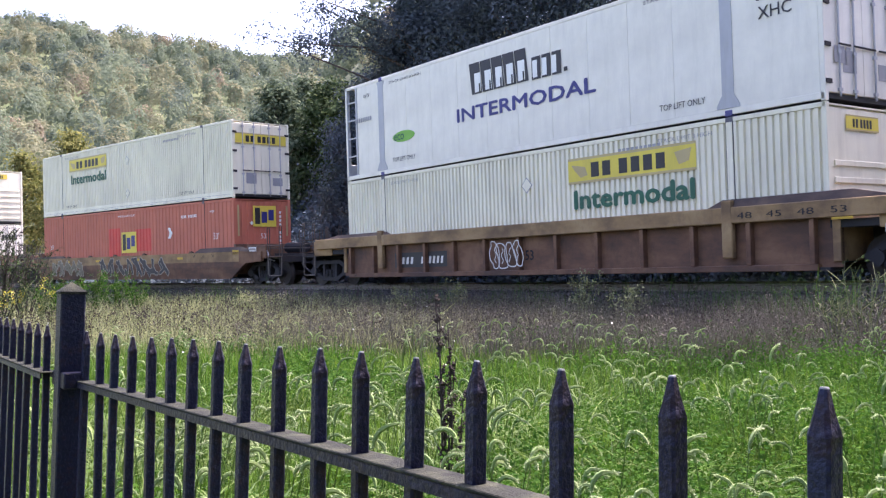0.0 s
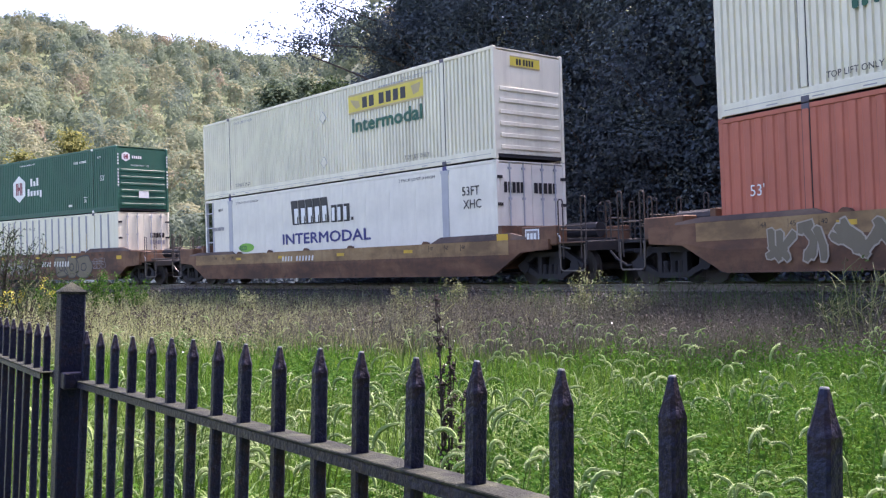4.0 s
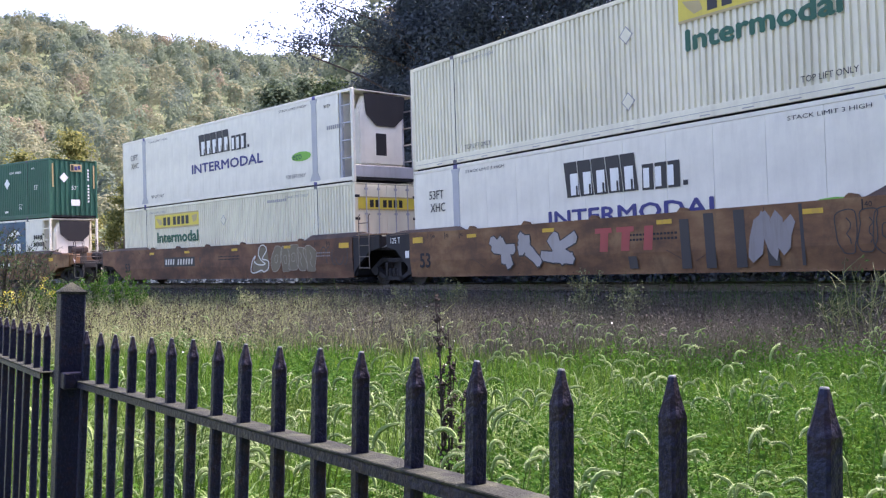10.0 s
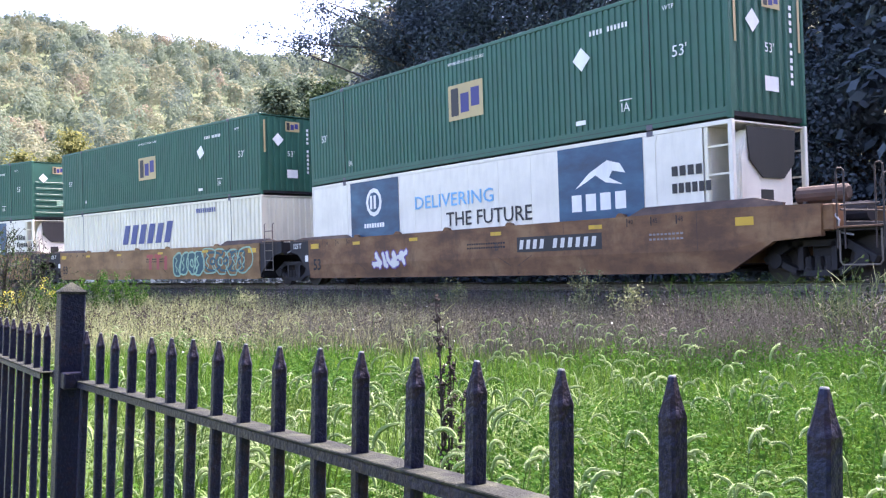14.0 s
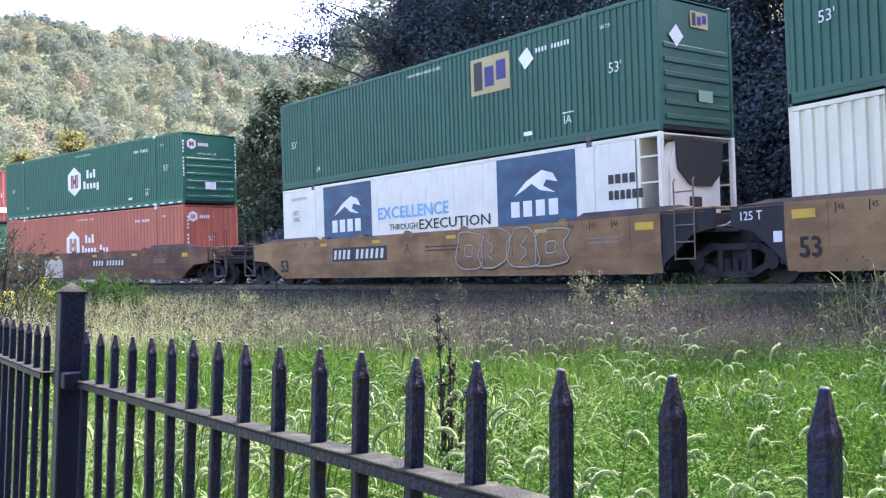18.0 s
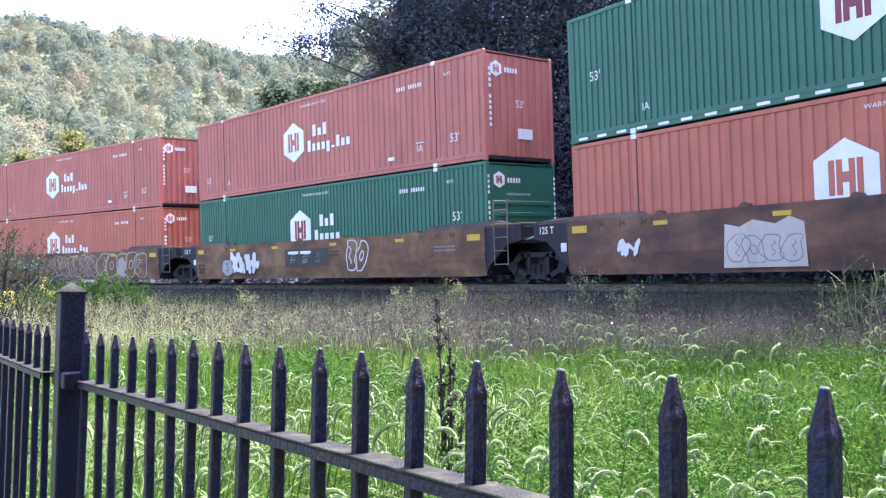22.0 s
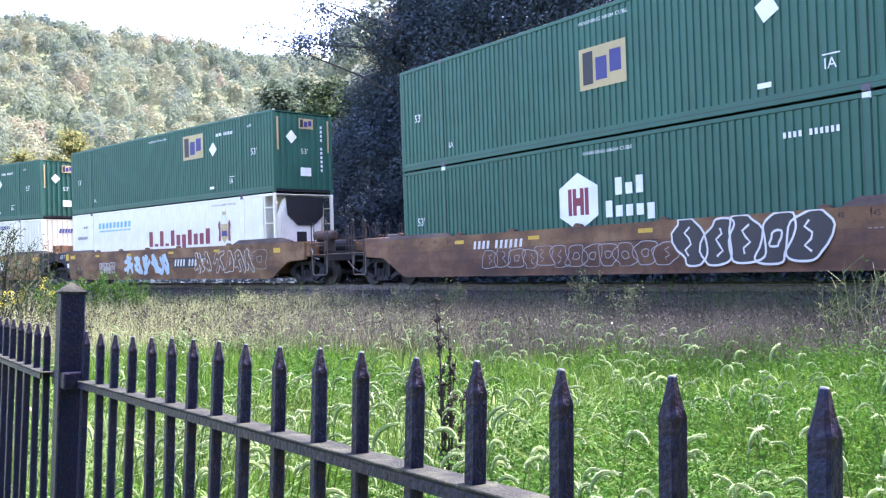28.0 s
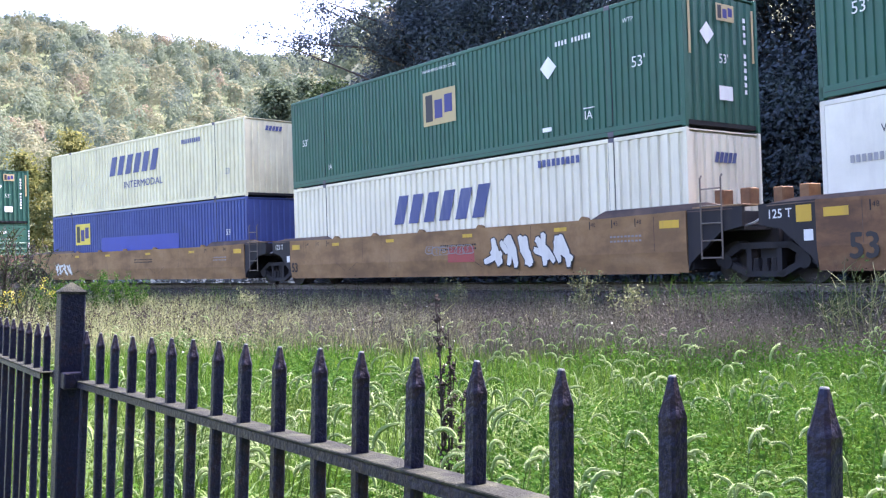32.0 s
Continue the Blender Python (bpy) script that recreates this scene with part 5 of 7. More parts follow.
def tag(car, x0, x1, z0, z1, count, fill, outline, seed, thick=0.12, edge=0.035, shade=None):
    """A sprayed piece: broad straight strokes in cells along the side, run together over one dark or pale edge."""
    rng = random.Random(seed)
    cell = (x1 - x0) / count
    strokes = []
    for i in range(count):
        a = x0 + cell * i
        lo, hi = z0 + thick * 0.7, z1 - thick * 0.7
        for k in range(4):
            u, v = a + cell * rng.uniform(0.0, 0.55), a + cell * rng.uniform(0.35, 1.15)
            if k % 2:
                p, q = Vector((u, rng.uniform(lo, hi))), Vector((v, rng.uniform(lo, hi)))
            else:
                p, q = Vector((v, lo + rng.uniform(0, 0.12))), Vector((u + cell * 0.2, hi - rng.uniform(0, 0.12)))
            bend = p.lerp(q, 0.5) + Vector((rng.uniform(-0.16, 0.16) * cell, rng.uniform(-0.05, 0.05)))
            strokes += [(p, bend), (bend, q)]
    layers = [(outline, edge, 0.004), (fill, 0.0, 0.010)]
    if shade:
        layers.insert(0, (shade, edge * 1.1, 0.0))
    for mat, g, lift in layers:
        for k, (p, q) in enumerate(strokes):
            d = (q - p).normalized()
            n = Vector((-d.y, d.x))
            w, e = thick / 2 + g, thick * 0.35 + g
            off = Vector((0.07, -0.06)) if mat == shade else Vector((0, 0))
            pts = [p - d * e + n * w * 0.8, p - d * e * 1.25 - n * w * 0.4, p - n * w, q - n * w * 1.12, q + d * e - n * w * 0.3, q + d * e * 0.6 + n * w]
            bm = bmesh.new()
            bm.faces.new([bm.verts.new((v.x + off.x, -SILL_Y - 0.004 - lift - 0.00025 * (k % 16), min(z1 + g, max(z0 - g, v.y + off.y)))) for v in pts])
            bm.normal_update()
            for f in bm.faces:
                if f.normal.y > 0:
                    f.normal_flip()
            part("graffiti", bm, mat, car, "sprayed stroke")


def spiky_mark(car, x0, x1, z0, z1):
    """A dark thin scribble of arcs."""
    rng = random.Random(9)
    for k in range(5):
        cx, r = x0 + (x1 - x0) * (k + 0.5) / 5, (x1 - x0) * rng.uniform(0.08, 0.16)
        bm = bmesh.new()
        prev = None
        for i in range(9):
            a = 0.4 + i * 0.34 + k
            p = Vector((cx + r * math.cos(a), (z0 + z1) / 2 + (z1 - z0) * 0.45 * math.sin(a)))
            pair = [bm.verts.new((p.x + d * math.cos(a), -SILL_Y - 0.006 - 0.0004 * k, p.y + d * math.sin(a))) for d in (-0.018, 0.018)]
            if prev:
                bm.faces.new((prev[0], prev[1], pair[1], pair[0]))
            prev = pair
        part("graffiti", bm, "spray_black", car, "thin black sprayed arc")


def loop_line(car, x, z, turns, material, width=0.022):
    """One sprayed closed line through points given round x, z."""
    y = -SILL_Y - 0.008
    n = len(turns)
    line = []
    for i in range(n):
        p = [Vector(turns[(i + k) % n]) for k in (-1, 0, 1, 2)]
        for f in (0, 0.25, 0.5, 0.75):
            line.append(0.5 * (2 * p[1] + (p[2] - p[0]) * f + (2 * p[0] - 5 * p[1] + 4 * p[2] - p[3]) * f * f + (3 * p[1] - p[0] - 3 * p[2] + p[3]) * f ** 3))
    bm = bmesh.new()
    m = len(line)
    pairs = []
    for i, q in enumerate(line):
        d = (line[(i + 1) % m] - line[i - 1]).normalized()
        o = Vector((-d.y, d.x)) * width
        pairs.append([bm.verts.new((x + q.x + e * o.x, y, z + q.y + e * o.y)) for e in (1, -1)])
    for i in range(m):
        a, b = pairs[i], pairs[(i + 1) % m]
        bm.faces.new((a[0], a[1], b[1], b[0]))
    part("graffiti", bm, material, car, "white looping outline")
# ---------------------------------------------------------------- the train, car by car
MOVING = []                                          # thing, arc length at 0 s, height over the rail
LOW, HIGH = STACK_JOINT - HT + 0.004, STACK_JOINT + 0.012
J_WHITE = "white corrugated container with a yellow sign and green lettering"
P_WHITE = "smooth white refrigerated container with dark block emblem and blue lettering"
E_GREEN = "dark green corrugated container with a gold square sign"
H_GREEN = "green corrugated container with a white hexagon emblem"
H_RED = "faded red corrugated container with a white hexagon emblem"


def place(thing, s, z):
    thing.matrix_world = on_track(s) @ pose(0, 0, z)
    MOVING.append((thing, s, z))
    return thing


def put_car(s, front, rear, label, **k):
    return place(well_car(None, front, rear, label, **k), s, 0.0)


def put_box(s, up, kind, label, **k):
    return place(container(kind, None, label, **k), s, HIGH if up else LOW)


def jay(s, up, forward, end, paint_name="white"):
    c = put_box(s, up, "corrugated", J_WHITE, paint_name=paint_name, end=end, pitch=0.152, deep=0.048, skirt=0.27)
    # flat grey strips paint the dark inside of the rail's groove and slots
    flat(c, rect(-7.9, 7.9, 0.142, 0.152), "ink_grey", name="rail_groove", lift=0.002)
    for i in range(14):
        flat(c, rect(-6.9 + i, -6.65 + i, 0.075, 0.095), "ink_grey", name="drain_slot", lift=0.002)
    x = 1.66 if forward else -5.2
    z = 1.98 if up else 1.97
    yellow_sign(c, x, z)
    letter(c, "Intermodal", x + 0.18, z - 0.56, 0.42, "ink_green", width=3.34, bold=0.045)
    for xx in (4.35, -5.6):
        letter(c, "TOP LIFT ONLY", xx, 0.34, 0.12, "black", width=1.1)
        letter(c, "STACK LIMIT 3 HIGH", xx - 0.05, 2.60, 0.09, "ink_grey", width=1.35)
    r = 0.2
    for zz in (2.08, 0.67):
        cx = 0.23
        flat(c, [(cx, zz + r), (cx + r, zz), (cx, zz - r), (cx - r, zz)], "ink_grey", name="placard_holder", lift=0.004)
        flat(c, [(cx, zz + r - 0.03), (cx + r - 0.03, zz), (cx, zz - r + 0.03), (cx - r + 0.03, zz)], paint_name, name="placard_holder", lift=0.008)
    bars(c, 3.2, 2.52, 1.2, 0.09, 10, "ink_grey", gap=0.3, name="number_bar")
    if end == "door":
        yellow_sign(c, 0.14, 2.02, 2.3, 0.42, end=True)
    else:
        yellow_sign(c, 0.60, 2.42, 1.1, 0.28, end=True)
    return c


def prime(s, up, end, rear="plain", dx=0.0):
    c = put_box(s, up, "smooth", P_WHITE, paint_name="white_clean", end=end, rear=rear, post="grey_post", cast="casting_blue")
    slanted_emblem(c, -1.75 + dx, 1.66)
    reefer_marks(c, dx=dx)
    front_reefer = end == "reefer"
    eco(c, 4.36 + dx if front_reefer else -5.48)
    ft_mark(c, -7.3 if front_reefer else 6.75)
    bars(c, 6.75 if front_reefer else -7.5, 1.72, 0.95, 0.13, 9, "ink_grey", gap=0.3, name="number_bar")
    letter(c, "WTP", 6.6 if front_reefer else -7.0, 2.42, 0.12, "black")
    if end == "door":
        slanted = [(0.25, 2.05, 0.75), (1.35, 2.05, 0.9)]
        for x, z, w in slanted:
            bars(c, x, z, w, 0.28, 5, "black", gap=0.25, name="emblem_block", end=True)
        bars(c, 0.3, 0.7, 0.6, 0.3, 3, "ink_grey", gap=0.3, name="notice", end=True)
    return c


def emp(s, up, forward=False, paint_name="green", placard=(4.18, 1.85, 0), end="corr", label=E_GREEN, mat="gold"):
    c = put_box(s, up, "corrugated", label, paint_name=paint_name, end=end, pitch=0.178 if "green" in paint_name else 0.262, deep=0.026, skirt=0.24)
    # a flat black strip paints the groove's inner shade on the rail
    flat(c, rect(-7.95, 7.95, 0.125, 0.137), "black", name="rail_groove", lift=0.002)
    if forward:
        gold_square(c, 2.05, 1.63, 1.48, 0.93, mat)
    else:
        gold_square(c, *((-0.40, 1.05, 1.27, 0.88) if paint_name == "orange" else (-0.70, 1.12, 1.42, 0.93)), mat)
    corr_marks(c, placard=placard)
    if paint_name == "orange":
        gold_square(c, 0.85, 1.85, 1.05, 0.78, "yellow", end=True)
    else:
        gold_square(c, 1.12, 2.30, 0.62, 0.36, "gold", end=True)
    if end == "corr":
        corr_end_marks(c)
        x, z, r = 0.78, 1.98, 0.24 if paint_name != "orange" else 0.08
        flat(c, [(x, z + r), (x + r, z), (x, z - r), (x - r, z)], "ink_white", name="placard", lift=0.006, end=True)
    else:
        flat(c, rect(1.3, 1.8, 0.7, 0.95), "spray_mint", name="plate", lift=0.02, end=True)
        x, z, r = 0.60, 2.05, 0.24
        flat(c, [(x, z + r), (x + r, z), (x, z - r), (x - r, z)], "ink_white", name="placard", lift=0.02, end=True)
    return c


def hubbox(s, up, paint_name="green", xc=-0.82, zc=1.50, inner="ink_red", second=5, label=H_GREEN, end="ribs", dashes=False):
    c = put_box(s, up, "corrugated", label, paint_name=paint_name, end=end, pitch=0.178 if "green" in paint_name else 0.262, deep=0.028, skirt=0.24, cast="ink_white")
    # the rail's groove is a black strip, its shade painted flat
    flat(c, rect(-7.95, 7.95, 0.125, 0.137), "black", name="rail_groove", lift=0.002)
    hub_side(c, xc, zc, inner, second)
    corr_marks(c, low="green" not in paint_name)
    hexagon(c, 0.45, 2.42, 0.22, inner, 0.2, end=True)
    bars(c, 0.75, 2.35, 0.5, 0.13, 5, "ink_white", gap=0.3, name="emblem_block", end=True)
    if end == "ribs":
        flat(c, rect(1.05, 1.55, 0.62, 0.92), "ink_white", name="plate", lift=0.02, end=True)
        letter(c, "WARNING HIGH CUBE", 0.7, 2.02, 0.07, "ink_white", width=0.9, end=True)
        number_column(c, 0.03, 1.1, 2.6, 11, "ink_white", 0.06)
        number_column(c, 2.50, 1.1, 2.6, 11, "ink_white", 0.06)
    else:
        letter(c, "53'", 1.15, 1.45, 0.2, "ink_white", end=True)
        flat(c, rect(1.2, 1.75, 0.62, 0.9), "ink_white", name="plate", end=True)
        number_column(c, 0.16, 0.9, 2.5, 11, "ink_white", 0.09)
    if dashes:
        for i in range(26):
            flat(c, rect(-7.8 + i * 0.62, -7.8 + i * 0.62 + 0.3, 0.07, 0.13), "ink_white", name="dash", lift=0.004)
    return c


# first car: ribbed, ochre and oxide red
s = 4.69
car = put_car(s, "c", "c", "older ribbed well car with ochre chord and oxide panels", ribbed=True, body="ochre")
flat(car, rect(-5.5, -3.0, 0.5, 0.92), "black", -SILL_Y + 0.14, "number_panel", 0.006)
bars(car, -5.35, 0.60, 0.85, 0.19, 4, "spray_white", -SILL_Y + 0.13, 0.46, 0.2, name="number_bar")
bars(car, -4.2, 0.60, 1.1, 0.19, 6, "spray_white", -SILL_Y + 0.13, 0.48, 0.2, name="number_bar")
scrawl(car, -0.95, 0.15, 0.40, 1.10, "spray_white", 21, 4, 0.014)
letter(car, "53", 0.15, 0.60, 0.24, "steel_dark", bold=0.02, y=-SILL_Y + 0.13)
letter(car, "48   45   48   53", 6.3, 1.24, 0.12, "steel_dark", width=2.2, y=-SILL_Y - 0.022)
prime(s, True, "door", "reefer")
jay(s, False, True, "ribs")

s = -18.81
car = put_car(s, "c", "c", "low brown well car covered in pale graffiti", body="brown_red", upper="ochre", top=1.22)
tag(car, -6.9, -3.6, 0.34, 1.16, 5, "spray_olive", "spray_pale", 31, 0.15, 0.03)
tag(car, -2.1, 3.6, 0.32, 1.18, 8, "spray_black", "spray_pale", 32, 0.12, 0.03)
jay(s, True, False, "door")
c = emp(s, False, False, "orange", None, "corr", "orange-red corrugated container with a gold square sign and bright repainted patches", "yellow")
for i, k, z0, z1 in ((17, 21, 0.74, 2.12), (26, 31, 1.10, 2.02)):
    p = 2 * (LIFT - 0.07) / 46
    part("repaint_patch", corrugated(-LIFT + 0.07 + i * p, -LIFT + 0.07 + k * p, z0, z1, p, 0.026, -W2 + 0.006), "red_fresh", c, "brighter repainted patch")
flat(c, [(3.42, 1.55), (3.62, 1.55), (3.78, 1.76), (3.60, 1.98), (3.42, 1.98), (3.55, 1.76)], "ink_white", name="arrow_mark", lift=0.004)

s = -42.02
car = put_car(s, "c", "c", "low brown well car with ochre upper side", body="brown_red", upper="ochre", top=1.12)
number_panel(car, -2.2, 0.80, 2.0, 0.16, None)
c = jay(s, True, True, "ribs")
prime(s, False, "door", "reefer")

s = -65.5
car = put_car(s, "c", "a", "rusty brown well car with loose white graffiti", body="brown_red")
number_panel(car, 1.66, 0.84, 2.6, 0.24, None)
scrawl(car, -5.4, -3.6, 0.35, 1.2, "spray_black", 41, 4, 0.022, "spray_grey")
tag(car, -3.5, 0.9, 0.36, 1.30, 6, "spray_grey", "spray_black", 44, 0.16, 0.03)
scrawl(car, 2.9, 6.0, 0.30, 1.38, "spray_black", 42, 3, 0.03, "spray_olive")
scrawl(car, 6.3, 7.3, 0.7, 1.2, "spray_grey", 43, 3, 0.012)
letter(car, "53", -7.80, 0.55, 0.42, "black", bold=0.03, y=-SILL_Y)
hubbox(s, True)
c = put_box(s, False, "battened", "white panelled container with grey upright battens", paint_name="white", end="door")
flat(c, rect(-5.6, -5.2, 1.55, 2.0), "gold", name="sign", lift=0.016)
bars(c, -5.52, 1.62, 0.26, 0.3, 2, "black", -W2 - 0.018, 0.3, name="sign_block")
bars(c, -5.7, 2.4, 0.9, 0.13, 8, "ink_navy", -W2 - 0.012, 0.3, name="number_bar")
for i, z0, z1 in ((15, 0.3, 1.3), (15, 1.5, 1.8), (17, 0.3, 0.75), (17, 0.95, 1.6), (19, 0.3, 1.2), (19, 1.6, 2.3), (21, 0.3, 0.9), (21, 1.3, 2.0)):
    x = -L2 + 0.5 + i * 0.62
    flat(c, rect(x - 0.02, x + 0.045, z0, z1), "gold", name="rust_streak", lift=0.0155)
letter(c, "53-102", 0.1, 2.30, 0.16, "black", y=-W2 - 0.004)
bars(c, 1.6, 1.75, 0.75, 0.22, 5, "black", gap=0.2, name="number_bar", end=True)
bars(c, 1.6, 1.45, 0.75, 0.18, 6, "ink_grey", gap=0.2, name="number_bar", end=True)

s = -85.24
car = put_car(s, "a", "a", "brown well car with block graffiti along its side", body="brown")
letter(car, "53", -7.60, 0.50, 0.40, "steel_dark", bold=0.03, y=-SILL_Y)
tag(car, -4.6, -1.4, 0.34, 1.34, 3, "spray_ash", "spray_black", 57, 0.24, 0.03)
blocks_row(car, -0.6, 0.72, 1.9, 0.5, 3, "spray_red", 0.1, 0.62)
for x in (-0.72, -0.08):
    flat(car, rect(x, x + 0.5, 1.12, 1.23), "spray_red", -SILL_Y, "painted_block", 0.008)
for x, z0, z1 in ((0.35, 0.34, 0.6), (1.75, 0.32, 1.3), (2.35, 0.32, 1.38), (3.05, 0.32, 1.40), (3.75, 0.34, 0.85), (4.35, 0.34, 1.42)):
    w = 0.035 if x > 4 else 0.12
    flat(car, [(x - w, z1), (x + 0.05 - w, z0), (x + 0.05 + w, z0), (x + w, z1)], "spray_black", -SILL_Y, "graffiti", 0.004, "black sprayed stroke")
spiky(car, 3.35, 4.2, 0.4, 1.35, "spray_grey", None, 53, 4)
scrawl(car, 5.0, 7.6, 0.5, 1.3, "spray_black", 54, 7, 0.010)
jay(s, True, True, "ribs")
prime(s, False, "reefer")

s = -104.55
car = put_car(s, "a", "c", "brown well car with a pale looping outline sprayed on", body="brown_red")
number_panel(car, -4.05, 0.80, 2.3, 0.22)
letter(car, "B", -1.3, 0.86, 0.2, "black", y=-SILL_Y)
raised_brake_wheel(car, -9.3)
spiky_mark(car, 6.5, 7.9, 0.62, 1.25)
flat(car, [(2.45, 0.5), (2.9, 0.42), (3.5, 0.5), (3.45, 0.85), (3.35, 1.3), (2.8, 1.32), (2.75, 0.9), (2.4, 0.8)], "spray_olive", -SILL_Y, "graffiti", 0.003, "olive grey sprayed ground")
scrawl(car, 3.7, 6.2, 0.45, 1.35, "spray_pale", 63, 5, 0.010, "spray_olive")
loop_line(car, 2.95, 0.86, [(-0.62, -0.3), (-0.5, 0.02), (-0.3, 0.16), (-0.42, 0.0), (-0.25, -0.12), (0.05, -0.16), (0.3, -0.12), (0.05, 0.0), (-0.12, 0.22), (-0.02, 0.47), (0.22, 0.52), (0.4, 0.35),
                            (0.12, 0.06), (0.42, 0.0), (0.52, -0.1), (0.46, -0.3), (0.2, -0.4), (0.05, -0.34), (-0.3, -0.42), (-0.55, -0.42)], "spray_white")
letter(car, "53", -7.70, 0.55, 0.36, "steel_dark", bold=0.03, y=-SILL_Y)
prime(s, True, "reefer", dx=0.38)
jay(s, False, False, "door")

s = -127.83
car = put_car(s, "c", "a", "brown well car with small white and violet graffiti", body="brown")
number_panel(car, 2.1, 0.86, 2.6, 0.22)
brake_tank(car, 9.0)
tag(car, -4.3, -2.6, 0.46, 1.06, 4, "spray_white", "spray_violet", 71, 0.13, 0.035)
letter(car, "53", -7.80, 0.50, 0.36, "steel_dark", bold=0.03, y=-SILL_Y)
letter(car, "B", 1.2, 0.86, 0.2, "black", y=-SILL_Y)
emp(s, True, False)
c = put_box(s, False, "smooth", "white refrigerated container with deep blue printed panels", paint_name="white_clean", end="reefer")
blue_print(c, -5.72, -3.15, horse=False)
blue_print(c, 3.32, 5.86)
letter(c, "DELIVERING", -2.35, 1.80, 0.36, "ink_sky", width=3.35, bold=0.01)
letter(c, "THE FUTURE", -0.95, 1.26, 0.38, "black", width=3.35, bold=0.012)
bars(c, 6.6, 1.9, 0.8, 0.2, 4, "black", gap=0.25, name="number_bar")
bars(c, 6.6, 1.55, 1.0, 0.2, 6, "black", gap=0.25, name="number_bar")

s = -147.35
car = put_car(s, "a", "a", "tan well car with a teal bubble graffito", body="tan")
letter(car, "53", -7.80, 0.50, 0.36, "steel_dark", bold=0.03, y=-SILL_Y)
letter(car, "C", -2.1, 0.95, 0.18, "black", y=-SILL_Y)
blocks_row(car, 0.30, 0.62, 1.85, 0.55, 3, "spray_red", 0.05, 0.64)
for x in (0.14, 0.78):
    flat(car, rect(x, x + 0.52, 1.10, 1.24), "spray_red", -SILL_Y, "painted_block", 0.008)
scrawl(car, 2.3, 4.4, 0.32, 1.30, "spray_mint", 81, 4, 0.035, "spray_teal")
scrawl(car, 4.5, 7.6, 0.35, 1.40, "spray_mint", 82, 4, 0.03)
scrawl(car, 4.7, 7.2, 0.5, 1.30, "spray_teal", 83, 3, 0.045)
emp(s, True, False, placard=(4.16, 1.85, 12))
c = put_box(s, False, "corrugated", "white corrugated container with a slanted blue emblem", paint_name="white", end="corr")
swift(c, 1.40)

s = -166.72
car = put_car(s, "a", "c", "tan well car with large white bubble graffiti", body="tan")
number_panel(car, -4.6, 0.80, 2.8, 0.28)
letter(car, "53", -8.00, 0.45, 0.40, "steel_dark", bold=0.03, y=-SILL_Y)
letter(car, "A", -0.85, 0.92, 0.26, "black", y=-SILL_Y)
scrawl(car, 1.5, 5.4, 0.40, 1.43, "spray_black", 91, 4, 0.034)
scrawl(car, 1.5, 5.4, 0.40, 1.43, "spray_pale", 91, 4, 0.020, lift=0.003)
emp(s, True, True, placard=(4.12, 2.24, 10), end="ribs")
c = put_box(s, False, "smooth", "white refrigerated container with deep blue panels and slogan", paint_name="white_clean", end="reefer")
blue_print(c, -5.42, -2.72)
letter(c, "STACK LIMIT 3 HIGH", -7.45, 2.5, 0.10, "black", width=0.95)
letter(c, "53FT", -7.4, 2.02, 0.15, "black")
letter(c, "XHC", -7.38, 1.80, 0.15, "black")
blue_print(c, 2.92, 5.62)
letter(c, "EXCELLENCE", -2.35, 1.62, 0.34, "ink_sky", width=3.3, bold=0.02)
letter(c, "THROUGH", -1.80, 1.27, 0.18, "black", width=1.35, bold=0.01)
letter(c, "EXECUTION", -0.36, 1.24, 0.28, "black", width=2.98, bold=0.012)
bars(c, 6.6, 1.9, 0.8, 0.2, 4, "black", gap=0.25, name="number_bar")
bars(c, 6.6, 1.55, 1.0, 0.2, 6, "black", gap=0.25, name="number_bar")

s = -190.14
car = put_car(s, "c", "a", "brown well car with a pale scrubbed patch", body="brown_red")
number_panel(car, 1.1, 0.84, 2.7, 0.22)
flat(car, [(-3.6, 0.32), (-1.75, 0.32), (-1.8, 1.1), (-2.1, 1.22), (-2.4, 1.1), (-2.9, 1.2), (-3.2, 1.08), (-3.55, 1.15)], "spray_cream", -SILL_Y, "scrubbed_patch", 0.006, "pale scrubbed patch")
scrawl(car, -3.5, -1.85, 0.4, 0.95, "spray_grey", 103, 4, 0.012)
spiky(car, -6.45, -5.85, 0.6, 1.0, "spray_white", None, 101, 5)
hubbox(s, True, "green_light", dashes=True)
hubbox(s, False, "orange", -1.08, 1.50, "orange", 6, H_RED, "corr")

s = -209.56
car = put_car(s, "a", "a", "brown well car with white block graffiti and dark panel", body="brown")
letter(car, "53", -7.90, 0.45, 0.36, "steel_dark", bold=0.03, y=-SILL_Y)
scrawl(car, -6.0, -5.3, 0.32, 0.95, "spray_black", 111, 1, 0.024, "spray_ash")
tag(car, -5.4, -3.4, 0.34, 1.28, 4, "spray_white", "spray_black", 113, 0.19, 0.03)
flat(car, rect(-1.6, 1.0, 0.62, 1.18), "black", -SILL_Y, "painted_panel", 0.006, "black painted panel")
blocks_row(car, -1.30, 0.72, 2.2, 0.36, 3, "ink_white", 0.25, 0.52)
for x in (-1.38, -0.64):
    flat(car, rect(x, x + 0.62, 1.02, 1.11), "ink_white", -SILL_Y, "painted_block", 0.012)
for z in (0.80, 0.88, 0.96):
    flat(car, rect(-1.4, 0.9, z, z + 0.018), "black", -SILL_Y, "painted_line", 0.014)
scrawl(car, 2.0, 3.0, 0.42, 1.38, "spray_white", 112, 2, 0.022)
hubbox(s, True, "red", -1.15, 1.50, "red", 6, H_RED, "corr")
hubbox(s, False, "green_light", -0.88, 1.50, "ink_red", 5)

s = -228.96
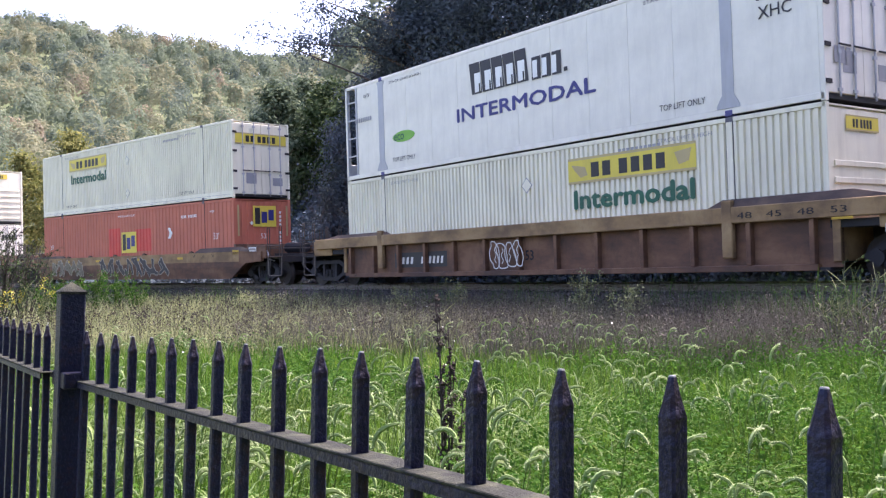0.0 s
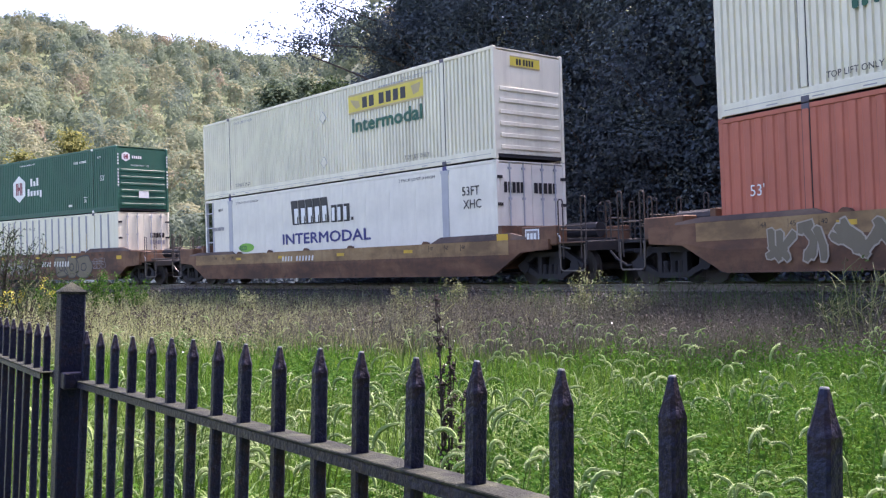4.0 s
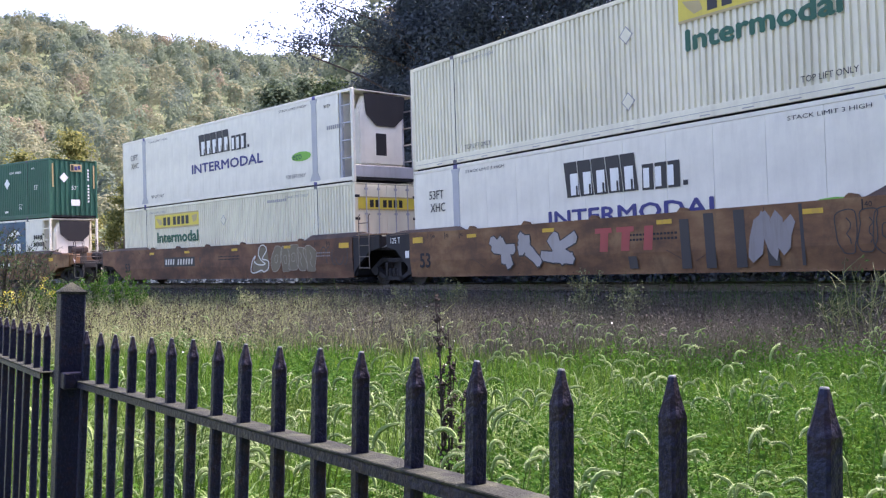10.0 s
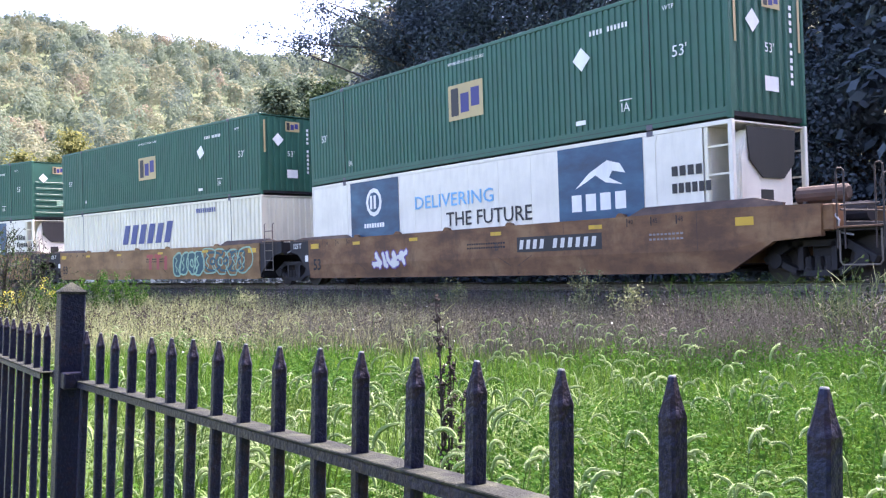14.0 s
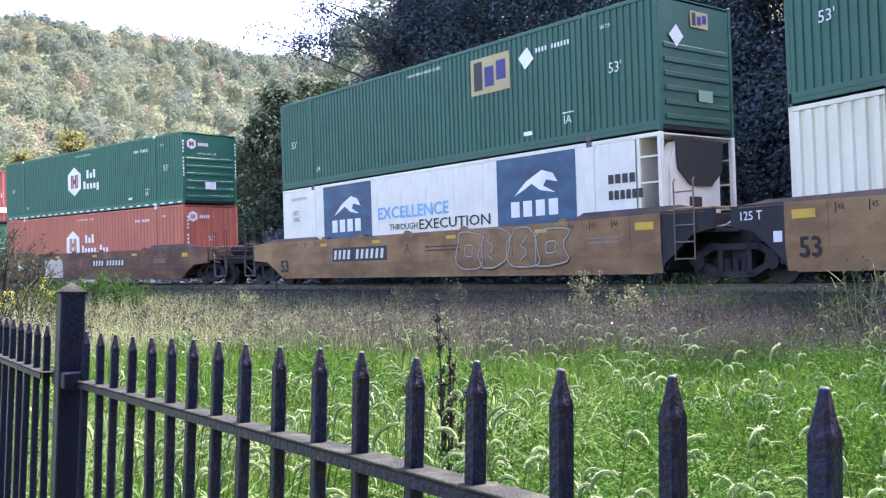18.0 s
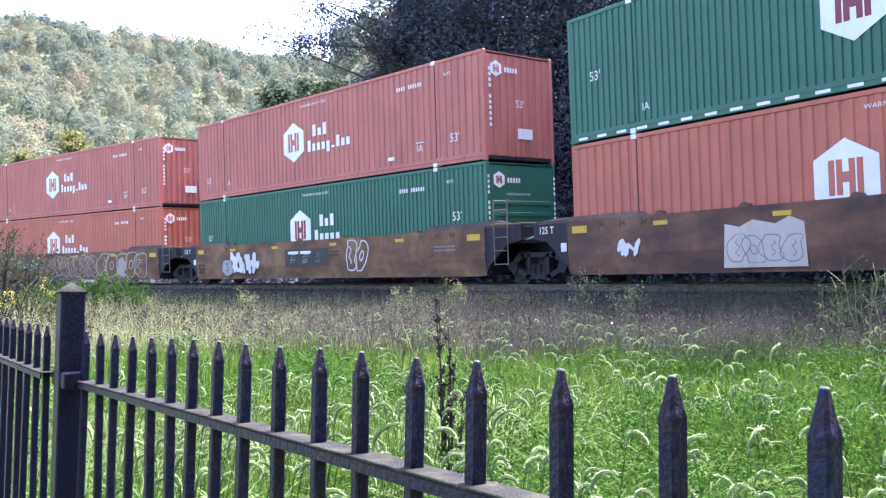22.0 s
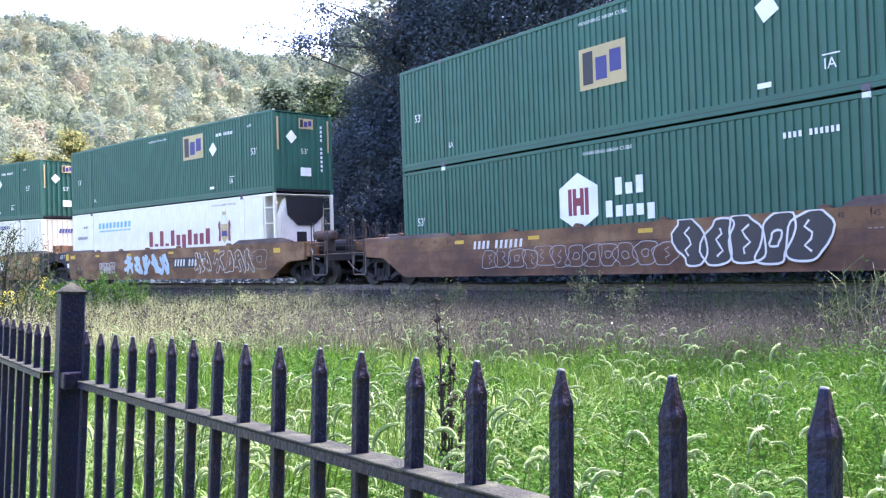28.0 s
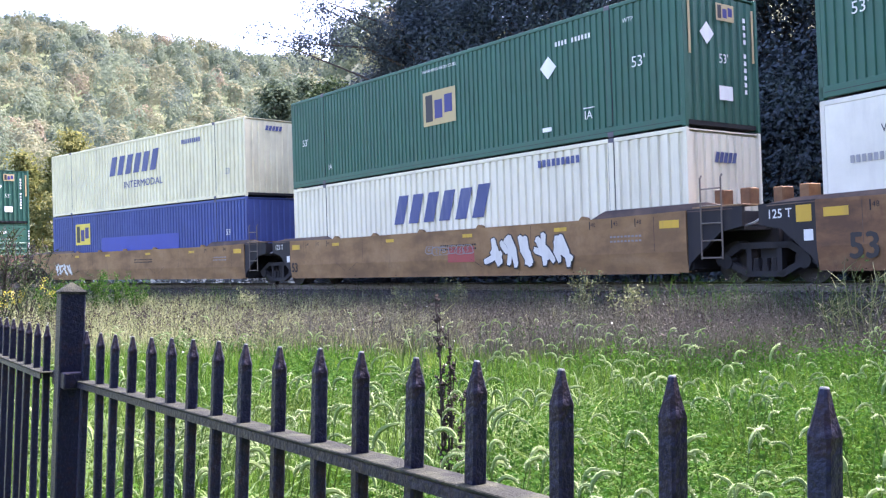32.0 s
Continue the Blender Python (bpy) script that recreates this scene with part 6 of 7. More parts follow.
car = put_car(s, "a", "c", "grey-brown well car covered in faded graffiti", body="brown")
number_panel(car, -4.0, 0.80, 2.0, 0.2, "spray_teal")
scrawl(car, -1.5, 3.2, 0.32, 1.35, "spray_pale", 121, 9, 0.020)
tag(car, -1.5, 3.1, 0.36, 1.28, 7, "brown", "spray_pale", 125, 0.11, 0.022)
scrawl(car, -1.4, 3.0, 0.40, 1.25, "spray_grey", 123, 11, 0.012)
scrawl(car, 3.3, 7.2, 0.32, 1.40, "spray_pale", 122, 5, 0.028)
flat(car, [(4.9, 0.4), (5.5, 0.38), (5.6, 0.9), (5.35, 1.2), (5.0, 1.1)], "spray_pale", -SILL_Y, "painted_patch", 0.003)
letter(car, "53", -7.90, 0.45, 0.36, "steel_dark", bold=0.03, y=-SILL_Y)
hubbox(s, True, "red", -1.12, 1.50, "red", 6, H_RED, "corr")
hubbox(s, False, "orange", -1.14, 1.55, "orange", 6, H_RED, "corr")

s = -252.36
car = put_car(s, "c", "c", "brown well car with pale scribbles and a dark tag", body="brown_red", upper="brown", top=1.30)
number_panel(car, -4.6, 0.92, 2.0, 0.2, None)
scrawl(car, -4.2, 2.0, 0.4, 0.92, "spray_ash", 131, 12, 0.010)
scrawl(car, 2.1, 5.3, 0.34, 1.3, "spray_white", 132, 5, 0.022, "spray_black", lift=0.010)
emp(s, True, False, placard=(4.21, 1.83, 15))
hubbox(s, False, "green", -0.88, 1.56)

s = -275.93
car = put_car(s, "c", "a", "brown well car with pale blue graffiti", body="brown")
number_panel(car, 1.5, 0.74, 2.4, 0.26)
brake_tank(car, 9.5)
flat(car, rect(-8.55, -8.22, 1.12, 1.42), "reflector", -1.44, "reflector", 0.006)
for x in (-9.35, -8.75):
    part("corner_guide", block(x - 0.11, x + 0.11, -0.95, -0.62, 1.54, 1.84, 0.015), "brown", car, "brown steel corner guide")
tag(car, -2.7, 1.1, 0.36, 1.30, 5, "spray_blue", "spray_white", 141, 0.14, 0.018)
tag(car, 3.0, 7.0, 0.42, 1.32, 6, "brown", "spray_white", 142, 0.13, 0.024)
scrawl(car, 6.9, 7.8, 0.55, 1.25, "spray_pale", 144, 1, 0.010)
scrawl(car, -5.0, -3.6, 0.5, 1.0, "spray_white", 143, 6, 0.012)
letter(car, "53", -7.45, 0.45, 0.44, "black", bold=0.03, y=-SILL_Y)
emp(s, True, True, placard=(4.22, 1.87, 5))
c = put_box(s, False, "smooth", "white refrigerated container with dark red emblem and crest", paint_name="white_clean", end="reefer", post="white_clean")
word_shape(c, -0.80, 1.25, 4.8, 0.42, "ink_red", (1.45, -0.25, 1.45, -0.25, 1.45, 1, -1.3, 1.4, 1, 1, 1.4))
flat(c, [(4.66, 1.45), (4.86, 1.25), (5.08, 1.45), (5.1, 1.95), (4.64, 1.95)], "gold", name="emblem", label="gold and red crest")
flat(c, [(4.46, 1.3), (4.62, 1.35), (4.60, 2.0), (4.52, 2.1), (4.44, 1.9), (4.50, 1.7)], "ink_red", name="emblem")
flat(c, [(5.28, 1.3), (5.12, 1.35), (5.14, 2.0), (5.22, 2.1), (5.30, 1.9), (5.24, 1.7)], "ink_red", name="emblem")
flat(c, [(4.70, 1.5), (5.04, 1.5), (5.04, 1.7), (4.70, 1.7)], "ink_blue", name="emblem", lift=0.006)
flat(c, [(4.76, 2.28), (4.98, 2.28), (5.0, 2.44), (4.87, 2.38), (4.74, 2.44)], "gold", name="emblem")
flat(c, [(4.78, 2.0), (4.98, 2.0), (4.96, 2.25), (4.8, 2.25)], "ink_white", name="emblem", lift=0.006)
bars(c, -5.38, 2.17, 3.1, 0.24, 9, "ink_sky", gap=0.42, slant=0.1, name="emblem_block")
bars(c, -5.3, 2.02, 2.9, 0.06, 24, "ink_sky", gap=0.3, name="marking")
bars(c, -7.5, 1.75, 1.0, 0.13, 9, "ink_grey", gap=0.3, name="number_bar")
letter(c, "WTP", -6.9, 2.2, 0.14, "black")
letter(c, "STACK LIMIT 3 HIGH", 4.05, 2.62, 0.08, "black", width=1.6)

s = -295.26
car = put_car(s, "a", "a", "tan-brown well car with bold white graffiti lettering shapes", body="tan")
for x in (8.55, 9.15):
    part("corner_guide", block(x - 0.11, x + 0.11, -0.95, -0.62, 1.54, 1.88, 0.015), "brown", car, "brown steel corner guide")
tag(car, 1.9, 4.9, 0.36, 1.30, 5, "spray_white", "spray_black", 151, 0.16, 0.035)
scrawl(car, -0.6, 1.4, 0.8, 1.05, "spray_grey", 152, 6, 0.014)
flat(car, rect(0.4, 1.5, 0.6, 1.0), "spray_red", -SILL_Y, "painted_patch", 0.004)
letter(car, "53", -8.00, 0.45, 0.30, "steel_dark", bold=0.03, y=-SILL_Y)
emp(s, True, False, placard=(4.20, 1.87, 3))
c = put_box(s, False, "corrugated", "white corrugated container with a slanted blue emblem", paint_name="white", end="corr")
swift(c, 1.42)
bars(c, 0.9, 2.2, 0.75, 0.22, 5, "ink_navy", gap=0.2, slant=0.3, name="emblem_block", end=True)

s = -314.68
car = put_car(s, "a", "c", "tan well car with yellow reflectors", body="tan")
tag(car, -7.6, -5.8, 0.40, 1.02, 4, "spray_white", "spray_grey", 161, 0.09, 0.02)
c = put_box(s, True, "corrugated", "white corrugated container with slanted blue emblem, flare warmth in its paint", paint_name="cream", end="corr")
swift(c, 1.50, True)
letter(c, "INTERMODAL", -0.95, 0.90, 0.30, "ink_navy", width=3.2, bold=0.01)
letter(c, "53", 6.8, 0.9, 0.22, "ink_navy")
bars(c, 0.9, 2.45, 0.75, 0.18, 5, "ink_navy", gap=0.2, slant=0.3, name="emblem_block", end=True)
c = put_box(s, False, "corrugated", "blue corrugated container with a gold square sign", paint_name="blue", end="corr", pitch=0.21, skirt=0.2)
gold_square(c, -5.66, 1.50, 1.45, 0.95, "yellow")
flat(c, rect(-3.1, 3.4, 1.15, 1.75), "blue_patch", name="repaint_patch", lift=0.0015)
letter(c, "53", 6.75, 1.55, 0.22, "ink_white")
flat(c, rect(6.9, 7.4, 0.9, 1.3), "ink_white", name="plate")

s = -338.1
car = put_car(s, "c", "c", "brown well car at the far end of the visible train", body="brown_red")
emp(s, True, False)
hubbox(s, False, "green")
# ---------------------------------------------------------------- plants
def at(az, d):
    return d * math.sin(radians(az)), d * math.cos(radians(az))


def quads_mesh(name, centres, along, across, material):
    """Diamond leaves: centre, half axis along and half axis across, as arrays."""
    n = len(centres)
    v = np.empty((n, 4, 3))
    v[:, 0], v[:, 1], v[:, 2], v[:, 3] = centres - along, centres + across - along * 0.1, centres + along, centres - across - along * 0.1
    me = bpy.data.meshes.new(name)
    me.vertices.add(4 * n)
    me.vertices.foreach_set("co", v.ravel())
    me.loops.add(4 * n)
    me.loops.foreach_set("vertex_index", np.arange(4 * n))
    me.polygons.add(n)
    me.polygons.foreach_set("loop_start", np.arange(0, 4 * n, 4))
    me.update(calc_edges=True)
    me.materials.append(M[material])
    return me


def unit(v):
    return v / (np.linalg.norm(v, axis=-1, keepdims=True) + 1e-9)


def leaves(rg, centres, size, lean=None, flat=0.0):
    """Random leaf axes round the centres; lean pushes the faces' normals that way."""
    n = len(centres)
    nrm = rg.normal(size=(n, 3))
    if lean is not None:
        nrm = nrm + lean * flat
    nrm = unit(nrm)
    a = unit(np.cross(nrm, rg.normal(size=(n, 3))))
    b = np.cross(nrm, a)
    s = (size * rg.uniform(0.6, 1.3, n))[:, None]
    return a * s, b * s * 0.62


def ribbons(name, base, lean, height, width, bend, material, rg, steps=3):
    """Curved grass blades: arrays of base points, lean directions, heights, widths and bends."""
    n = len(base)
    side = np.stack([-lean[:, 1], lean[:, 0], np.zeros(n)], 1)
    v = np.empty((n, 2 * steps + 1, 3))
    up = np.array([0, 0, 1.0])
    for k in range(steps + 1):
        f = k / steps
        out = (0.15 * f + bend * f * f)[:, None] * height[:, None] if np.ndim(bend) else (0.15 * f + bend * f * f) * height[:, None]
        p = base + lean * out + up * (height * (f - 0.42 * (bend if np.ndim(bend) else bend) * f ** 3))[:, None]
        w = (width * (1 - 0.75 * f))[:, None] * side
        if k < steps:
            v[:, 2 * k], v[:, 2 * k + 1] = p - w, p + w
        else:
            v[:, 2 * k] = p
    m = 2 * steps + 1
    idx = np.arange(n)[:, None] * m
    quads = np.concatenate([idx + np.array([2 * k, 2 * k + 1, 2 * k + 3, 2 * k + 2]) for k in range(steps - 1)])
    tris = idx + np.array([2 * steps - 2, 2 * steps - 1, 2 * steps])
    me = bpy.data.meshes.new(name)
    me.vertices.add(n * m)
    me.vertices.foreach_set("co", v.ravel())
    nq, nt = len(quads), len(tris)
    me.loops.add(4 * nq + 3 * nt)
    me.loops.foreach_set("vertex_index", np.concatenate([quads.ravel(), tris.ravel()]))
    me.polygons.add(nq + nt)
    me.polygons.foreach_set("loop_start", np.concatenate([np.arange(0, 4 * nq, 4), 4 * nq + np.arange(0, 3 * nt, 3)]))
    me.update(calc_edges=True)
    me.materials.append(M[material])
    return me


def spread(rg, n, az0, az1, d0, d1, keep):
    """Points on the ground, evenly thick as seen from the fence, that keep(x, y, d, az) accepts."""
    out = []
    while len(out) < n:
        az, d = rg.uniform(az0, az1), d0 * (d1 / d0) ** rg.uniform()
        x, y = d * math.sin(radians(az)), d * math.cos(radians(az))
        if keep(x, y, d, az):
            out.append((x, y, ground_z(x, y)))
    return np.array(out)


def edge_of_green(az, x, y):
    return 13.6 - 0.09 * az + 1.6 * noise.noise(Vector((x * 0.6, y * 0.6, 5)))


def beyond_fence(x, y):
    return (x - 0.2335) * 0.8387 + (y - 0.5856) * 0.5446 > 0.16


def is_green(x, y, d, az):
    return d < edge_of_green(az, x, y) and inside(x, y) > 4.3 and beyond_fence(x, y)


def is_dry(x, y, d, az):
    return d > edge_of_green(az, x, y) - 1.6 and 2.35 < inside(x, y)


def stuff(name, me, label, category):
    return tagged(new(name, me), label, category, kind="stuff")


def clump_height(p, lo, hi):
    """Heights that rise and fall over the field."""
    h = np.array([0.5 + 0.5 * noise.noise(Vector((x * 0.9, y * 0.9, 9))) for x, y, _ in p])
    return lo + (hi - lo) * h


def weedy(x, y):
    """How far leafy weeds take over from the grass, 0 to 1."""
    az = math.degrees(math.atan2(x, y))
    return smooth(-0.1, 0.35, noise.noise(Vector((x * 0.45, y * 0.45, 2))) + 0.016 * az)


def make_grass():
    rg = np.random.default_rng(4)
    p = spread(rg, 86000, -29, 29, 1.3, 16, is_green)
    n = len(p)
    d = np.hypot(p[:, 0], p[:, 1])
    a = rg.uniform(0, 6.2832, n)
    lean = np.stack([np.cos(a), np.sin(a), np.zeros(n)], 1)
    leafy = np.array([weedy(x, y) for x, y, _ in p])
    h = clump_height(p, 0.16, 0.58) * rg.uniform(0.6, 1.25, n) * (1 - 0.12 * leafy)
    stuff("meadow_grass", ribbons("meadow_grass", p, lean, h, rg.uniform(0.0022, 0.0045, n) * (1 + d * 0.09), rg.uniform(0.05, 1.0, n) ** 1.5, "grass", rg),
          "tall bright green meadow grass", "grass")
    # the meadow goes on to both sides
    for lo, hi in ((-72, -28), (28, 66)):
        p = spread(rg, 9000, lo, hi, 1.2, 15, lambda x, y, dd, az: inside(x, y) > 3.2 and beyond_fence(x, y))
        n = len(p)
        a = rg.uniform(0, 6.2832, n)
        lean = np.stack([np.cos(a), np.sin(a), np.zeros(n)], 1)
        stuff("meadow_grass", ribbons("meadow_grass", p, lean, rg.uniform(0.2, 0.5, n), rg.uniform(0.005, 0.010, n), rg.uniform(0.2, 0.9, n), "grass", rg),
              "tall bright green meadow grass", "grass")
    # broad blades close by
    # fewer pale blades to the right, standing in for the weaker light there
    p = spread(rg, 9000, -29, 29, 1.4, 9.0, lambda x, y, dd, az: is_green(x, y, dd, az) and noise.noise(Vector((x * 0.8, y * 0.8, 12))) > -0.05 + 0.010 * az)
    n = len(p)
    a = rg.uniform(0, 6.2832, n)
    lean = np.stack([np.cos(a), np.sin(a), np.zeros(n)], 1)
    stuff("broad_grass", ribbons("broad_grass", p, lean, rg.uniform(0.30, 0.66, n), rg.uniform(0.0045, 0.011, n), rg.uniform(0.6, 1.6, n), "grass_pale", rg, 5),
          "broad arching green grass blades", "grass")
    # leafy weeds
    p = spread(rg, 3000, -29, 29, 1.6, 16, lambda x, y, dd, az: is_green(x, y, dd, az) and weedy(x, y) > rg.uniform(0.15, 0.8))
    k = 40
    c = np.repeat(p, k, 0)
    hh = np.repeat(clump_height(p, 0.24, 0.50) * rg.uniform(0.75, 1.15, len(p)), k)
    out = rg.normal(0, 1, (len(c), 3)) * np.array([0.095, 0.095, 0.075])
    c = c + out + np.array([0, 0, 1.0]) * (hh * rg.uniform(0.5, 1.0, len(c)))[:, None]
    d = np.hypot(c[:, 0], c[:, 1])
    al, ac = leaves(rg, c, 0.0075 + 0.0010 * d, unit(out) + np.array([0, 0, 1.0]), 1.2)
    stuff("leafy_weeds", quads_mesh("leafy_weeds", c, al, ac, "weed_leaf"), "low leafy green weeds among the grass", "weeds")


make_grass()


def make_foxtails():
    """Bristly nodding seed heads on thin stems."""
    rg = random.Random(8)
    ng = np.random.default_rng(8)
    pts = spread(ng, 620, -28, 28, 2.1, 13, lambda x, y, d, az: is_green(x, y, d, az) and noise.noise(Vector((x * 0.5 + 3, y * 0.5, 7))) > -0.25)
    sv, sf, cv, cf, hv, hf = [], [], [], [], [], []
    # a few tall ones lean over the fence at its near end
    near = [(*at(az, d), h) for az, d, h in ((24.6, 2.0, 0.66), (25.2, 2.2, 0.56), (23.9, 2.1, 0.48), (25.0, 1.9, 0.50), (16.0, 2.5, 0.45))]
    rows = [(x, y, z, None) for x, y, z in pts] + [(x, y, ground_z(x, y), h) for x, y, h in near]
    for x, y, z, tall in rows:
        d = math.hypot(x, y)
        h = tall or rg.uniform(0.42, 0.72)
        a = rg.uniform(-0.9, 0.9) + (0 if rg.random() < 0.75 else 3.1)
        lean = Vector((math.cos(a), math.sin(a) * 0.6, 0))
        base = Vector((x, y, z))
        stem = [base + lean * (0.05 * f * f) * h * 2 + Vector((0, 0, h * f)) for f in (0, 0.35, 0.7, 1.0)]
        length, r = rg.uniform(0.085, 0.155), rg.uniform(0.0036, 0.0050)
        length *= 0.72 + 0.28 * smooth(2.2, 4.5, d)
        curl = rg.uniform(1.2, 2.9)
        tip = stem[-1]
        head = []
        ang = 0.05
        for k in range(8):
            head.append((tip.copy(), ang))
            ang += curl * (0.06, 0.12, 0.2, 0.22, 0.18, 0.12, 0.07, 0.03)[k]
            tip = tip + (Vector((0, 0, math.cos(ang))) + lean * math.sin(ang)) * length / 7
        for chain, rad, vs, fs, sides in (([(q, 0) for q in stem], 0.0011 + 0.0002 * d, sv, sf, 3), (head, r, cv, cf, 5)):
            b = len(vs)
            for k, (q, _) in enumerate(chain):
                f = k / (len(chain) - 1)
                w = rad if sides == 3 else rad * (0.55 + 1.0 * math.sin(3.1 * min(1, f * 0.85 + 0.12)))
                nx = chain[min(k + 1, len(chain) - 1)][0] - chain[max(k - 1, 0)][0]
                sd = nx.cross(Vector((lean.y, -lean.x, 0.01))).normalized()
                bt = nx.cross(sd).normalized()
                for j in range(sides):
                    o = sd * math.cos(6.2832 * j / sides) + bt * math.sin(6.2832 * j / sides)
                    vs.append(tuple(q + o * w))
            for k in range(len(chain) - 1):
                for j in range(sides):
                    fs.append((b + k * sides + j, b + k * sides + (j + 1) % sides, b + (k + 1) * sides + (j + 1) % sides, b + (k + 1) * sides + j))
        bristles = 190 if d < 5 else 100
        for _ in range(bristles):
            f = rg.uniform(0, 6.99)
            q = head[int(f)][0].lerp(head[int(f) + 1][0], f - int(f))
            t = (head[int(f) + 1][0] - head[int(f)][0]).normalized()
            o = (Vector((rg.gauss(0, 1), rg.gauss(0, 1), rg.gauss(0, 1))).normalized() + t * 0.7).normalized()
            w = t.cross(o).normalized() * (0.0010 + 0.00024 * d)
            e = q + o * rg.uniform(0.008, 0.015)
            b = len(hv)
            hv += [tuple(q - w), tuple(q + w), tuple(e)]
            hf.append((b, b + 1, b + 2))
    stuff("foxtail_stems", from_arrays("foxtail_stems", sv, sf, "grass_pale"), "thin green stems of foxtail grass", "grass")
    stuff("foxtail_spikes", from_arrays("foxtail_spikes", cv, cf, "foxtail_core"), "green drooping spikes of foxtail grass", "grass")
    stuff("foxtail_heads", from_arrays("foxtail_heads", hv, hf, "foxtail"), "pale bristly nodding foxtail seed heads", "grass")


make_foxtails()


def make_dry_weeds():
    rg = np.random.default_rng(6)
    for name, count, mat, lo, hi, label in (("dry_weeds", 26000, "dry", 0.34, 0.82, "brown dried weeds along the railway bank"),
                                             ("faded_weeds", 24000, "dry_green", 0.28, 0.66, "faded green weeds along the railway bank")):
        # dark weeds gather right, pale ones left: the light's falloff put into plant colour
        side = -1 if mat == "dry_green" else 1
        p = spread(rg, count, -30, 28, 9, 62, lambda x, y, dd, az: is_dry(x, y, dd, az) and noise.noise(Vector((x * 0.35, y * 0.35, 31))) * 0.9 + side * (az + 2) * 0.055 + 0.3 > rg.uniform(-0.35, 0.5))
        q = np.array([inside(x, y) for x, y, _ in p])
        d = np.hypot(p[:, 0], p[:, 1])
        n = len(p)
        a = rg.uniform(0, 6.2832, n)
        lean = np.stack([np.cos(a), np.sin(a), np.zeros(n)], 1)
        h = clump_height(p, lo, hi) * rg.uniform(0.6, 1.2, n) * np.clip(0.62 + (q - 2.7) * 0.16, 0.62, 1.0)
        stuff(name, ribbons(name, p, lean, h, 0.0022 + 0.00022 * d, rg.uniform(0.05, 0.35, n), mat, rg), label, "weeds")
        k = 4
        f = rg.uniform(0.25, 1.02, (n, k))
        c = p[:, None, :] + lean[:, None, :] * (0.2 * f * f * h[:, None])[:, :, None] + np.array([0, 0, 1.0]) * (f * h[:, None])[:, :, None]
        c = c.reshape(-1, 3) + rg.normal(0, 0.022, (n * k, 3))
        al, ac = leaves(rg, c, np.repeat(0.005 + 0.00045 * d, k))
        stuff(name + "_leaves", quads_mesh(name, c, al, ac, mat), label.replace("weeds", "weed leaves and seeds"), "weeds")
    # taller stems that stand up before the wheels
    p = spread(rg, 1100, -29, 27, 10, 40, lambda x, y, dd, az: 2.9 < inside(x, y) < 4.6 and (noise.noise(Vector((x * 0.5, y * 0.5, 21))) > -0.12))
    n = len(p)
    a = rg.uniform(0, 6.2832, n)
    lean = np.stack([np.cos(a), np.sin(a), np.zeros(n)], 1)
    h = rg.uniform(0.45, 1.1, n)
    stuff("tall_stems", ribbons("tall_stems", p, lean, h, np.full(n, 0.005), rg.uniform(0.1, 0.6, n), "weed_leaf", rg, 4), "tall thin weed stems beside the ballast", "weeds")
    # dark dead stems with seed heads
    p = spread(rg, 3800, -29, 28, 8, 45, is_dry)
    n = len(p)
    d = np.hypot(p[:, 0], p[:, 1])
    a = rg.uniform(0, 6.2832, n)
    lean = np.stack([np.cos(a), np.sin(a), np.zeros(n)], 1)
    h = rg.uniform(0.4, 0.82, n)
    stuff("dark_stems", ribbons("dark_stems", p, lean, h, 0.0018 + 0.0002 * d, rg.uniform(0.02, 0.25, n), "stalk", rg), "dark dead stems among the weeds", "weeds")
    c = np.repeat(p, 5, 0) + np.stack([rg.normal(0, 0.03, n * 5), rg.normal(0, 0.03, n * 5), np.repeat(h, 5) * rg.uniform(0.6, 0.98, n * 5)], 1)
    al, ac = leaves(rg, c, np.repeat(0.008 + 0.0006 * d, 5))
    stuff("dark_seed_heads", quads_mesh("dark_seed_heads", c, al, ac, "stalk"), "dark seed heads among the weeds", "weeds")
    # white and yellow specks of blossom
    p = spread(rg, 45, -28, 28, 7, 22, lambda x, y, dd, az: 3.4 < inside(x, y))
    c = p + np.stack([rg.normal(0, 0.1, len(p)), rg.normal(0, 0.1, len(p)), rg.uniform(0.3, 0.62, len(p))], 1)
    al, ac = leaves(rg, c, np.full(len(c), 0.011), np.array([0, -0.6, 1.0]), 2)
    stuff("aster_blossoms", quads_mesh("aster_blossoms", c, al, ac, "ink_white"), "small white aster blossoms among the weeds", "flowers")


make_dry_weeds()


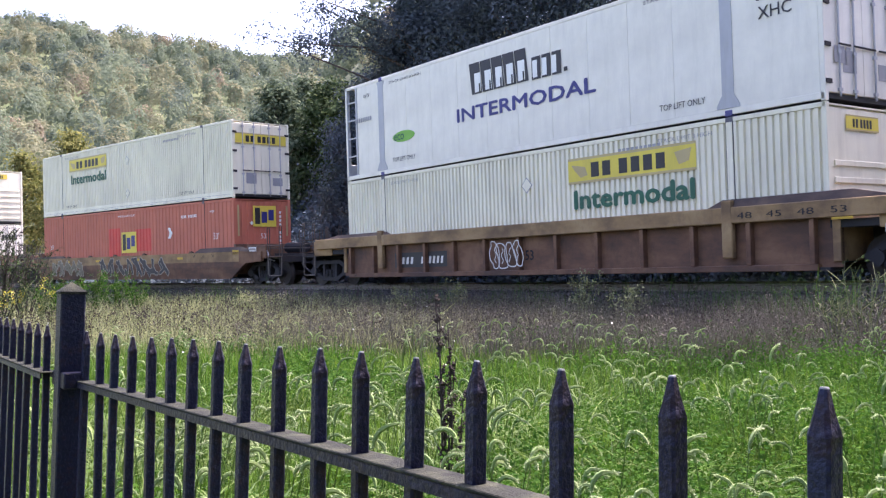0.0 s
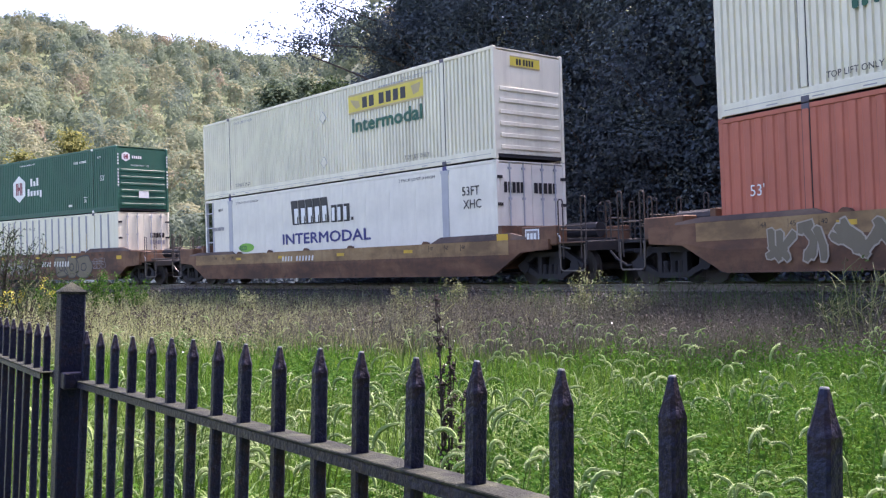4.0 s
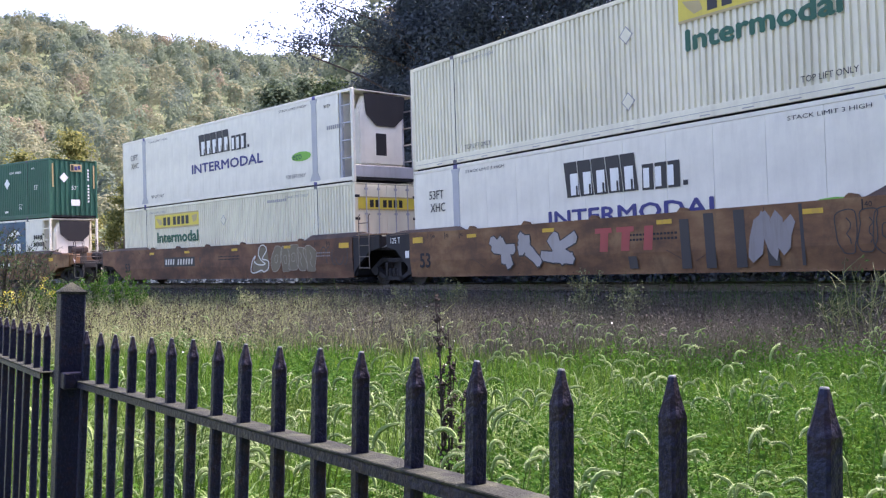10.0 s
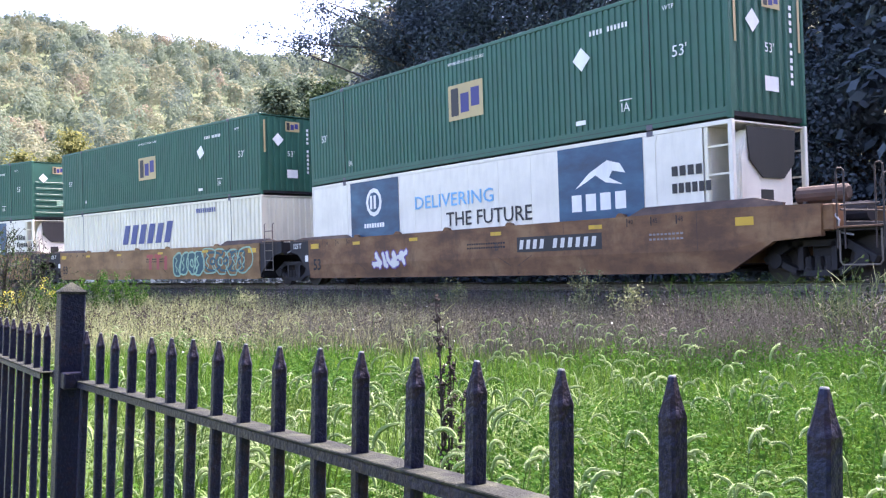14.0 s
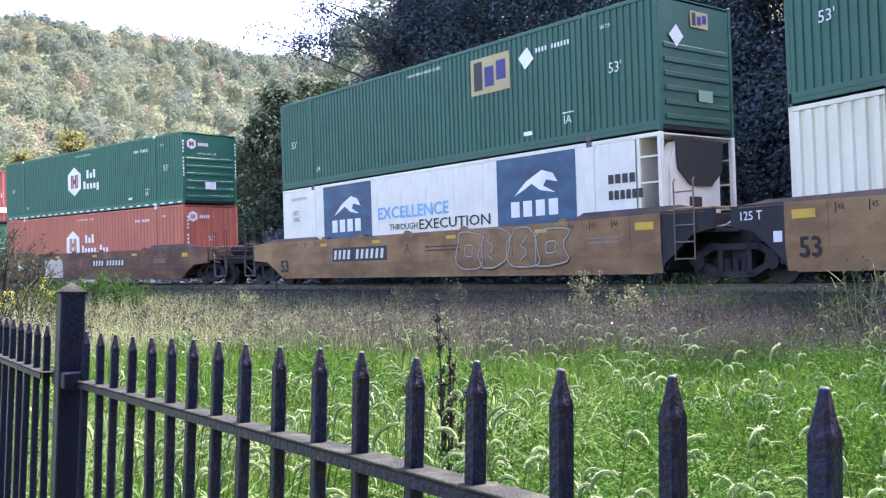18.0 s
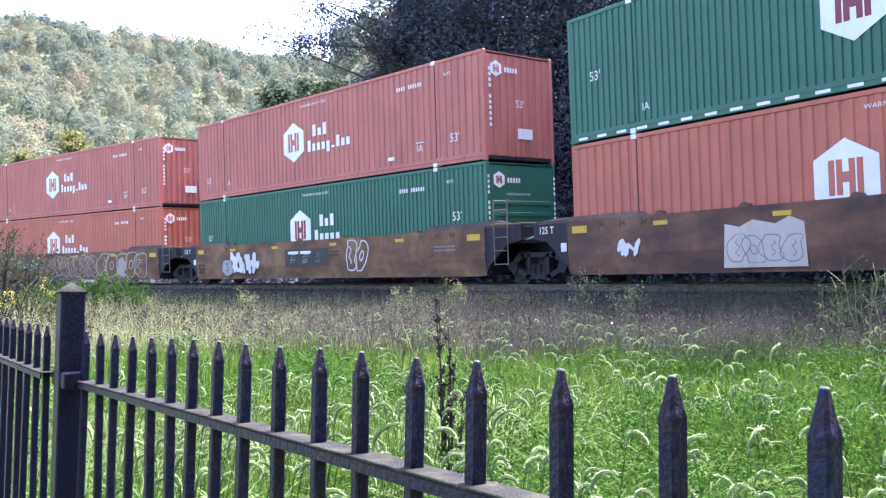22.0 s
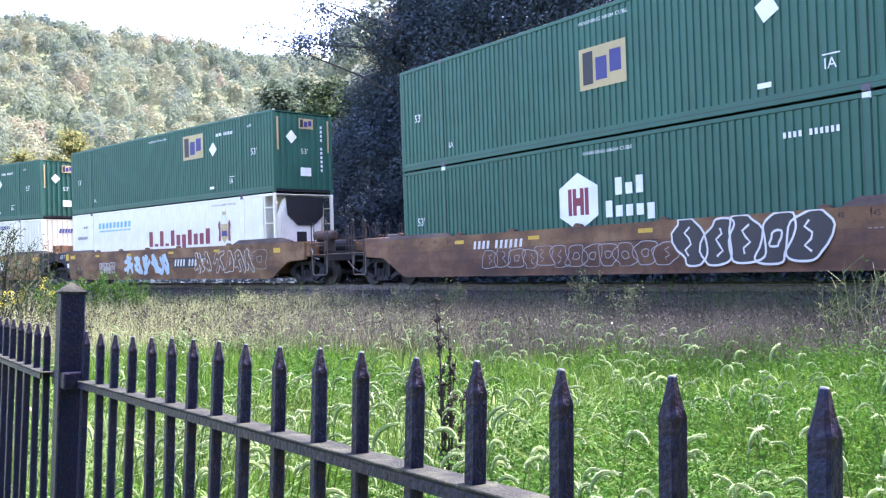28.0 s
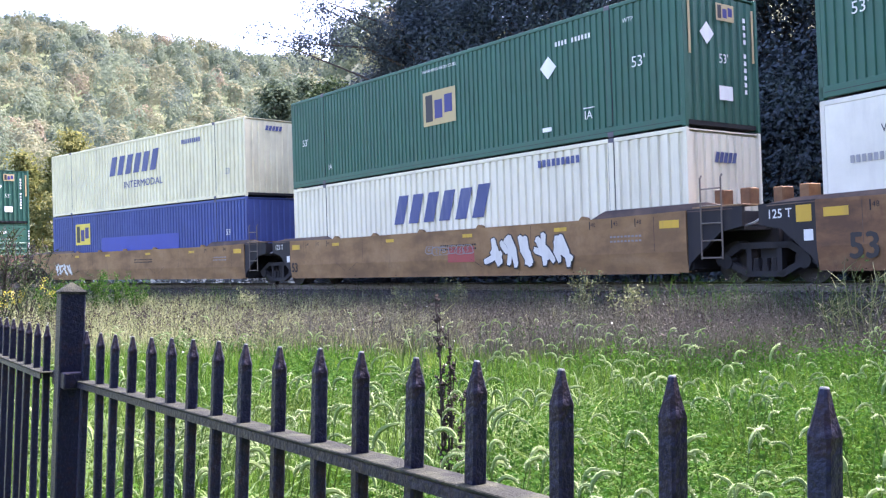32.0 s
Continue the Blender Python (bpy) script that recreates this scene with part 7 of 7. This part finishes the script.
def weed_plant(name, x, y, height, mat, label, seed, spread_r=0.35, count=60, leaf=0.05, flower=None, stems=7, bare=0.0, stem_mat="stalk", leaf_from=0.15):
    """A branching plant: thin stems, leaves along them and, where given, plumes of flower at the tips."""
    rng = random.Random(seed)
    rg = np.random.default_rng(seed)
    z = ground_z(x, y)
    root = empty(name, pose(x, y, z))
    tagged(root, label, "plant")
    pts, tips = [], []
    for i in range(stems):
        a, o = rng.uniform(0, 6.28), rng.uniform(0.2, 1.0) * spread_r
        h = height * rng.uniform(0.65, 1.0)
        line = [Vector((0.02 * math.cos(a), 0.02 * math.sin(a), -0.05))]
        for f in (0.3, 0.6, 0.85, 1.0):
            line.append(Vector((o * math.cos(a) * f + rng.gauss(0, 0.02), o * math.sin(a) * f + rng.gauss(0, 0.02), h * f)))
        bm = tube(bmesh.new(), line, [0.007 * height, 0.006 * height, 0.005 * height, 0.0035 * height, 0.002 * height], 5)
        for k in range(6):
            f = rng.uniform(0.35, 0.95)
            j = min(3, int(f * 4))
            b = line[j].lerp(line[j + 1], f * 4 - j)
            e = b + Vector((rng.gauss(0, 0.1), rng.gauss(0, 0.1), rng.uniform(0.05, 0.18))) * height
            tube(bm, [b, b.lerp(e, 0.5) + Vector((0, 0, 0.01)), e], [0.003 * height, 0.0025 * height, 0.0015 * height], 4)
            pts.append((b, e))
            tips.append(e)
        part("stem", bm, stem_mat, root)
        tips.append(line[-1])
        pts += list(zip(line[1:], line[2:]))
    if count and bare < 1:
        c = []
        for k in range(count * stems):
            a, b = rng.choice(pts)
            q = a.lerp(b, rng.random()) + Vector((rng.gauss(0, 0.05), rng.gauss(0, 0.05), rng.gauss(0, 0.03)))
            if q.z > leaf_from * height * rng.random():
                c.append(tuple(q))
        c = np.array(c)
        al, ac = leaves(rg, c, leaf, np.array([0, 0, 1.0]), 0.6)
        part("foliage", quads_mesh("foliage", c, al, ac * 0.8, mat), mat, root)
    if flower:
        for t in tips[::9]:
            c = np.array(t) + rg.normal(0, 1, (20, 3)) * np.array([0.035, 0.035, 0.045])
            al, ac = leaves(rg, c, 0.022)
            part("flower_plume", quads_mesh("flower_plume", c, al, ac, flower), flower, root, "yellow flower plume")
    return root


def make_plants():
    # the dead stalk that stands up out of the grass
    rng = random.Random(17)
    x, y = 0.045, 4.15
    z = ground_z(x, y)
    stalk = empty("dead_weed_stalk", pose(x, y, z))
    tagged(stalk, "tall dark dead weed stalk in the grass", "plant")
    top = 1.45 - z
    for x1, hh, bend in ((-0.085, 1.0, 0.012), (-0.055, 0.93, -0.012), (-0.02, 0.84, 0.016), (0.02, 0.72, -0.02), (0.05, 0.60, 0.01)):
        line = [Vector((x1 * f + bend * math.sin(3 * f), 0.03 * f, top * hh * f)) for f in (0, 0.25, 0.5, 0.75, 1)]
        bm = tube(bmesh.new(), line, [0.007, 0.006, 0.005, 0.0036, 0.0018], 6)
        part("stem", bm, "stalk", stalk)
        for k in range(24):
            f = rng.uniform(0.15, 0.97)
            j = min(3, int(f * 4))
            b = line[j].lerp(line[j + 1], f * 4 - j)
            a = rng.uniform(0, 6.28)
            ln = rng.uniform(0.012, 0.042) * (1.15 - 0.7 * f)
            e = b + Vector((math.cos(a) * ln, math.sin(a) * ln, ln * 2.2))
            bm = tube(bmesh.new(), [b, e], [0.0032, 0.0018], 4)
            for q in range(7):
                p = b.lerp(e, rng.uniform(0.2, 1)) + Vector((rng.gauss(0, 0.004), rng.gauss(0, 0.004), 0))
                tube(bm, [p - Vector((0, 0, 0.006)), p, p + Vector((0, 0, 0.006))], [0.001, 0.0065, 0.001], 5)
            part("seed_branch", bm, "stalk", stalk)
    for az, d, h, seed in ((-24.2, 21, 1.35, 1), (-22.9, 22, 1.4, 2), (-25.2, 20, 1.2, 3)):
        weed_plant("goldenrod", *at(az, d), h, "leaf_shrub", "goldenrod with yellow plumes in front of the shrub", seed, 0.25, 50, 0.03, "goldenrod", 6, stem_mat="dry_green")
    weed_plant("goldenrod", -0.09, 4.9, 0.98, "dry_green", "single small goldenrod in the grass", 5, 0.05, 14, 0.012, None, 2, stem_mat="dry_green")
    for az, d, h, seed in ((-24.9, 25, 2.5, 11), (-23.6, 27, 2.3, 12), (-26.3, 23, 2.3, 13)):
        weed_plant("shrub", *at(az, d), h, "leaf_shrub", "half-bare dark shrub beside the track", seed, 1.0, 62, 0.035, None, 15)
    for az, d, h, seed in ((-17.2, 28, 0.9, 24), (-11.6, 24, 0.95, 25), (0.9, 21.0, 0.85, 26), (-2.4, 21.5, 0.8, 27), (8.6, 17.0, 1.05, 28),
                           (24.0, 11.2, 1.25, 29), (22.6, 11.6, 1.05, 30), (11.0, 15.6, 0.9, 31)):
        weed_plant("tall_weed", *at(az, d), h, "leaf_shrub" if az > 20 else "dry_green", "leafy green weed standing on the bank", seed, 0.35, 20 if az > 20 else 46, 0.024, None, 8, stem_mat="dry_green")

    for az, d, h, seed in ((-21.4, 27, 1.35, 51), (-20.2, 28, 1.5, 52), (-19.0, 29, 1.4, 53), (-17.9, 29, 1.2, 54), (-22.2, 26, 1.2, 55)):
        weed_plant("tall_weed", *at(az, d), h, "weed_leaf", "bushy bright green weed on the bank", seed, 0.5, 80, 0.036, None, 9, stem_mat="dry_green")


make_plants()


# ---------------------------------------------------------------- trees
def tree(name, x, y, height, radius, mat, label, seed, low=0.12, clumps=130, per=62, leaf=0.11, trunk_r=0.22, lean=(0, 0), squash=1.0, group="trees behind the track", boughs=()):
    """A tapered trunk with limbs, and a crown of many small leaves in uneven clumps."""
    rng = random.Random(seed)
    rg = np.random.default_rng(seed)
    z = ground_z(x, y) - 0.2
    t = empty(name, pose(x, y, z))
    tagged(t, label, "tree", group)
    path = [Vector((lean[0] * f * f + 0.25 * math.sin(seed + 3 * f), lean[1] * f * f + 0.2 * math.cos(seed * 2 + 4 * f), height * 0.92 * f)) for f in (0, 0.15, 0.3, 0.5, 0.7, 0.88, 1)]
    part("trunk", tube(bmesh.new(), path, [trunk_r * 1.25, trunk_r, trunk_r * 0.85, trunk_r * 0.62, trunk_r * 0.4, trunk_r * 0.2, 0.03], 10), "bark", t)
    centres = []
    for i in range(clumps):
        f = low + (1 - low) * (i + rng.random()) / clumps
        prof = math.sin(3.1416 * min(1, 0.18 + 0.82 * (f - low) / (1 - low)) ** 0.8) ** 0.6
        a = rng.uniform(0, 6.2832)
        r = radius * prof * (0.35 + 0.65 * rng.random() ** 0.5) * (0.82 + 0.3 * noise.noise(Vector((math.cos(a) * 1.5, math.sin(a) * 1.5, f * 3 + seed))))
        j = min(5, int(f * 6))
        c = path[j].lerp(path[j + 1], f * 6 - j) if f < 1 else path[-1]
        centres.append(Vector((c.x + r * math.cos(a), c.y + r * math.sin(a) * squash, height * f + rng.gauss(0, 0.3))))
    for bough in boughs:
        b, e = path[3], Vector((bough[0], 0, bough[1]))
        mid = b.lerp(e, 0.5) + Vector((0, 0, 0.9))
        part("limb", tube(bmesh.new(), [b, mid, e], [trunk_r * 0.4, trunk_r * 0.24, trunk_r * 0.06], 6), "bark", t)
        for k in range(11):
            f = 0.3 + 0.7 * k / 10
            q = (b.lerp(mid, f * 2) if f < 0.5 else mid.lerp(e, f * 2 - 1))
            centres.append(q + Vector((rng.gauss(0, 0.35), rng.gauss(0, 0.5), rng.gauss(0.1, 0.6 - 0.35 * f))))
        clumps = len(centres)
    for k, c in enumerate(centres[:: max(1, clumps // 22)]):
        f = max(0.08, min(0.95, c.z / height - 0.16))
        j = min(5, int(f * 6))
        b = path[j].lerp(path[j + 1], f * 6 - j)
        mid = b.lerp(c, 0.5) + Vector((rng.gauss(0, 0.25), rng.gauss(0, 0.25), 0.25))
        part("limb", tube(bmesh.new(), [b, mid, c], [trunk_r * 0.32, trunk_r * 0.2, trunk_r * 0.06], 6), "bark", t)
    cc = np.repeat(np.array([tuple(c) for c in centres]), per, 0)
    sz = np.repeat(rg.uniform(0.45, 1.0, clumps), per)[:, None] * radius * 0.20
    out = rg.normal(0, 1, cc.shape)
    cc = cc + out * sz * np.array([1, 1, 0.62])
    keep = cc[:, 2] > 0.35
    cc = cc[keep]
    al, ac = leaves(rg, cc, np.full(len(cc), leaf), unit(out[keep]) + np.array([0, 0, 0.7]), 2.0)
    part("crown", quads_mesh("crown", cc, al, ac, mat), mat, t)
    return t


def make_trees():
    rows = ((-4.4, 44, 10.5, 3.2, 5), (-2.0, 40, 14, 3.2, 6), (0.6, 38, 19, 3.6, 7), (2.8, 43, 21, 5.0, 8), (4.4, 35, 18, 4.4, 9), (6.8, 30.5, 17, 4.7, 10), (10.6, 28.5, 17, 4.6, 11), (14.4, 26.5, 16, 4.4, 12), (18.4, 25, 16, 4.3, 13), (22.2, 24, 15.5, 4.2, 14),
            (26.2, 23, 15, 4.2, 15), (30.5, 22, 15, 4.2, 16), (4.6, 44, 22, 5.5, 17), (12.4, 38, 20, 5.2, 18), (20.4, 34, 19, 5.0, 19), (28.5, 31, 18, 5.0, 20))
    for az, d, h, r, seed in rows:
        while inside(*at(az, d)) > -(r * 1.25 + 4.0):
            d += 0.25
        x, y = at(az, d)
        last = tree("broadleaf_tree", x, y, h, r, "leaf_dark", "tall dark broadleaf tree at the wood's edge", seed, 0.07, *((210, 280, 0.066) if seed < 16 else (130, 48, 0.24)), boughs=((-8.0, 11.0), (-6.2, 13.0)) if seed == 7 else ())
    # the wood goes on unseen round the outside of the curve, added to shade the right
    rng = random.Random(77)
    for i in range(26):
        m = on_track(24 + i * 5.2, CHORD + rng.uniform(8.5, 15))
        x, y = m.translation.x, m.translation.y
        copy_thing(last, pose(x, y, ground_z(x, y) - 0.2, 0, 0, rng.uniform(0, 360)))
    # unseen trees added behind the camera to block sky light on the right
    for az, d in ((84, 13), (104, 12), (124, 13), (144, 12), (164, 14), (186, 16), (112, 20), (138, 21), (160, 23), (96, 21)):
        x, y = at(az, d)
        if inside(x, y) > 7:
            copy_thing(last, pose(x, y, ground_z(x, y) - 0.2, 0, 0, rng.uniform(0, 360)))
    for az, d, h, r, seed in ((-10.2, 74, 13.2, 3.7, 31), (-8.4, 80, 11.0, 3.7, 32), (-6.6, 72, 8.2, 3.4, 33), (-12.2, 86, 11.8, 3.4, 34), (-5.0, 66, 6.6, 3.2, 35)):
        x, y = at(az, d)
        tree("round_tree", x, y, h, r, "leaf_mid" if az < -7 else "leaf_shrub", "rounded green tree beyond the track", seed, 0.10, 130, 100, 0.17, 0.25)
    for az, d, h, r, seed in ((-21.6, 68, 10.6, 2.4, 41), (-24.3, 71, 9.4, 2.6, 43), (-18.4, 78, 9.0, 2.4, 44)):
        x, y = at(az, d)
        tree("yellowing_tree", x, y, h, r, "leaf_yellow", "slender tree with yellowing leaves beyond the track", seed, 0.10, 90, 90, 0.13, 0.14)


make_trees()


def make_undergrowth():
    """Shrubs and creepers on the slope behind the track, with shade and blue haze in their leaf colour."""
    rg = np.random.default_rng(9)
    pts = []
    while len(pts) < 4200:
        az, q = rg.uniform(-31, 31), -rg.uniform(6.2, 17)
        d = 8.0
        while inside(*at(az, d)) > q and d < 70:
            d += 0.4
        x, y = at(az, d)
        pts.append((x, y, ground_z(x, y)))
    while len(pts) < 8200:
        az, q = rg.uniform(-13, 6), -rg.uniform(14, 48)
        d = 30.0
        while inside(*at(az, d)) > q and d < 120:
            d += 0.5
        x, y = at(az, d)
        pts.append((x, y, ground_z(x, y)))
    p = np.array(pts)
    per = 16
    c = np.repeat(p, per, 0)
    c = c + rg.normal(0, 1, c.shape) * np.array([0.5, 0.5, 0.2]) + np.array([0, 0, 1.0]) * np.abs(rg.normal(0.55, 0.55, len(c)))[:, None]
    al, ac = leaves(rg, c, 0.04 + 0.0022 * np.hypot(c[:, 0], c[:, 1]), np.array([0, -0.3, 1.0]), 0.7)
    stuff("undergrowth", quads_mesh("undergrowth", c, al, ac, "leaf_dark"), "undergrowth on the slope behind the track, shade and haze in its colour", "undergrowth")


make_undergrowth()


def make_hill_woods():
    """The wood on the far hillside: crowns of leaf clumps, row over row up to the ridge."""
    rg = np.random.default_rng(12)
    cs, ss, leans, tones = [], [], [], []
    d = 92.0
    while d < 455:
        step = 5.9 if d > 200 else 4.9
        az = -29.0
        while az < 4:
            a = az + rg.normal(0, 0.25)
            dd = d + rg.normal(0, 1.8)
            x, y = at(a, dd)
            if inside(x, y) < -24:
                z = ground_z(x, y)
                small = smooth(90, 170, dd)
                r = rg.uniform(2.0, 3.8) * (0.7 + 0.3 * small)
                h = rg.uniform(7.0, 13.0) * (0.62 + 0.38 * small)
                n = int(400 if dd > 250 else 460)
                u = unit(rg.normal(size=(n, 3)))
                u[:, 2] = np.where(u[:, 2] < -0.2, -u[:, 2], u[:, 2])
                lump = 1 + 0.16 * np.sin(u[:, 0] * 4 + x) * np.cos(u[:, 1] * 4 + y) + 0.10 * np.sin(u[:, 2] * 6 + x)
                p = u * np.array([r, r, h * 0.45]) * (lump * rg.uniform(0.90, 1.04, n))[:, None] + np.array([x, y, z + h * 0.52])
                cs.append(p)
                leans.append(u)
                ss.append(np.full(n, 0.19 + 0.0005 * dd))
                tones.append(np.full(n, rg.choice(4, p=(0.40, 0.34, 0.22, 0.04))))
            az += math.degrees(step / d) * rg.uniform(0.8, 1.2)
        d += step * 1.55
    c, lean, s = np.concatenate(cs), np.concatenate(leans), np.concatenate(ss)
    n = len(c)
    nrm = unit(rg.normal(size=(n, 3)) + lean * 5.0)
    a = unit(np.cross(nrm, rg.normal(size=(n, 3))))
    b = np.cross(nrm, a)
    k = (s * rg.uniform(0.6, 1.3, n))[:, None]
    tone = np.concatenate(tones)
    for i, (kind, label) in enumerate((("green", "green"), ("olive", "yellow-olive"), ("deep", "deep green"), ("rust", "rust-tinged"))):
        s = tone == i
        # part of these crowns' brightness is haze painted into their colours
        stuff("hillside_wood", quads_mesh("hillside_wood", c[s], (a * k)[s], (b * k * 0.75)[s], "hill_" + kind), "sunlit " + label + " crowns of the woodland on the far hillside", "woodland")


make_hill_woods()


# ---------------------------------------------------------------- movement
def motions():
    """The train rolls along the curve; every car and every box keeps its own place on it."""
    for thing, s, z in MOVING:
        walk(thing, [(float(t), on_track(s + rolled(t)) @ pose(0, 0, z)) for t in range(0, 33)])
    steps = [k / 15 for k in range(481)]
    for wheels, a in ROLLING:
        walk(wheels, [(t, pose(a, 0, 0.42, 0, math.degrees(rolled(t) / 0.42), 0)) for t in steps])


motions()
